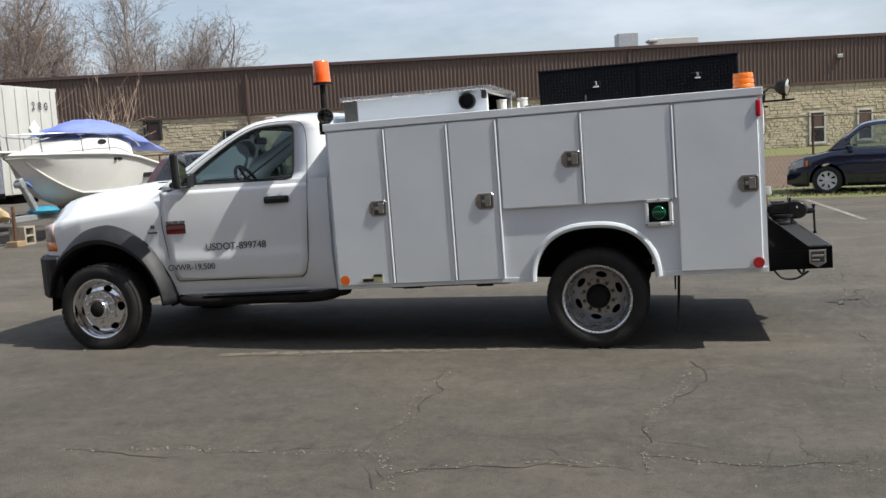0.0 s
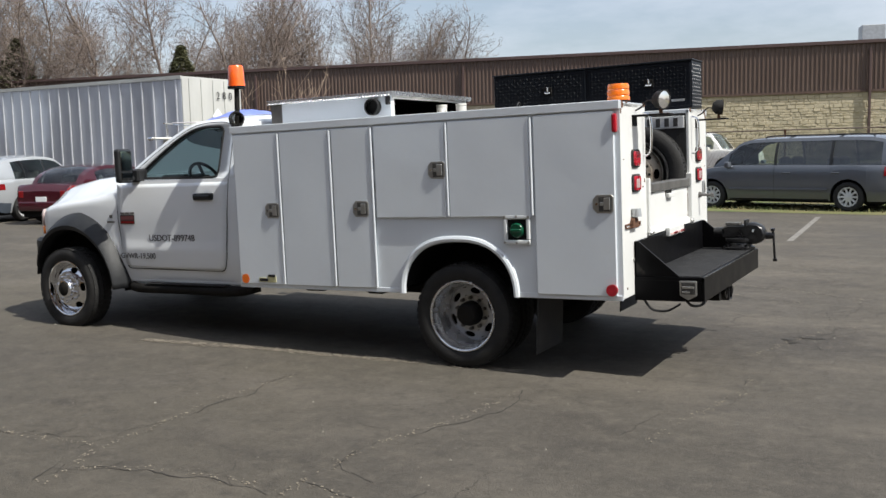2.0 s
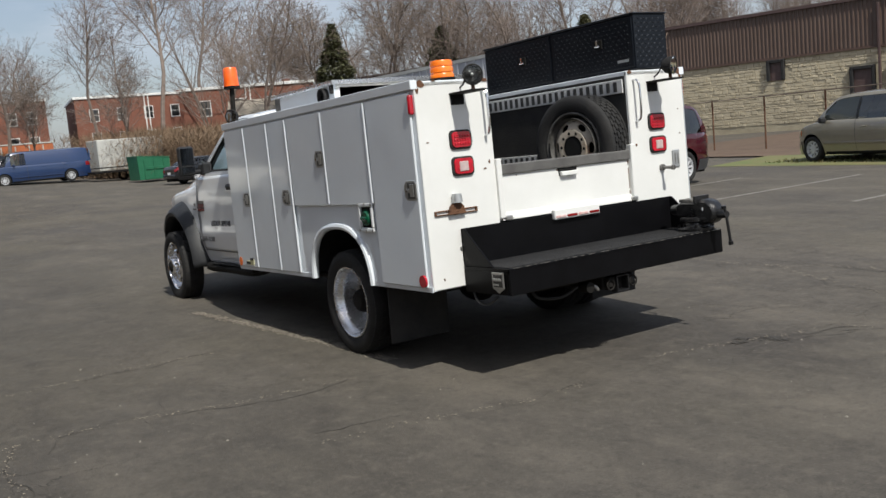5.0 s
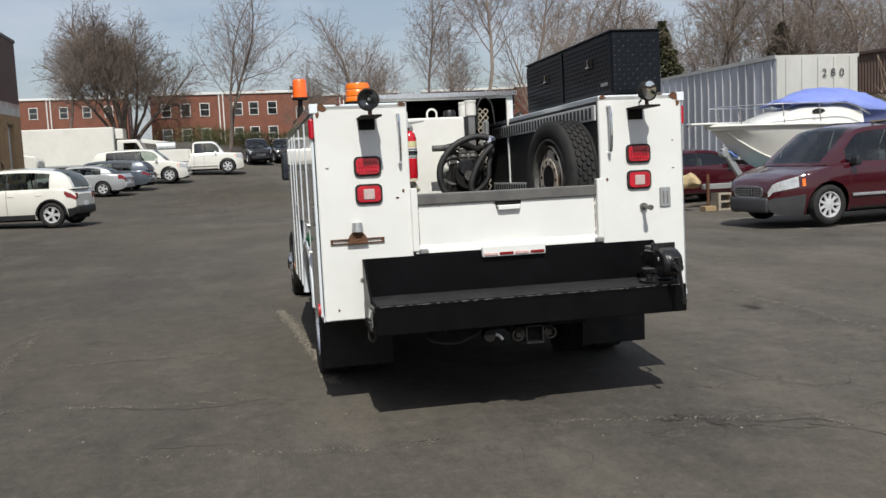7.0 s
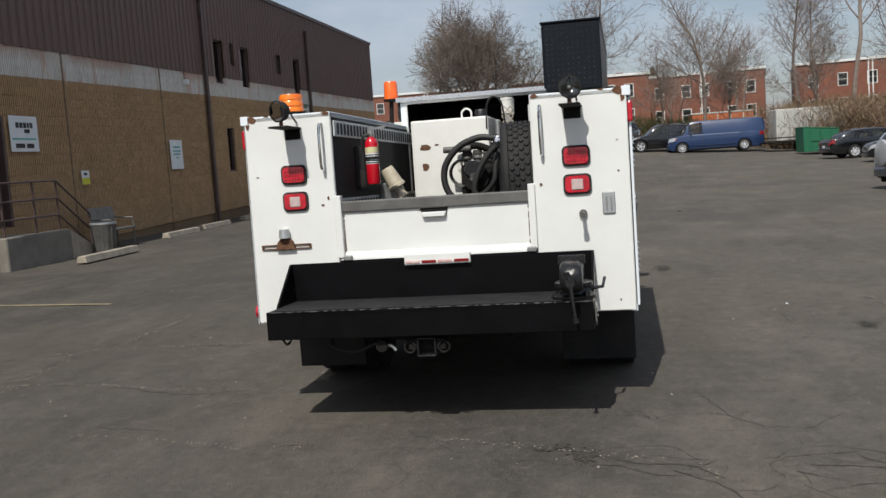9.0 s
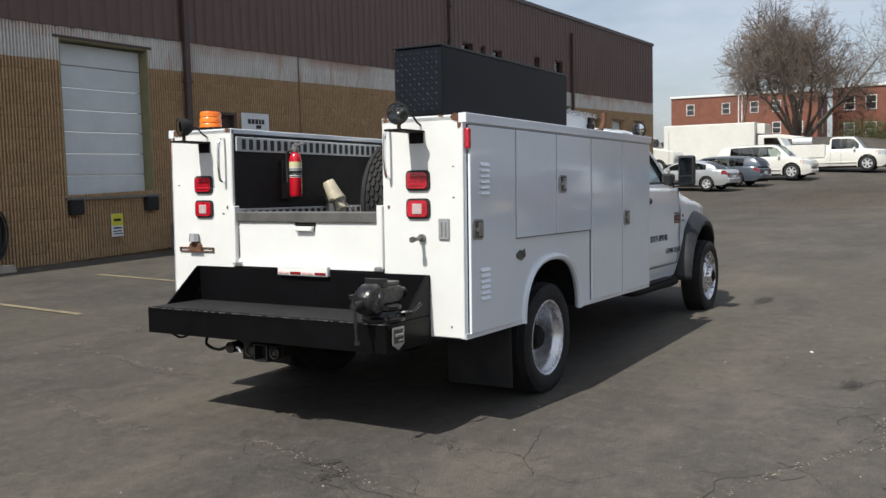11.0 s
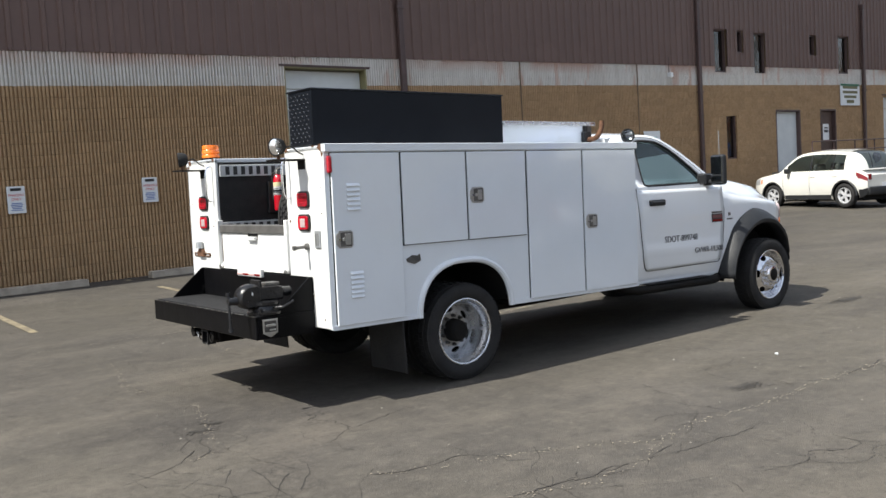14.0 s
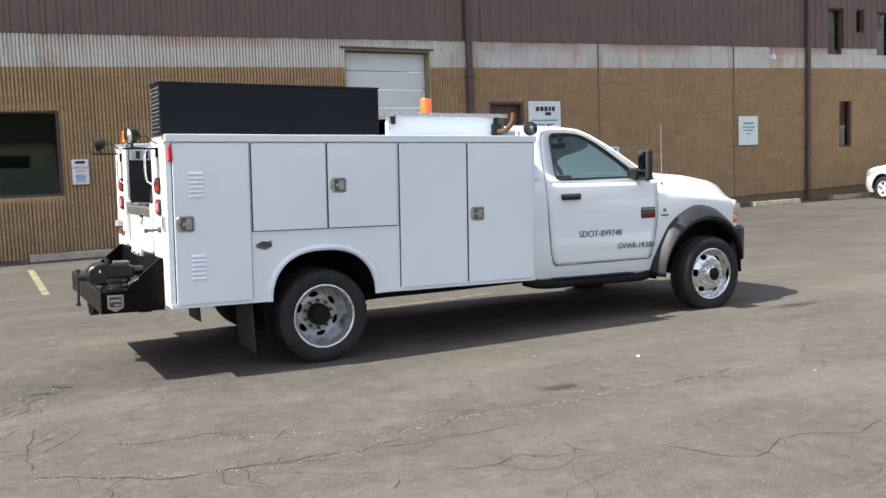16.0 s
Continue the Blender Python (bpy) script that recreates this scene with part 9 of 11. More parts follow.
def boat():
    t = empty("boat", pose(-13.52, 17.04, 0, 0, 0, 90), label="white cabin motorboat under a blue tarp on its trailer", category="boat")
    # local x from bow (0) to stern
    L = 6.6
    SHEER = [(0, 1.97), (0.8, 1.96), (2.0, 1.93), (2.6, 1.89), (3.2, 1.80), (3.8, 1.67), (4.4, 1.55), (5.0, 1.47), (6.6, 1.44)]

    def hull_sec(x):
        f = x / L
        half = 1.27 * (1 - (1 - min(1, f / 0.50)) ** 2.3) + 0.02
        keel = 0.74 + 1.20 * max(0, 1 - f / 0.26) ** 1.45
        chine = keel + 0.32 * (1 - 0.3 * max(0, 1 - f / 0.5))
        sheer = lerp_list(SHEER, x)
        chine = min(chine, sheer - 0.05)
        foot = 0.45 + 0.40 * min(1.0, f / 0.40)
        flare = 0.74 + 0.19 * min(1.0, f / 0.40)
        return [(-half, sheer), (-half * 0.97, sheer - 0.12), (-half * flare, (sheer + chine) / 2), (-half * foot, chine), (0, keel), (half * foot, chine), (half * flare, (sheer + chine) / 2), (half * 0.97, sheer - 0.12), (half, sheer)]

    xs = [0.0, 0.05, 0.12, 0.2, 0.3, 0.42, 0.56, 0.72, 0.9, 1.1, 1.35, 1.6, 1.9, 2.2, 2.6, 2.9, 3.2, 3.6, 4.0, 4.4, 5.0, 5.8, 6.2, L]
    for k0, k1, name in ((0, 3, "hull_side"), (3, 5, "hull_bottom"), (5, 8, "hull_side")):
        part(name, section_loft([(x, hull_sec(x)[k0:k1 + 1]) for x in xs], close=False), "gelcoat", t, smooth=True)
    part("transom", section_loft([(L - 0.02, hull_sec(L)), (L, hull_sec(L))]), "gelcoat", t)
    for s in (-1, 1):
        part("spray_rail", tube([(x, s * (abs(hull_sec(x)[3][0]) + 0.012), hull_sec(x)[3][1]) for x in xs[5:]], 0.022, 6), "gelcoat", t, smooth=True)
    for s in (-1, 1):
        part("rub_rail", tube([(x, s * (abs(hull_sec(x)[0][0]) + 0.01), hull_sec(x)[0][1] - 0.04) for x in xs], 0.035, 6), "gelcoat", t)
    deck = [(x, [(-abs(hull_sec(x)[0][0]), hull_sec(x)[0][1]), (0, hull_sec(x)[0][1] + 0.06), (abs(hull_sec(x)[0][0]), hull_sec(x)[0][1])]) for x in xs]
    part("deck", section_loft(deck, close=False), "gelcoat", t)

    def cab_sec(x, h, w):
        z = hull_sec(x)[0][1]
        return [(-w, z), (-w * 0.92, z + h * 0.7), (-w * 0.7, z + h), (0, z + h * 1.08), (w * 0.7, z + h), (w * 0.92, z + h * 0.7), (w, z)]

    part("cabin", section_loft([(1.0, cab_sec(1.0, 0.03, 0.45)), (1.4, cab_sec(1.4, 0.16, 0.66)), (2.0, cab_sec(2.0, 0.34, 0.86)), (2.7, cab_sec(2.7, 0.48, 0.95)), (3.4, cab_sec(3.4, 0.55, 0.98))]), "gelcoat", t, smooth=True)
    for s in (-1, 1):
        part("cabin_window", lathe([(0.0, 0.0), (0.10, 0.0), (0.10, 0.02), (0.0, 0.02)], 14, "y", (0, 0, 0)), "ink", t).matrix_local = pose(2.32, s * 0.86, 2.17, 0, 0, 0) @ Matrix.Diagonal((1.6, 1, 0.6, 1))
        rail = [(0.1, s * 0.12, 2.35), (0.6, s * 0.5, 2.36), (1.2, s * 0.88, 2.36), (2.0, s * 1.10, 2.34), (2.9, s * 1.16, 2.30), (3.4, s * 1.16, 2.05)]
        part("bow_rail", tube(curve_pts(rail, 4), 0.016, 6), "chrome", t)
        for x, y in ((0.6, 0.5), (1.4, 0.95), (2.2, 1.11)):
            part("stanchion", cyl((x, s * y, hull_sec(x)[0][1]), (x - 0.05, s * y, 2.36), 0.013, seg=6), "chrome", t)
    part("pulpit", box((-0.45, -0.14, 1.97), (0.25, 0.14, 2.02), 0.015), "gelcoat", t)
    part("anchor_roller", cyl((-0.45, -0.06, 1.99), (-0.45, 0.06, 1.99), 0.04, seg=12), "chrome", t)
    # tarp over the wheelhouse, sagging between its supports
    tv, tf = [], []
    nx, ny = 16, 12
    rng = random.Random(4)
    for i in range(nx + 1):
        x = 1.75 + 3.15 * i / nx
        f = i / nx
        for j in range(ny + 1):
            s = 2 * j / ny - 1
            ridge = 2.72 - 0.32 * (max(0, 0.30 - f) / 0.30) ** 1.5 - 0.75 * (max(0, f - 0.50) / 0.50) ** 1.5
            edge = min(ridge - 0.02, 2.34 - 0.50 * max(0.0, (f - 0.35) / 0.65) + 0.03 * math.sin(i * 1.3 + j * 0.5))
            z = edge + (ridge - edge) * (1 - abs(s) ** 2.2) + rng.uniform(-0.02, 0.02)
            tv.append((x + 0.05 * math.sin(j), s * (0.66 + 0.46 * min(1, f * 1.5)), z))
    for i in range(nx):
        for j in range(ny):
            a = i * (ny + 1) + j
            tf.append((a, a + 1, a + ny + 2, a + ny + 1))
    part("tarp", (tv, tf), "tarp_blue", t, "faded blue tarp", smooth=True, solid=0.02)
    # registration and name as bars, both sides
    for s, way in ((-1, "-y"), (1, "+y")):
        g = facing(2.5, s * 1.172, 1.76, way)
        bars([(-0.24, -0.14, 0, 0.06), (-0.10, 0.10, 0, 0.06), (0.14, 0.24, 0, 0.06)], g, "ink", t, "registration_bar", 0.03)
        g = facing(3.75, s * 1.185, 1.34, way)
        bars([(-0.34, -0.24, 0, 0.11), (-0.21, -0.11, 0, 0.11), (-0.08, 0.02, 0, 0.11), (0.05, 0.15, 0, 0.11), (0.18, 0.34, 0, 0.11)], g, "ink", t, "name_bar", 0.05)
    # trailer under it
    b = empty("boat_trailer", pose(-13.52, 17.04, 0, 0, 0, 90), label="galvanised boat trailer propped on concrete blocks", category="trailer")
    part("tongue", box((-0.12, -0.06, 0.50), (1.2, 0.06, 0.62), 0.01), "galv", b)
    for s in (-1, 1):
        part("side_rail", box((1.0, s * 0.75 - 0.05, 0.50), (6.2, s * 0.75 + 0.05, 0.62), 0.01), "galv", b)
        tread_tyre(0.33, 0.2, 0.19, b, (4.6, s * 1.08, 0.33), "wheel")
        part("bunk", box((2.4, s * 0.5 - 0.05, 0.62), (6.2, s * 0.5 + 0.05, 0.80)), "wood", b)
    part("cross_beam", boxes(((1.15, -0.75, 0.50), (1.25, 0.75, 0.60)), ((4.5, -1.0, 0.40), (4.65, 1.0, 0.50))), "galv", b)
    part("winch_post", prism([(-0.55, 0.6), (-0.40, 0.6), (-0.95, 1.45), (-1.08, 1.40)], -0.06, 0.06, bevel=0.01), "galv", b).matrix_local = pose(1.42, 0, 0)
    part("winch", cyl((0.42, -0.10, 1.30), (0.42, 0.10, 1.30), 0.08, seg=16), "galv", b)
    part("strap", tube(curve_pts([(0.45, 0.1, 1.30), (0.62, 0.16, 1.36), (0.75, 0.05, 1.28), (0.66, -0.12, 1.22), (0.55, -0.05, 1.34), (0.70, 0.12, 1.24)], 5), 0.03, 6), "blue_ink", b)
    part("jack", cyl((-0.06, -0.14, 0.12), (-0.06, -0.14, 0.85), 0.035, seg=10), "rust", b)
    # propping blocks and odds and ends
    bl = part("cinder_block", boxes(((-0.62, 0.12, 0.0), (-0.56, 0.50, 0.40)), ((-0.32, 0.12, 0.0), (-0.26, 0.50, 0.40)), ((-0.56, 0.12, 0.0), (-0.32, 0.50, 0.04)), ((-0.56, 0.12, 0.18), (-0.32, 0.50, 0.22)), ((-0.56, 0.12, 0.36), (-0.32, 0.50, 0.40))), "old_concrete")
    bl.matrix_world = pose(-13.52, 17.04, 0, 0, 0, 90) @ pose(0.80, -0.30, 0)
    tagged(bl, "pale hollow concrete block standing on end", "concrete block")
    b2 = part("wood_block", boxes(((-0.2, -0.28, 0.0), (0.08, 0.0, 0.12)), bevel=0.01), "wood")
    b2.matrix_world = pose(-13.52, 17.04, 0, 0, 0, 90)
    tagged(b2, "rough timber block under a trailer jack", "timber")
    cv = part("folded_cover", lathe([(0.0, 0.0), (0.30, 0.02), (0.34, 0.08), (0.25, 0.16), (0.0, 0.19)], 16, "z"), "cover_blue", smooth=True)
    cv.matrix_world = pose(-13.5, 18.15, 0.61)
    tagged(cv, "crumpled blue-green tarp heaped on the trailer", "tarp")
    v, f = lathe([(0.0, 0.0), (0.20, 0.01), (0.34, 0.06), (0.40, 0.15), (0.36, 0.25), (0.24, 0.33), (0.10, 0.36), (0.0, 0.365)], 22, "z")
    v = [(x * (1 + 0.16 * math.sin(3 * math.atan2(y, x) + z * 9) + 0.07 * math.sin(7 * math.atan2(y, x) - z * 21)), y * (1 + 0.12 * math.cos(4 * math.atan2(y, x) + z * 7)), max(0.0, z + 0.035 * math.sin(x * 13 + y * 9))) for x, y, z in v]
    tn = part("tan_bundle", (v, f), "canvas", smooth=True)
    tn.matrix_world = pose(-13.60, 16.60, 0.53, 0, 0, 20) @ Matrix.Diagonal((0.80, 0.62, 0.95, 1))
    tagged(tn, "pale tan canvas bundle on the trailer tongue", "bundle")


boat()


# ---------- stone and metal building on the north side ----------
N_ROT = math.degrees(math.atan(0.246))
north = empty("wall_north", pose(0, 59.7, 0.45, 0, 0, N_ROT), label="long rough tan stone building with brown ribbed metal above", category="building", kind="structure")
NX0, NX1, NZS, NZR = -75.0, 60.0, 3.85, 6.55
n_wins = [(5.88, 0.88, -0.25, 2.28), (9.68, 1.00, 0.20, 2.17), (12.65, 0.95, 0.25, 2.18)]
n_docks = [(-31.4, 1.10, 2.60, 3.84), (-26.4, 1.40, 0.35, 2.92), (-23.68, 2.76, 0.35, 2.90)]
part("lower_wall", box((NX0, 0.0, -0.6), (NX1, 14, NZS)), "stone_joint", north)


def stone_wall():
    """Rough stones of uneven length in uneven courses, proud of the joints."""
    rng = random.Random(7)
    vs, fs = [], []
    z = 0.0
    while z < NZS - 0.1:
        h = rng.choice((0.14, 0.18, 0.24))
        h = min(h, NZS - z)
        x = -45.0
        while x < 24.0:
            l = rng.uniform(0.18, 0.55)
            xm = x + l / 2
            if not any(c - w / 2 - 0.2 < xm < c + w / 2 + 0.2 and a - 0.10 < z + h / 2 < b + 0.10 for c, w, a, b in n_wins + n_docks):
                d = rng.uniform(0.012, 0.050)
                k = len(vs)
                e = 0.025
                for xx, zz, yy in ((x + 0.01, z + 0.01, 0), (x + l - 0.01, z + 0.01, 0), (x + l - 0.01, z + h - 0.01, 0), (x + 0.01, z + h - 0.01, 0), (x + e, z + e, -d), (x + l - e, z + e, -d * rng.uniform(0.6, 1.2)), (x + l - e, z + h - e, -d * rng.uniform(0.6, 1.2)), (x + e, z + h - e, -d)):
                    vs.append((xx, yy, zz))
                fs += [(k + 4, k + 5, k + 6, k + 7), (k, k + 1, k + 5, k + 4), (k + 1, k + 2, k + 6, k + 5), (k + 2, k + 3, k + 7, k + 6), (k + 3, k, k + 4, k + 7)]
            x += l
        z += h
    return vs, fs


tagged(part("stones", stone_wall(), "stone", north), kind="stuff")
part("band", box((NX0, -0.14, NZS), (NX1, 0.0, NZS + 0.14)), "door_brown", north)
vs, fs = [], []
n = int((NX1 - NX0) / 0.24)
for i in range(n + 1):
    x = NX0 + i * 0.24
    for dx, y in ((0.0, -0.06), (0.12, -0.06), (0.145, -0.11), (0.215, -0.11)):
        for z in (NZS + 0.14, NZR):
            vs.append((x + dx, y, z))
for i in range(len(vs) // 2 - 1):
    fs.append((2 * i, 2 * i + 2, 2 * i + 3, 2 * i + 1))
part("siding", (vs, fs), "siding_far", north)
part("coping", box((NX0, -0.25, NZR), (NX1, 14, NZR + 0.18)), "pipe_brown", north)
part("upper_wall", box((NX0, -0.05, NZS + 0.1), (NX1, 14, NZR)), "siding_far", north)
for c, w, a, b in n_wins:
    wn = part("window", boxes(((c - w / 2 - 0.02, -0.10, a), (c - w / 2 + 0.09, 0.02, b)), ((c + w / 2 - 0.09, -0.10, a), (c + w / 2 + 0.02, 0.02, b)), ((c - w / 2 + 0.09, -0.10, b - 0.09), (c + w / 2 - 0.09, 0.02, b)), ((c - w / 2 + 0.09, -0.10, a), (c + w / 2 - 0.09, 0.02, a + 0.09)), ((c - w / 2 + 0.09, -0.09, (a + b) / 2 - 0.03), (c + w / 2 - 0.09, 0.0, (a + b) / 2 + 0.03)), bevel=0.01), "trailer_white", north)
    part("pane", box((c - w / 2 + 0.09, -0.06, a + 0.09), (c + w / 2 - 0.09, -0.045, (a + b) / 2 - 0.03)), "glass_dark", wn)
    part("blind", box((c - w / 2 + 0.09, -0.055, (a + b) / 2 + 0.03), (c + w / 2 - 0.09, -0.040, b - 0.09)), "door_brown", wn)
    # near-black plate before the wall: an unlit room put into the colour
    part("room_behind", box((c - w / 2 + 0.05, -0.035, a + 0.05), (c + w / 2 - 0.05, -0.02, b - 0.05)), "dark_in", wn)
    part("sill", box((c - w / 2 - 0.08, -0.16, a - 0.10), (c + w / 2 + 0.08, 0.0, a), 0.01), "old_concrete", wn)
for c, w, a, b in n_docks:
    dk = part("dock_door", box((c - w / 2 + 0.16, -0.06, a), (c + w / 2 - 0.16, -0.02, b - 0.16), 0.01), "pipe_brown", north)
    part("dock_seal", boxes(((c - w / 2, -0.22, a), (c - w / 2 + 0.2, 0.0, b)), ((c + w / 2 - 0.2, -0.22, a), (c + w / 2, 0.0, b)), ((c - w / 2 + 0.2, -0.22, b - 0.2), (c + w / 2 - 0.2, 0.0, b)), bevel=0.03), "rubber", dk)
part("meter_box", box((-21.15, -0.42, 1.65), (-20.20, -0.08, 2.17), 0.02), "rubber", north)
for x in (-39.7, -25.5, -2.0, 27.0):
    part("downpipe", box((x, -0.30, 0.0), (x + 0.14, -0.14, NZR - 0.3), 0.02), "pipe_brown", north)
part("wall_lamp", box((10.85, -0.35, 5.35), (11.2, -0.1, 5.58), 0.03), "latch_steel", north)
part("roof_unit", box((-1.9, 3.0, NZR), (-0.6, 4.3, NZR + 1.35), 0.03), "galv", north)
part("roof_unit", boxes(((0.6, 4.0, NZR + 0.2), (3.6, 5.6, NZR + 1.0)), ((0.3, 3.9, NZR + 0.8), (0.9, 5.0, NZR + 0.95)), bevel=0.03), "trailer_white", north)

# grass strip, kerb and fence in front of it
gs = part("grass_bank", ([(-12.5, 24.9, 0.006), (30, 18.6, 0.006), (31, 23, 0.05), (-13, 28.2, 0.05)], [(0, 1, 2, 3)]), "grass")
db = part("dirt_bank", ([(-13, 28.2, 0.045), (31, 23, 0.045), (40, 63, 0.2), (-14, 49, 0.2), (-24, 49, 0.2), (-24, 31, 0.02)], [(0, 1, 2, 3, 4, 5)]), "dirt")
tagged(db, "bare brown mulch and dirt behind the fence", "ground", kind="structure")
g2 = part("grass_bank", ([(-14, 48, 0.21), (40, 62, 0.21), (40, 69.2, 0.46), (-14, 56.0, 0.46)], [(0, 1, 2, 3)]), "grass")
tagged(g2, "mown grass along the stone wall", "grass", kind="structure")
tagged(gs, "patchy spring grass strip behind parked cars", "grass", kind="structure")


def blades(poly_fn, n, seed, hmax, material="grass"):
    rng = random.Random(seed)
    vs, fs = [], []
    for _ in range(n):
        x, y, z = poly_fn(rng)
        a = rng.uniform(0, math.pi * 2)
        h = rng.uniform(0.4, 1.0) * hmax
        w = 0.02
        k = len(vs)
        vs += [(x - w * math.cos(a), y - w * math.sin(a), z), (x + w * math.cos(a), y + w * math.sin(a), z), (x + rng.uniform(-0.05, 0.05), y + rng.uniform(-0.05, 0.05), z + h)]
        fs.append((k, k + 1, k + 2))
    return vs, fs


def strip_pt(rng):
    u, v = rng.random(), rng.random() ** 1.3
    x = -11 + 40 * u
    y = 25.45 - 6.5 * u + v * 4.0
    return x, y, 0.005


tagged(part("grass_blades", blades(strip_pt, 9000, 3, 0.10), "grass"), "tufts of green and straw-coloured grass", "grass", kind="stuff")
fence = empty("chain_link_fence", label="rusty chain-link fence with a top rail", category="fence")
FP = [(-22 + 2.9 * i, 33.6 - 0.246 * 2.6 * i) for i in range(18)]
for x, y in FP:
    part("post", cyl((x, y, 0), (x, y, 1.95), 0.032, seg=8), "rust", fence)
part("top_rail", tube([(x, y, 1.93) for x, y in FP], 0.022, 6), "chain", fence)
vs, fs = [], []
for i in range(len(FP) - 1):
    (xa, ya), (xb, yb) = FP[i], FP[i + 1]
    nw = 26
    for s in (1, -1):
        for k in range(-10, nw):
            # a wire from the bottom to the top, leaning one way
            u0, u1 = k / nw, (k + 10) / nw
            z0, z1 = 0.05, 1.9
            if u0 < 0:
                z0, u0 = z0 + (z1 - z0) * (-k / 10), 0.0
            if u1 > 1:
                z1, u1 = z0 + (z1 - z0) * ((1 - u0) / max(1e-6, (k + 10) / nw - u0)), 1.0
            if s < 0:
                u0, u1 = 1 - u0, 1 - u1
            p, q = (xa + (xb - xa) * u0, ya + (yb - ya) * u0, z0), (xa + (xb - xa) * u1, ya + (yb - ya) * u1, z1)
            kk = len(vs)
            vs += [(p[0] - 0.002, p[1], p[2]), (p[0] + 0.002, p[1], p[2]), (q[0] + 0.002, q[1], q[2]), (q[0] - 0.002, q[1], q[2])]
            fs.append((kk, kk + 1, kk + 2, kk + 3))
tagged(part("wire_mesh", (vs, fs), "chain", fence), kind="stuff")
kb = part("kerb", box((-7.2, 27.5, 0), (-1.5, 27.75, 0.16), 0.02, rot=Euler((0, 0, radians(-8))).to_matrix()), "old_concrete")
tagged(kb, "pale concrete kerb stone in the grass", "kerb", kind="structure")


# ---------- brick flats to the west ----------
def flats(m, width, depth, h, cols, label, stairs=False):
    t = empty("apartment_building", m, label=label, category="building")
    part("wall", box((0, -width / 2, -2.0), (depth, width / 2, h)), "red_brick", t)
    part("parapet", box((-0.15, -width / 2 - 0.15, h), (depth + 0.15, width / 2 + 0.15, h + 0.28), 0.03), "trim_white", t)
    part("base_band", box((-0.04, -width / 2 - 0.04, -1.0), (0.0, width / 2 + 0.04, 0.45)), "trim_white", t)
    for y in cols:
        for z in (1.3, 4.0):
            w = part("window", box((depth, y - 0.52, z), (depth + 0.06, y + 0.52, z + 1.45), 0.01), "trim_white", t)
            part("pane", boxes(((depth + 0.05, y - 0.44, z + 0.08), (depth + 0.07, y + 0.44, z + 0.70)), ((depth + 0.05, y - 0.44, z + 0.76), (depth + 0.07, y + 0.44, z + 1.38))), "glass_dark", w)
    for y in (-width * 0.02,):
        part("downpipe", boxes(((depth, y - 0.12, 0), (depth + 0.12, y, h)), ((depth, y + 0.3, 0), (depth + 0.12, y + 0.42, h))), "trim_white", t)
    for k, z in enumerate((1.4, 3.2, 4.6)):
        for y in (width / 2,):
            part("stair_window", box((depth * 0.5 + k * 1.1, y, z), (depth * 0.5 + k * 1.1 + 0.5, y + 0.05, z + 1.2)), "trim_white", t)
    part("chimney", box((depth * 0.4, width * 0.3, h), (depth * 0.4 + 0.8, width * 0.3 + 0.8, h + 1.0), 0.03), "red_brick", t)
    return t


flats(pose(-112, 3.6, 2.9, 0, 0, 4), 15.0, 14.0, 6.3, (-5.9, -3.9, 3.3, 5.3, -1.9, 1.6), "two-storey red brick flats with white windows")
flats(pose(-131, -17.5, 4.2, 0, 0, 4), 18.0, 14.0, 6.3, (-6.5, -2.0, 1.5, 4.2, 6.8), "long red brick flats with white windows and flat roof")
flats(pose(-118, 20.2, 2.6, 0, 0, -8), 13.0, 14.0, 6.5, (-2.0, 0.0, 3.0, 5.0, -5.0), "red brick flats beyond parked vans")
flats(pose(-118, 38.0, 2.6, 0, 0, -8), 16.0, 14.0, 6.6, (-6, -3, 0, 3, 6), "red brick flats behind bare trees")
flats(pose(-88, 41.5, 1.2, 0, 0, -20), 12.0, 12.0, 6.4, (-4, -1, 2, 4.5), "red brick flats on the rise behind brush")
flats(pose(-98, 60, 1.2, 0, 0, -30), 16.0, 12.0, 6.2, (-6, -3, 0, 3, 6), "brick houses behind bare woods")
hs = empty("house", pose(-70, 36.5, 1.3, 0, 0, -25), label="low pale house with a shallow roof on the rise", category="house")
part("wall", box((-3, -3.2, 0), (3, 3.2, 3.4)), "red_brick", hs)
part("roof", prism([(-3.4, 3.4), (3.4, 3.4), (0, 4.8)], -3.5, 3.5), "old_concrete", hs)
for y in (-1.8, 0.2, 1.8):
    w = part("window", box((3.0, y - 0.45, 1.8), (3.06, y + 0.45, 2.9)), "trim_white", hs)
    part("pane", box((3.05, y - 0.36, 1.88), (3.075, y + 0.36, 2.82)), "glass_dark", hs and w)
sh = empty("garden_shed", pose(-58, 32.0, 0.9, 0, 0, -30), label="small yellow garden shed among brush", category="shed")
part("wall", prism([(-1.2, 0), (1.2, 0), (1.2, 1.7), (0, 2.3), (-1.2, 1.7)], -1.0, 1.0, "x"), "sticker", sh)
part("roof", prism([(-1.4, 1.62), (0, 2.34), (1.4, 1.62), (1.4, 1.72), (0, 2.45), (-1.4, 1.72)], -1.1, 1.1, "x"), "trailer_white", sh)


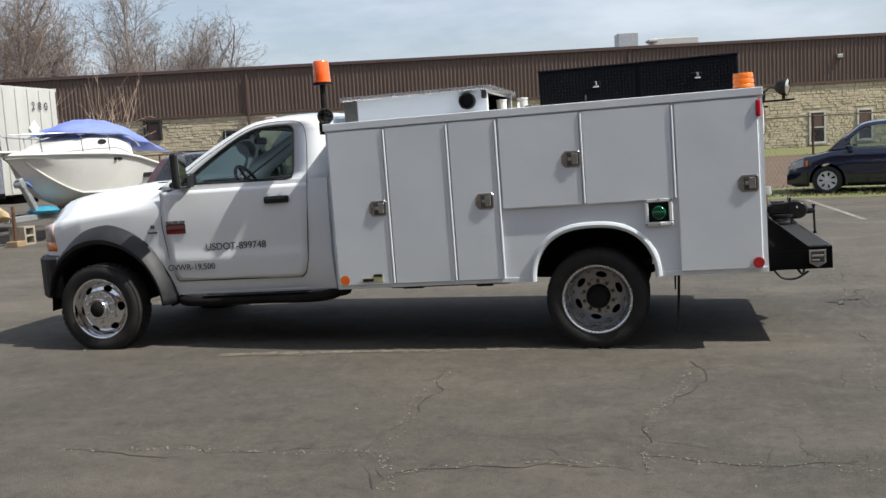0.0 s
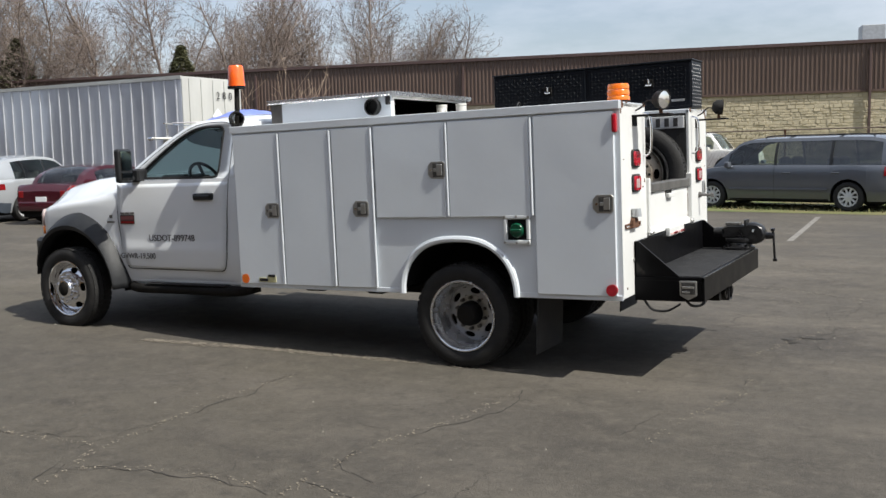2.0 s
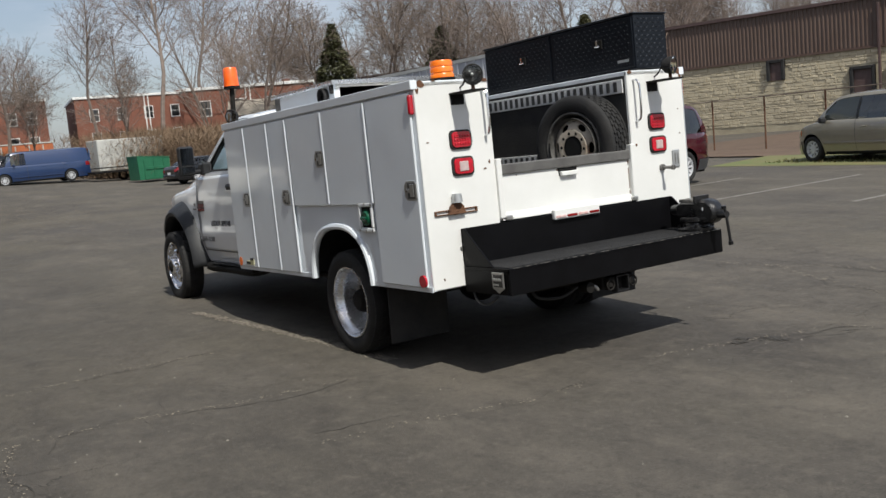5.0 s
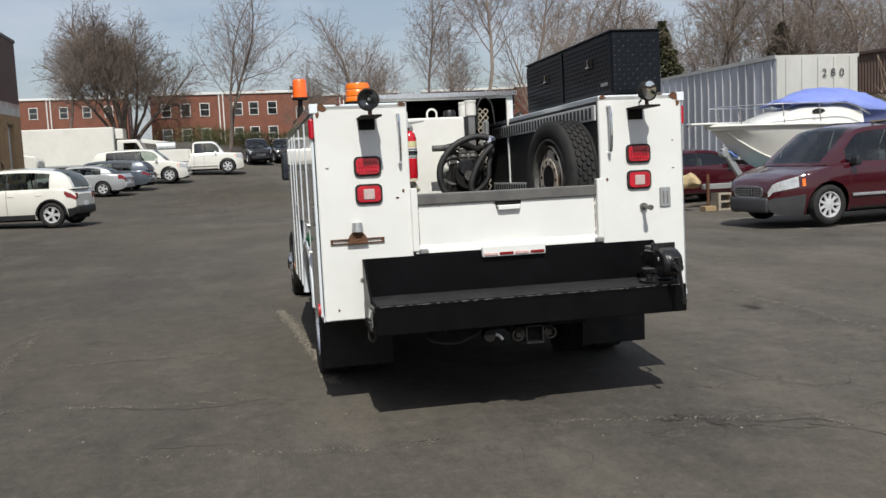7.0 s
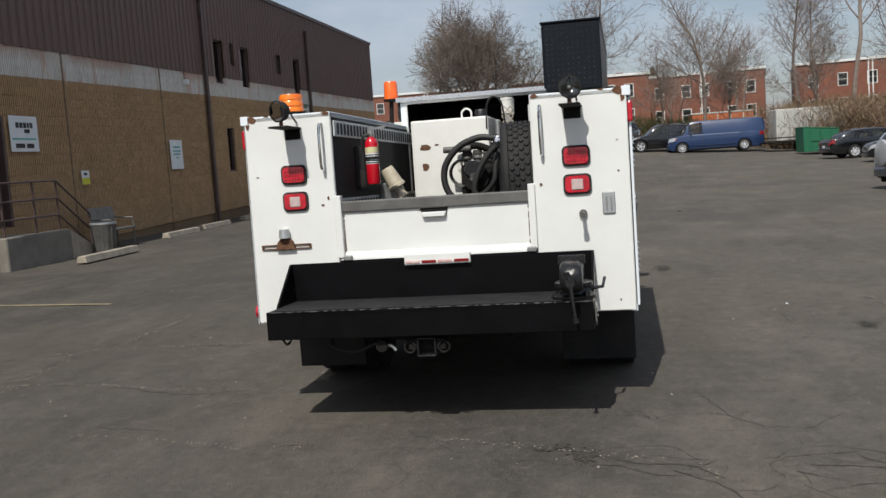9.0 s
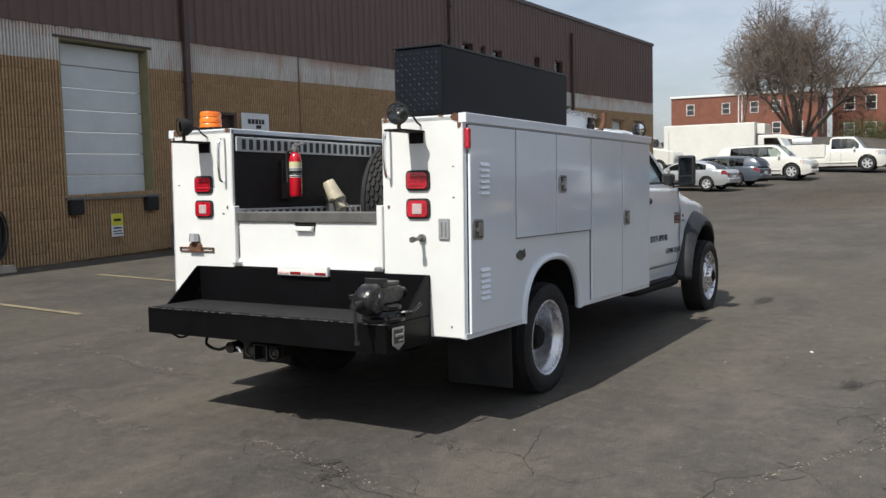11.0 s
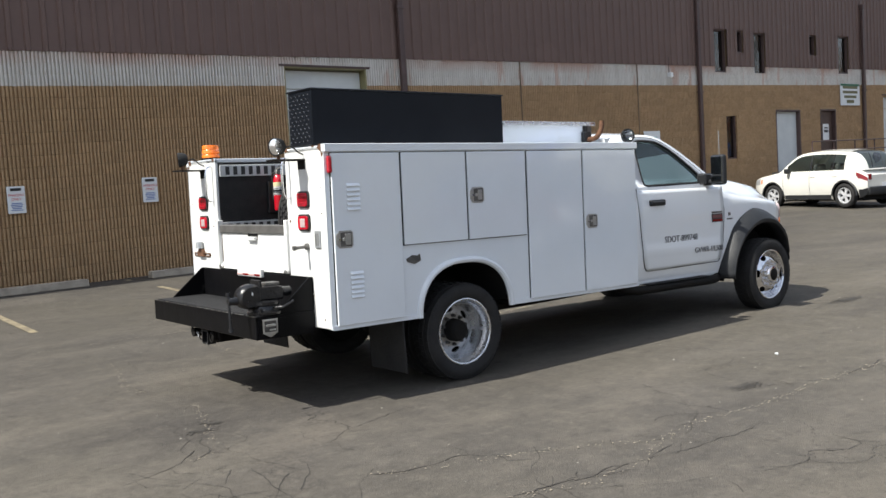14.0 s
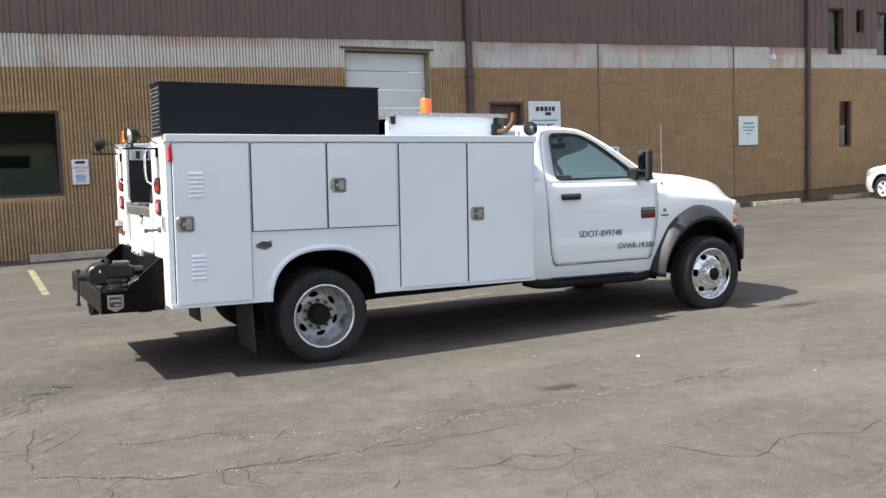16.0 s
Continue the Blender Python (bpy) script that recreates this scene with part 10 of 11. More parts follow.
# ---------- trees ----------
def grow_tree(seed, stems, dense=1.0, levels=4, rise_up=0.10, reach=0.50):
    """Bare limbs as thin tapered tubes. stems: (way, length, radius, bare share). Each limb bears shorter ones all along it,
    longest low down, so that the crown tapers; returns trunk and twigs."""
    rng = random.Random(seed)
    wood, twig = ([], []), ([], [])
    gaps = (0.42, 0.36, 0.26, 0.22, 0.3)

    def limb(p, d, length, r, level, bare):
        n = max(1, min(7, int(length / (0.9 if level < 2 else 0.55))))
        pts, q, dd = [p], p, d.copy()
        for i in range(n):
            bend = (0.13, 0.20, 0.26, 0.34, 0.4)[level]
            dd = (dd + Vector((rng.gauss(0, bend), rng.gauss(0, bend), rng.gauss(0, bend) * 0.6 + rise_up * (1.0 if level else 0.3)))).normalized()
            q = q + dd * (length / n)
            pts.append(q)
        v, f = tube(pts, r, 7 if level == 0 else (4 if level == 1 else 3), max(r * 0.22, 0.0065))
        vs, fs = wood if level == 0 else twig
        k = len(vs)
        vs.extend(v)
        fs.extend(tuple(k + a for a in g) for g in f[:-2])
        if level >= levels or length < 0.35:
            return
        kids = max(2, int(length * (1 - bare) / gaps[level] * dense))
        az = rng.uniform(0, 6.28)
        for i in range(kids):
            t = min(0.985, bare + (1 - bare) * (i + rng.random()) / kids)
            j = min(int(t * n), n - 1)
            base = pts[j].lerp(pts[j + 1], t * n - j)
            along = (pts[j + 1] - pts[j]).normalized()
            az += 2.4 + rng.uniform(-0.5, 0.5)
            u = along.orthogonal().normalized()
            w = along.cross(u)
            out = u * math.cos(az) + w * math.sin(az)
            lean = rng.uniform(0.55, 1.05)
            nd = (along * math.cos(lean) + out * math.sin(lean)).normalized()
            left = length * (1 - t)
            nl = (reach * left + 0.16 * length) * rng.uniform(0.65, 1.15)
            limb(base, nd, nl, max(0.0095, r * (1 - 0.72 * t) * rng.uniform(0.36, 0.55)), level + 1, 0.14)

    for way, length, r, bare in stems:
        limb(Vector((0, 0, -0.3)), Vector(way).normalized(), length, r, 0, bare)
    return wood, twig


KINDS = [
    (11, [((0.02, 0.03, 1), 15.5, 0.21, 0.30)], 1.0),
    (12, [((0.10, 0.0, 1), 15.0, 0.17, 0.34), ((-0.16, 0.08, 1), 14.0, 0.14, 0.30)], 0.8),
    (13, [((0.24, 0.0, 1), 13.0, 0.15, 0.25), ((-0.18, 0.2, 1), 14.0, 0.15, 0.3), ((0.0, -0.3, 1), 12.0, 0.12, 0.25)], 0.66),
    (14, [((-0.04, 0.0, 1), 17.5, 0.20, 0.45)], 1.0),
    (15, [((0.05, 0.05, 1), 11.5, 0.14, 0.20)], 1.15)]
seeds = []
for sd, stems, dn in KINDS:
    t = empty("bare_tree", pose(0, 0, -60), label="tall leafless tree with many fine branches", category="tree", group="bare trees round the lot")
    wood, twig = grow_tree(sd, stems, dn)
    part("trunk", wood, "bark", t, smooth=True)
    tagged(part("crown", twig, "bark", t), kind="stuff")
    seeds.append(t)
oak = empty("broad_tree", pose(-88.0, -4.6, ground_z(-88, -4.6) - 0.4) @ Matrix.Scale(1.32, 4), label="broad leafless shade tree with a dense round crown", category="tree")
rng = random.Random(4)
boughs = [((0.0, 0.05, 1), 11.5, 0.30, 0.38)]
for k in range(11):
    a, tilt = k * 2.4, 0.28 + 0.75 * ((k * 0.618) % 1.0)
    boughs.append(((tilt * math.cos(a), tilt * math.sin(a), 1), 9.6 - 1.6 * tilt, 0.15, 0.42))
wood, twig = grow_tree(33, boughs, 1.25, 4, 0.07, 0.62)
part("trunk", wood, "bark_dark", oak, smooth=True)
tagged(part("crown", twig, "bark_dark", oak), kind="stuff")
# the near edge of the wood curves from behind the stone building round to the west; a thinner second line stands behind it
EDGE = [(-40.0, 78.0), (-46.5, 67.0), (-52.0, 58.0), (-57.0, 49.0), (-61.0, 41.0), (-64.0, 33.5), (-64.5, 27.0), (-63.0, 21.5)]
rng = random.Random(21)
spots = []
for i in range(26):
    u = i / 25 * (len(EDGE) - 1)
    j = min(int(u), len(EDGE) - 2)
    x, y = (EDGE[j][k] + (EDGE[j + 1][k] - EDGE[j][k]) * (u - j) for k in (0, 1))
    size = min(1.0, 0.80 + 0.04 * i) * rng.uniform(0.88, 1.12)
    dx, dy = rng.uniform(-1.8, 1.8), rng.uniform(-1.5, 1.5)
    if u < 4.0 or i % 2 == 0:
        spots.append((x + dx, y + dy, size))
for i in range(22):
    u = i / 21 * (len(EDGE) - 1)
    j = min(int(u), len(EDGE) - 2)
    x, y = (EDGE[j][k] + (EDGE[j + 1][k] - EDGE[j][k]) * (u - j) for k in (0, 1))
    if (u > 3.8 and i % 2) or (u < 2.0 and i % 2):
        rng.random()
        continue
    back = rng.uniform(14, 34)
    spots.append((x - back * 0.88, y + back * 0.47, min(1.15, 0.70 + 0.05 * i) * rng.uniform(0.9, 1.15)))
spots += [(-37.5, 80.5, 0.85), (-40.5, 76.0, 0.95), (-42.0, 81.0, 1.0), (-44.0, 73.0, 1.0), (-47.0, 77.0, 1.1), (-35.0, 84.0, 0.8)]
rng2 = random.Random(8)
for i in range(11):
    u = i / 10
    spots.append((-38.0 - 15.0 * u + rng2.uniform(-1.2, 1.2), 84.0 - 21.0 * u + rng2.uniform(0, 5), (0.68 + 0.36 * u) * rng2.uniform(0.92, 1.08)))
lone = len(spots)
spots += [(-70.0, 5.5, 0.88), (-71.0, 12.2, 0.66), (-70.0, 15.6, 0.78), (-72.0, 17.4, 0.74), (-84.0, -9.0, 0.7), (-86.0, 20.0, 0.8), (-88.0, 14.0, 0.6), (-79.0, 24.0, 0.9)]
for i, (x, y, s) in enumerate(spots):
    pick = {lone: 1, lone + 1: 4, lone + 2: 0, lone + 3: 4}.get(i, i % len(seeds))
    k = seeds[pick]
    turn = pose(x, y, ground_z(x, y), 0, 0, rng.uniform(0, 360))
    if i < len(seeds):
        k.matrix_world = turn @ Matrix.Scale(s, 4)
    else:
        ob = copy_thing(k, turn)
        ob.scale = (s, s, s)


shrub = empty("bare_shrub", pose(-17.3, 26.3, ground_z(-17.3, 26.3)), label="tall leafless shrub with many thin upright stems", category="shrub")
rng2 = random.Random(3)
wood, twig = grow_tree(52, [((0.34 * math.cos(k * 2.4) * rng2.uniform(0.3, 1), 0.34 * math.sin(k * 2.4) * rng2.uniform(0.3, 1), 1), rng2.uniform(3.6, 5.1), 0.022, 0.35) for k in range(13)], 0.55, 2, 0.12, 0.42)
part("trunk", wood, "twig_pale", shrub)
tagged(part("crown", twig, "twig_pale", shrub), kind="stuff")


def conifer(x, y, h, r, seed):
    rg = random.Random(seed)
    t = empty("conifer", pose(x, y, ground_z(x, y)), label="dark green pointed evergreen tree", category="tree")
    part("trunk", cyl((0, 0, 0), (0, 0, h * 0.9), 0.18, 0.03, 8), "bark", t)
    vs, fs = [], []
    for _ in range(15000):
        f = rg.random() ** 0.7
        z = h * (1 - f) * 1.0 + 0.4
        rad = r * f * (0.50 + 0.42 * rg.random() ** 0.5) * (1 + 0.12 * math.sin(z * 5))
        a = rg.uniform(0, 2 * math.pi)
        c = Vector((rad * math.cos(a), rad * math.sin(a), min(z, h)))
        s = 0.10 + 0.20 * rg.random()
        d = Vector((math.cos(a), math.sin(a), rg.uniform(-0.5, 0.3))) * s
        e = Vector((-math.sin(a), math.cos(a), rg.uniform(-0.5, 0.5))) * s * 0.5
        k = len(vs)
        vs += [tuple(c - d * 0.4 + e), tuple(c - d * 0.4 - e), tuple(c + d)]
        fs.append((k, k + 1, k + 2))
    part("foliage", (vs, fs), "conifer", t)


conifer(-58.1, 46.8, 9.7, 4.6, 2)
conifer(-60.5, 38.2, 10.2, 3.8, 3)
conifer(-48.5, 53.6, 9.4, 3.9, 4)
conifer(-110, 12.8, 8.5, 2.4, 6)


def brush(name, pts, n, seed, h, material, label):
    """Tangled twigs and stems over a strip of ground."""
    rg = random.Random(seed)
    vs, fs = [], []
    for _ in range(n):
        i = rg.randrange(len(pts) - 1)
        u = rg.random()
        x = pts[i][0] + (pts[i + 1][0] - pts[i][0]) * u + rg.gauss(0, 1.6)
        y = pts[i][1] + (pts[i + 1][1] - pts[i][1]) * u + rg.gauss(0, 1.6)
        z = ground_z(x, y) + rg.uniform(0, 0.75) ** 1.5 * h
        l = rg.uniform(0.3, 1.1)
        d = Vector((rg.uniform(-1, 1), rg.uniform(-1, 1), rg.uniform(-0.1, 1.1))).normalized() * l
        w = Vector((rg.uniform(-1, 1), rg.uniform(-1, 1), 0)).normalized() * rg.uniform(0.006, 0.026)
        k = len(vs)
        vs += [(x - w.x, y - w.y, z), (x + w.x, y + w.y, z), (x + d.x, y + d.y, z + d.z)]
        fs.append((k, k + 1, k + 2))
    tagged(part(name, (vs, fs), material), label, "brush", kind="stuff")


brush("brush", [(-47, 64), (-52, 46), (-56, 34), (-62, 26), (-66, 22)], 60000, 5, 4.6, "brush", "tangle of brown leafless brush behind the lot")
brush("brush", [(-44, 26), (-52, 28), (-58, 24), (-64, 20)], 60000, 8, 4.2, "brush", "low brown brush at the edge of the lot")
brush("green_brush", [(-52, 40), (-57, 33), (-62, 30)], 22000, 6, 3.2, "brush_green", "dull green shrubs among brown brush")
brush("hedge", [(-74, 18), (-76, 10), (-80, 2)], 16000, 9, 2.0, "brush_green", "dark clipped hedge before the flats")

# ---------- painted lines ----------
for x in (1.05, -1.75, -4.5):
    flat_strip("parking_line", [(x - 0.02, -2.0), (x, 0.4), (x + 0.02, 2.8)], 0.10, "yellow_line", "worn yellow parking line", "line marking")
for x, y0 in ((3.30, 17.0), (0.28, 16.9), (-2.83, 16.9), (-5.50, 16.4), (-8.15, 16.0), (-10.97, 15.9), (-13.65, 15.8)):
    flat_strip("parking_line", [(x, y0), (x - 0.10, y0 + 2.6), (x - 0.20, y0 + 5.2)], 0.10, "white_line", "worn pale parking line", "line marking")

# ---------- things on and along the south wall ----------
def wall_sign(name, x0, x1, z0, z1, label, category="sign", out=0.05):
    xm = (x0 + x1) / 2
    t = empty(name, wall_pose(xm, rise(xm), out), label=label, category=category)
    w = x0 - x1
    part("board", box((-w / 2, -0.012, z0), (w / 2, 0.0, z1), 0.003), "sign_white", t)
    return t, w


def on_wall(x, z):
    """A print plane on the front of a wall board; its x runs to the viewer's right."""
    return pose(x, 0.003, z, 0, 0, 180) @ pose(0, 0, 0, 90, 0, 0)


for xa in (0.09, -2.33):
    t, w = wall_sign("parking_sign", xa, xa - 0.30, 1.45, 1.92, "white parking sign with red words on the block wall")
    bars([(-0.09, 0.09, 0, 0.05)], on_wall(0, 1.865), "ink", t, "name_bar")
    lettering("sign_words", "PARKING", 0.064, on_wall(0, 1.765), "red_ink", t, 0.001)
    lettering("sign_words", "ONLY", 0.064, on_wall(0, 1.695), "red_ink", t, 0.001)
    bars([(-0.08, 0.08, 0.0, 0.014), (-0.10, 0.10, -0.03, 0.014), (-0.09, 0.09, -0.06, 0.014), (-0.07, 0.07, -0.09, 0.014), (-0.10, 0.10, -0.12, 0.012)], on_wall(0, 1.625), "blue_ink", t)
t, w = wall_sign("company_sign", -10.50, -11.48, 2.10, 2.83, "white company sign board with dark print above a landing")
bars([(-0.30, -0.20, 0, 0.11), (-0.17, -0.07, 0, 0.11), (-0.04, 0.06, 0, 0.11), (0.09, 0.16, 0, 0.11), (0.19, 0.28, 0, 0.11)], on_wall(-0.03, 2.64), "ink", t, "name_bar")
bars([(0.06, 0.24, 0, 0.08)], on_wall(0.05, 2.52), "ink", t, "name_bar")
bars([(-0.42, 0.40, 0, 0.035)], on_wall(0, 2.36), "teal_ink", t)
bars([(-0.33, -0.02, 0, 0.09), (0.05, 0.30, 0, 0.09)], on_wall(0, 2.22), "ink", t)
t, w = wall_sign("paper_notice", -17.85, -18.65, 1.46, 2.28, "curling white paper notice with teal print on the wall")
bars([(-0.20, 0.22, 0, 0.05), (-0.24, 0.25, -0.11, 0.04), (-0.22, 0.20, -0.20, 0.04), (-0.05, 0.08, -0.30, 0.04)], on_wall(0, 2.08), "teal_ink", t)
t, w = wall_sign("safety_sign", -13.05, -13.38, 1.30, 1.62, "small white and yellow sign on the block wall")
part("lower_half", box((-0.165, 0.001, 1.30), (0.165, 0.004, 1.45)), "yellow_ink", t)
bars([(-0.07, 0.07, 0, 0.06)], on_wall(0, 1.54), "ink", t)
t, w = wall_sign("company_sign", -30.2, -31.8, 2.86, 3.70, "white and green company sign beside an upper window")
bars([(-0.6, 0.6, 0, 0.10), (-0.6, 0.6, -0.18, 0.10), (-0.5, 0.5, -0.36, 0.10), (-0.3, 0.3, -0.54, 0.12)], on_wall(0, 3.55), "olive_ink", t)
part("top_stripe", box((-0.78, 0.001, 3.60), (0.78, 0.004, 3.69)), "dumpster_green", t)
t, w = wall_sign("door_notice", -28.75, -29.2, 1.6, 2.2, "white paper notice by a brown door")
bars([(-0.12, 0.12, 0, 0.05), (-0.15, 0.15, -0.12, 0.1)], on_wall(0, 2.05), "ink", t)
t, w = wall_sign("dock_notice", -36.5, -37.2, 1.42, 2.22, "pale paper notice between dock doors")
bars([(-0.2, 0.2, 0, 0.06), (-0.2, 0.2, -0.15, 0.06)], on_wall(0, 1.97), "teal_ink", t)

t, w = wall_sign("warning_notice", -6.60, -6.89, 0.49 - rise(-6.7), 0.93 - rise(-6.7), "yellow and white warning notice low on the block wall")
part("upper_half", box((-0.143, 0.001, 0.70 - rise(-6.7)), (0.143, 0.004, 0.928 - rise(-6.7))), "yellow_ink", t)
bars([(-0.10, 0.10, 0, 0.03), (-0.11, 0.10, -0.06, 0.02), (-0.09, 0.11, -0.11, 0.02)], on_wall(0, 0.655 - rise(-6.7)), "ink", t)
bars([(-0.09, 0.09, 0, 0.05)], on_wall(0, 0.81 - rise(-6.7)), "ink", t)

# black hose coil hung on the wall
t = empty("hose_coil", wall_pose(-4.05, rise(-4.05), 0.06), label="coil of black hose hung on the block wall", category="hose")
rg = random.Random(2)
for k in range(6):
    rx, rz = 0.17 + rg.uniform(-0.03, 0.03), 0.36 + rg.uniform(-0.05, 0.05)
    cz = 0.62 + rg.uniform(-0.03, 0.05)
    part("loop", tube([(rx * math.cos(a) * (1 + 0.1 * math.sin(a)), 0.012 + k * 0.022, cz + rz * math.sin(a)) for a in [2 * math.pi * i / 28 for i in range(29)]], 0.017, 8), "hose", t, smooth=True)
part("hook", cyl((0, 0.0, 0.98), (0, 0.16, 1.0), 0.012, seg=8), "rust", t)

# landing with steps and a rusty rail; shade is put into their darker colours
t = empty("landing", wall_pose(-10.2, 0.1, 0.0), label="concrete landing with steps and a brown pipe rail", category="landing")
part("slab", box((-0.10, -0.02, -0.1), (2.0, 1.05, 0.55), 0.02), "concrete", t)
part("cheek_wall", box((-0.10, 1.05, -0.1), (2.0, 1.25, 0.60), 0.02), "concrete", t)
for i in range(3):
    part("step", box((-0.10 - 0.32 * (i + 1), -0.02, -0.1), (-0.10 - 0.32 * i, 1.05, 0.55 - 0.14 * (i + 1)), 0.015), "concrete", t)
# the sloping cheek keeps the paler concrete, coloured as sunlit
part("cheek_wall", prism([(-0.10, -0.1), (-1.1, -0.1), (-1.1, 0.12), (-0.10, 0.58)], 1.05, 1.25, bevel=0.01), "old_concrete", t)
for x in (1.9, 0.9, 0.1):
    part("rail_post", cyl((x, 1.15, 0.5), (x, 1.15, 1.57), 0.022, seg=8), "pipe_brown", t)
for z in (0.9, 1.23, 1.57):
    part("rail", tube([(2.0, 1.15, z), (0.1, 1.15, z), (-1.05, 1.15, z - 0.72)], 0.020, 8), "pipe_brown", t)
part("rail_post", cyl((-1.05, 1.15, 0.0), (-1.05, 1.15, 0.86), 0.022, seg=8), "pipe_brown", t)

can = empty("trash_can", wall_pose(-11.2, 0.09, 1.45), label="ribbed galvanised trash can beside the steps", category="trash can")
part("can", lathe([(0.0, 0.02), (0.21, 0.02), (0.215, 0.04), (0.25, 0.58), (0.262, 0.60), (0.262, 0.62), (0.24, 0.62), (0.22, 0.10), (0.0, 0.10)], 32, "z"), "rail_steel", can, smooth=True)
for k in range(16):
    a = 2 * math.pi * k / 16
    part("rib", cyl((0.218 * math.cos(a), 0.218 * math.sin(a), 0.05), (0.252 * math.cos(a), 0.252 * math.sin(a), 0.56), 0.010, seg=6), "rail_steel", can)
part("rim_liner", lathe([(0.255, 0.60), (0.272, 0.615), (0.272, 0.65), (0.245, 0.655)], 28, "z"), "galv", can, smooth=True)

bench = empty("garden_chair", wall_pose(-12.6, 0.1, 0.75), label="grey metal garden seat against the wall", category="chair")
part("seat", box((-0.55, -0.05, 0.40), (0.55, 0.45, 0.44), 0.01), "rail_steel", bench)
part("backrest", box((-0.55, -0.10, 0.44), (0.55, -0.05, 0.92), 0.02, rot=Euler((radians(8), 0, 0)).to_matrix()), "rail_steel", bench)
for x in (-0.5, 0.5):
    for y in (0.0, 0.4):
        part("leg", cyl((x, y, 0), (x, y, 0.40), 0.018, seg=8), "rail_steel", bench)
    part("armrest", tube([(x, -0.05, 0.66), (x, 0.40, 0.64), (x, 0.42, 0.42)], 0.016, 8), "rail_steel", bench)

# far loading platform with rails
t = empty("loading_platform", wall_pose(-28.3, 0, 0.0), label="concrete loading platform with steel rails", category="platform")
part("slab", box((-3.2, -0.02, 0.0), (3.2, 1.55, 1.08), 0.02), "concrete", t)
for x in (-3.1, -1.55, 0.0, 1.55, 3.1):
    part("rail_post", cyl((x, 1.45, 1.05), (x, 1.45, 2.06), 0.025, seg=8), "pipe_brown", t)
for z in (1.40, 1.73, 2.06):
    part("rail", tube([(3.1, 1.45, z), (-3.1, 1.45, z), (-4.3, 1.45, z - 0.7)], 0.022, 8), "pipe_brown", t)

# dark vertical seams between wall sections and a small lamp
for x in (-12.77, -17.71):
    part("wall_seam", prism([(-0.012, 0.1), (0.012, 0.1), (0.030, Z_BAND + rise(x)), (-0.022, Z_BAND + rise(x))], -0.02, 0.008), "seam_dark", south).matrix_local = wall_pose(x, 0, 0.0)
t = empty("wall_lamp", wall_pose(-19.2, rise(-19.2), 0.05), label="small pale wall lamp on the white band", category="lamp")
part("housing", box((-0.07, 0, 3.88), (0.07, 0.14, 4.02), 0.02, seg=2), "sign_white", t)
part("conduit", cyl((0, 0.02, 4.02), (0, 0.02, 4.5), 0.012, seg=6), "pipe_brown", t)

# inside the office window
t = empty("office_cabinet", wall_pose(1.0, rise(1.0), -0.75), label="grey metal cabinet seen behind the office window", category="cabinet")
# body coloured near-white to stand in for the lot's reflection and missing light
part("body", box((-0.62, -0.12, 0.9), (0.65, 0.30, 2.05), 0.01), "sign_white", t)
part("door", box((-0.30, 0.30, 1.3), (0.20, 0.312, 1.9), 0.004), "galv", t)


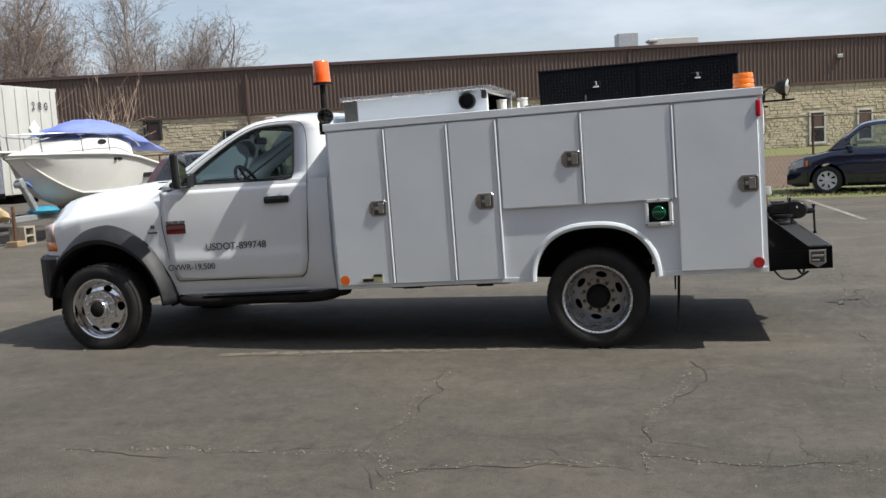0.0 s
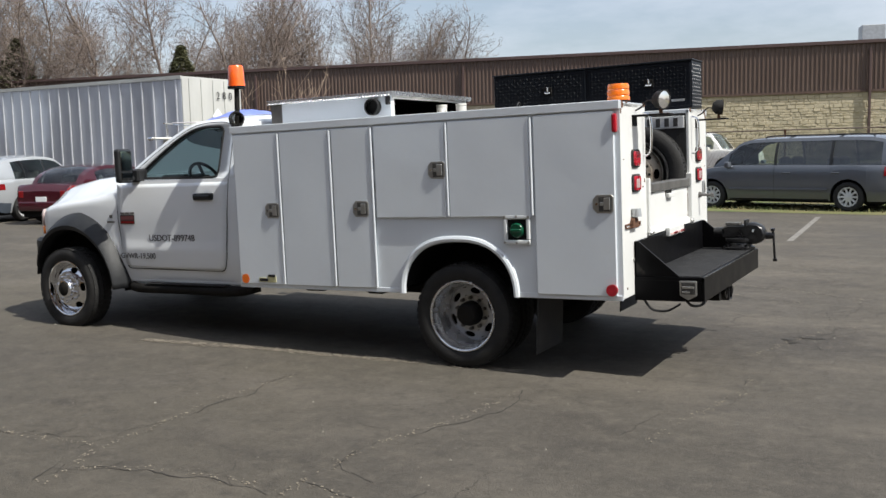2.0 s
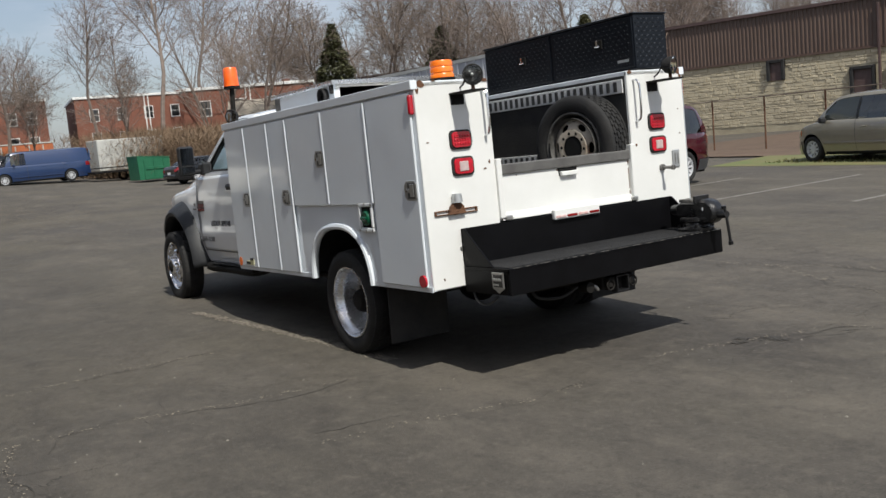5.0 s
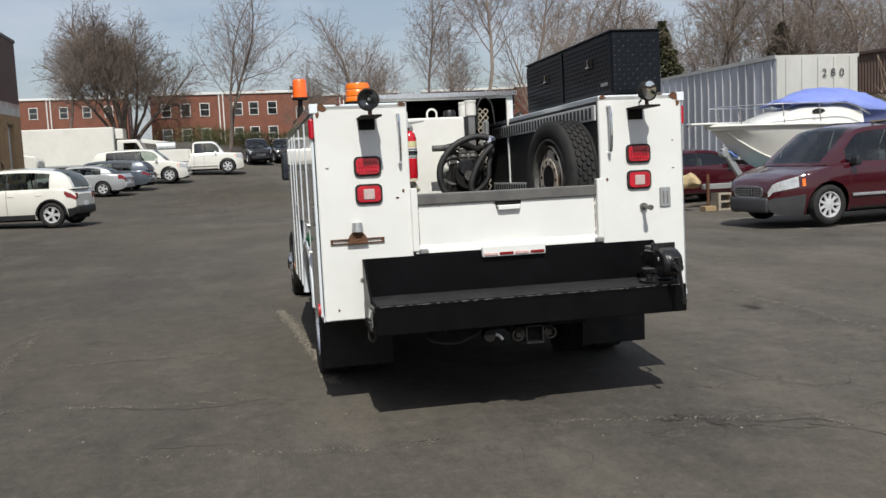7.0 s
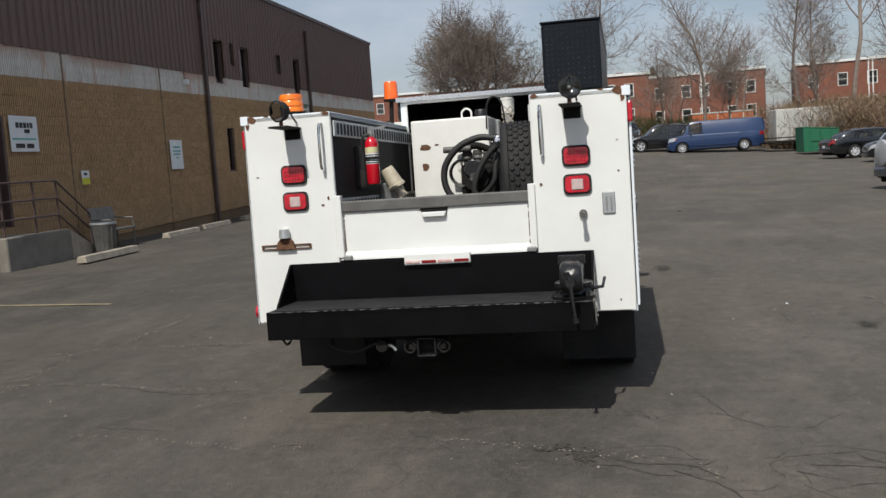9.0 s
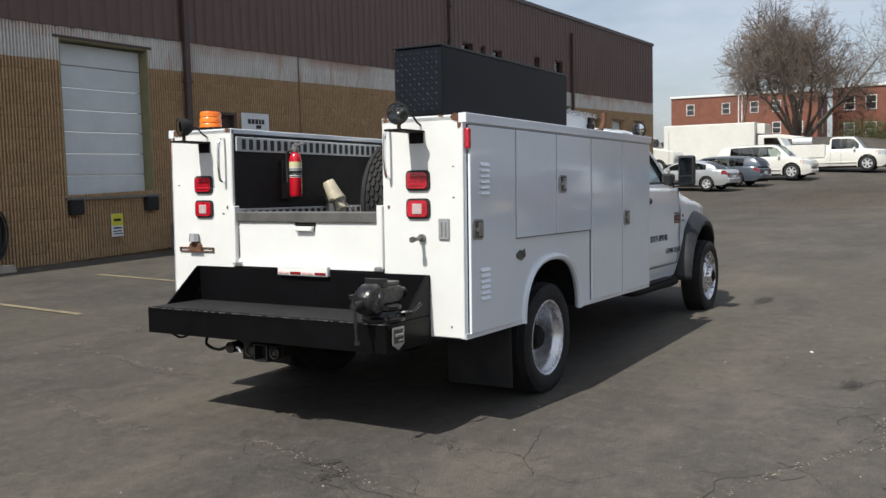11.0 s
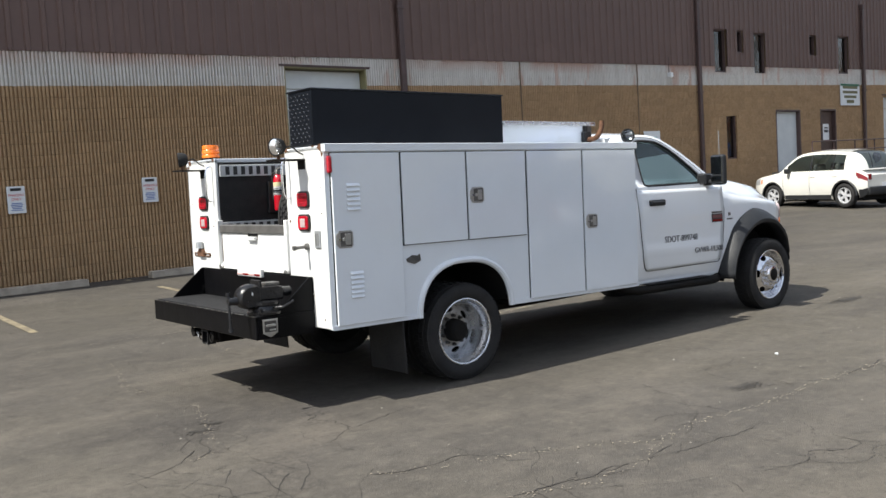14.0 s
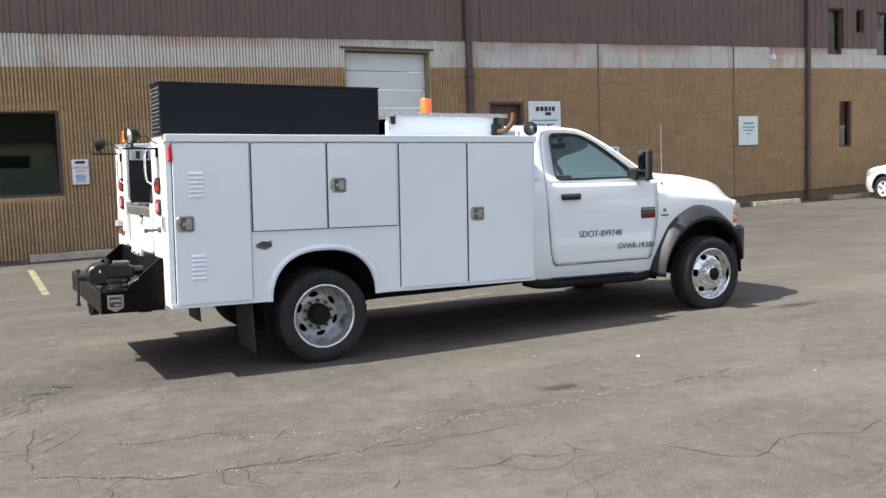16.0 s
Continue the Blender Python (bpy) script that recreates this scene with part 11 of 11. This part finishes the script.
# ---------- cracks, skid mark, stains and litter ----------
def crack(pts, seed, width=0.012):
    """A ragged hairline crack that wanders, opens and closes, with short side branches."""
    rg = random.Random(seed)
    vs, fs = [], []

    def run(line, w0):
        drift, turn, open_ = 0.0, 0.0, 1.0
        prev = None
        for (xa, ya), (xb, yb) in zip(line, line[1:]):
            d = math.hypot(xb - xa, yb - ya)
            n = max(2, int(d / 0.035))
            nx, ny = -(yb - ya) / d, (xb - xa) / d
            for i in range(n):
                u = i / n
                turn = turn * 0.7 + rg.gauss(0, 0.009)
                drift = drift * 0.93 + turn
                open_ = min(1.3, max(-0.40 if width < 0.006 else (-0.12 if width < 0.008 else -0.02), open_ + rg.uniform(-0.34, 0.34)))
                w = w0 * max(0.0, open_) * rg.uniform(0.5, 1.0) / 2
                x, y = xa + (xb - xa) * u + nx * drift, ya + (yb - ya) * u + ny * drift
                k = len(vs)
                vs.extend(((x + nx * w, y + ny * w, ground_z(x, y) + 0.003), (x - nx * w, y - ny * w, ground_z(x, y) + 0.003)))
                if prev is not None and (w > 0 or prev_w > 0):
                    fs.append((prev, prev + 1, k + 1, k))
                prev, prev_w = k, w
                if w0 > 0.0055 and rg.random() < 0.06:
                    a = rg.uniform(0, 6.28)
                    l = rg.uniform(0.15, 0.5)
                    twigs.append(([(x, y), (x + l * 0.5 * math.cos(a), y + l * 0.5 * math.sin(a)), (x + l * math.cos(a + 0.5), y + l * math.sin(a + 0.5))], w0 * 0.5))

    twigs = []
    run(pts, width)
    for line, w in list(twigs):
        run(line, w)
    if width > 0.008:
        # crumbled pale chips along the broken edges
        cv, cf = [], []
        for (xa, ya), (xb, yb) in zip(pts, pts[1:]):
            for _ in range(int(math.hypot(xb - xa, yb - ya) * 60)):
                u, q = rg.random(), rg.uniform(0.003, 0.009)
                x, y = xa + (xb - xa) * u + rg.gauss(0, 0.022), ya + (yb - ya) * u + rg.gauss(0, 0.022)
                k, a = len(cv), rg.uniform(0, 3)
                for j in range(4):
                    cv.append((x + q * math.cos(a + j * 1.57) * rg.uniform(0.5, 1.3), y + q * math.sin(a + j * 1.57) * rg.uniform(0.5, 1.3), ground_z(x, y) + 0.004))
                cv.append((x, y, ground_z(x, y) + 0.004 + q * 0.5))
                cf.extend((k + j, k + (j + 1) % 4, k + 4) for j in range(4))
        tagged(part("crumbs", (cv, cf), "chalk"), "pale crumbled chips along a crack", "grit", kind="stuff")
    tagged(part("crack", (vs, fs), "crack_dark"), "ragged open crack in the asphalt", "crack", kind="structure")


LINES = (((-1.56, 6.38), (-1.61, 5.63), (-1.53, 4.93), (-1.53, 4.59), (-1.32, 4.05)), ((0.11, 6.65), (0.05, 5.89), (-0.14, 5.27), (-0.17, 4.73), (-0.12, 4.36)), ((-3.46, 4.47), (-2.76, 4.55), (-2.13, 4.53), (-1.54, 4.59)), ((-1.36, 4.27), (-0.96, 4.44), (-0.54, 4.5), (-0.16, 4.48)),
         ((-0.13, 4.62), (0.27, 4.53), (0.58, 4.52), (0.92, 4.52)), ((1.43, 7.58), (1.45, 7.18), (1.24, 6.34), (1.18, 5.92)))
for i, c in enumerate(LINES):
    crack(c, i, 0.0088)
LINES = (((1.34, 10.81), (0.97, 10.99), (0.5, 11.15), (0.08, 11.39), (-0.14, 11.57), (-0.65, 11.5), (-1.2, 11.56), (-1.57, 11.56), (-1.9, 11.51), (-2.97, 11.56)), ((1.83, 11.22), (1.22, 11.58), (0.67, 11.79), (0.19, 11.76), (-0.13, 11.59)), ((1.94, 9.76), (1.76, 9.63), (1.52, 9.02), (1.32, 8.33)))
for i, c in enumerate(LINES):
    crack(c, 20 + i, 0.0100)
LINES = (((2.3, 9.67), (2.23, 10.36), (2.16, 10.66), (2.0, 10.66), (1.78, 10.69)), ((1.76, 10.71), (1.54, 10.32), (1.47, 9.89)), ((1.15, 10.04), (0.75, 9.92), (0.33, 9.8), (0.0, 9.79)), ((1.75, 10.16), (1.86, 10.5), (1.94, 11.05)), ((1.84, 10.09), (2.03, 10.45), (2.2, 10.87)))
for i, c in enumerate(LINES):
    crack(c, 60 + i, 0.0065)
LINES = (((1.98, 10.79), (1.79, 10.54), (1.56, 10.41), (1.67, 8.91), (1.47, 7.5)), ((-1.3, 12.66), (-1.56, 13.02), (-2.07, 13.0), (-2.67, 13.0)), ((2.4, 9.87), (2.1, 9.77), (1.76, 9.65), (1.49, 8.71), (1.14, 8.06)), ((-4.16, 10.97), (-3.77, 11.54), (-3.51, 11.96)), ((1.32, 8.29), (1.56, 8.13), (1.91, 8.22), (2.31, 8.27)), ((1.55, 11.69), (0.94, 11.75), (0.26, 11.84), (-0.13, 11.75), (-0.76, 11.73)), ((0.26, 12.43), (0.06, 12.2), (-0.23, 11.92)), ((-0.12, 12.27), (-0.21, 12.4), (-0.51, 12.3), (-0.74, 12.4), (-0.89, 12.18)))
for i, c in enumerate(LINES):
    crack(c, 40 + i, 0.0062)
rg = random.Random(77)
for i in range(26):
    x, y = rg.uniform(-4.5, 3.2), rg.uniform(10.2, 13.6)
    a = rg.choice((0.15, 1.5)) + rg.gauss(0, 0.45)
    line = [(x, y)]
    for _ in range(rg.randint(3, 6)):
        a += rg.gauss(0, 0.45)
        x, y = x + 0.3 * math.cos(a), y + 0.3 * math.sin(a)
        line.append((x, y))
    crack(line, 100 + i, rg.uniform(0.0025, 0.0045))


def scuff(pts, seed, width):
    """A rubbed pale line made of broken specks."""
    rg = random.Random(seed)
    vs, fs = [], []
    for (xa, ya), (xb, yb) in zip(pts, pts[1:]):
        d = math.hypot(xb - xa, yb - ya)
        for _ in range(int(d * 420)):
            u, v = rg.random(), rg.gauss(0, 0.30)
            x = xa + (xb - xa) * u - (yb - ya) / d * v * width
            y = ya + (yb - ya) * u + (xb - xa) / d * v * width
            l, w, a = rg.uniform(0.008, 0.05), rg.uniform(0.002, 0.008), math.atan2(yb - ya, xb - xa) + rg.gauss(0, 0.25)
            c, q = math.cos(a), math.sin(a)
            k, lift = len(vs), 0.002 + 0.004 * rg.random()
            for e, g in ((-l, 0), (0, -w), (l, 0), (0, w)):
                vs.append((x + e * c - g * q, y + e * q + g * c, lift))
            fs.append((k, k + 1, k + 2, k + 3))
    tagged(part("scuff_mark", (vs, fs), "chalk"), "pale worn scuff line on the asphalt beside the truck", "scuff", kind="stuff")


scuff([(-3.6 + 0.39 * i, 6.80 + 0.16 * math.sin(0.35 + i * 0.165) + 0.018 * i) for i in range(10)], 5, 0.10)


def stain(x, y, rx, ry, seed, material="oil"):
    """Dark specks that thin out from the middle of a spill."""
    rg = random.Random(seed)
    vs, fs = [], []
    for _ in range(int(160 + 14000 * rx * ry)):
        px, py = x + rg.gauss(0, rx * 0.55), y + rg.gauss(0, ry * 0.55)
        s, a = rg.uniform(0.003, 0.011), rg.uniform(0, 3)
        k, lift = len(vs), 0.002 + 0.005 * rg.random()
        for j in range(5):
            b = a + j * math.pi * 0.4
            vs.append((px + s * math.cos(b) * rg.uniform(0.5, 1.4), py + s * math.sin(b) * rg.uniform(0.5, 1.4), ground_z(px, py) + lift))
        fs.append(tuple(range(k, k + 5)))
    tagged(part("stain", (vs, fs), material), "dark oily stain on the asphalt", "stain", kind="stuff")


for i, (x, y, rx, ry) in enumerate(((1.62, 9.1, 0.09, 0.05), (1.45, 8.98, 0.04, 0.03), (-5.6, 9.75, 0.30, 0.10), (-1.6, 11.2, 0.14, 0.06), (1.5, 8.9, 0.03, 0.05))):
    stain(x, y, rx, ry, i)

def dust(x, y, rx, ry, seed, n):
    """Blown grit lying thicker towards the middle of a patch."""
    rg = random.Random(seed)
    vs, fs = [], []
    for _ in range(n):
        px, py = x + rg.gauss(0, rx), y + rg.gauss(0, ry)
        s, a = rg.uniform(0.01, 0.05), rg.uniform(0, 3)
        k, lift = len(vs), 0.002 + 0.006 * rg.random()
        for j in range(4):
            b = a + j * math.pi / 2
            vs.append((px + s * math.cos(b) * rg.uniform(0.5, 1.5), py + s * math.sin(b) * rg.uniform(0.5, 1.5), ground_z(px, py) + lift))
        fs.append((k, k + 1, k + 2, k + 3))
    tagged(part("grit", (vs, fs), "dust"), "drift of tan grit on the asphalt", "grit", kind="stuff")


dust(-44.0, 6.0, 7.0, 1.5, 3, 9000)
dust(-35.5, 6.3, 5.5, 2.6, 4, 20000)

rg = random.Random(31)
vs, fs = [], []
for i in range(900):
    x, y = rg.uniform(-9, 8), rg.uniform(-1, 15)
    if -6.2 < x < 0.8 and 7.2 < y < 9.2:
        continue
    s = rg.choice((0.003, 0.004, 0.006, 0.009)) * rg.uniform(0.7, 1.3)
    k = len(vs)
    a = rg.uniform(0, 3)
    for j in range(4):
        b = a + j * math.pi / 2
        vs.append((x + s * math.cos(b) * rg.uniform(0.7, 1.3), y + s * math.sin(b) * rg.uniform(0.7, 1.3), 0.0))
    vs.append((x, y, s * 0.9))
    fs += [(k + j, k + (j + 1) % 4, k + 4) for j in range(4)]
tagged(part("gravel", (vs, fs), "gravel"), "scattered pale grit and small stones on the asphalt", "gravel", kind="stuff")
for x, y, s in ((-15.6, 10.5, 0.14), (-2.68, 10.76, 0.028), (-14.4, -1.4, 0.18)):
    rg2 = random.Random(int(x * 10))
    vs = [(x + rg2.uniform(-s, s), y + rg2.uniform(-s, s) * 0.6, rg2.uniform(0.003, s * 0.6)) for _ in range(7)]
    bm = bmesh.new()
    for v in vs:
        bm.verts.new(v)
    bmesh.ops.convex_hull(bm, input=bm.verts)
    tagged(part("litter", bm, "sign_white"), "crumpled scrap of pale litter on the asphalt", "litter")


# ---------- the wall, block by block ----------
lay_blocks()
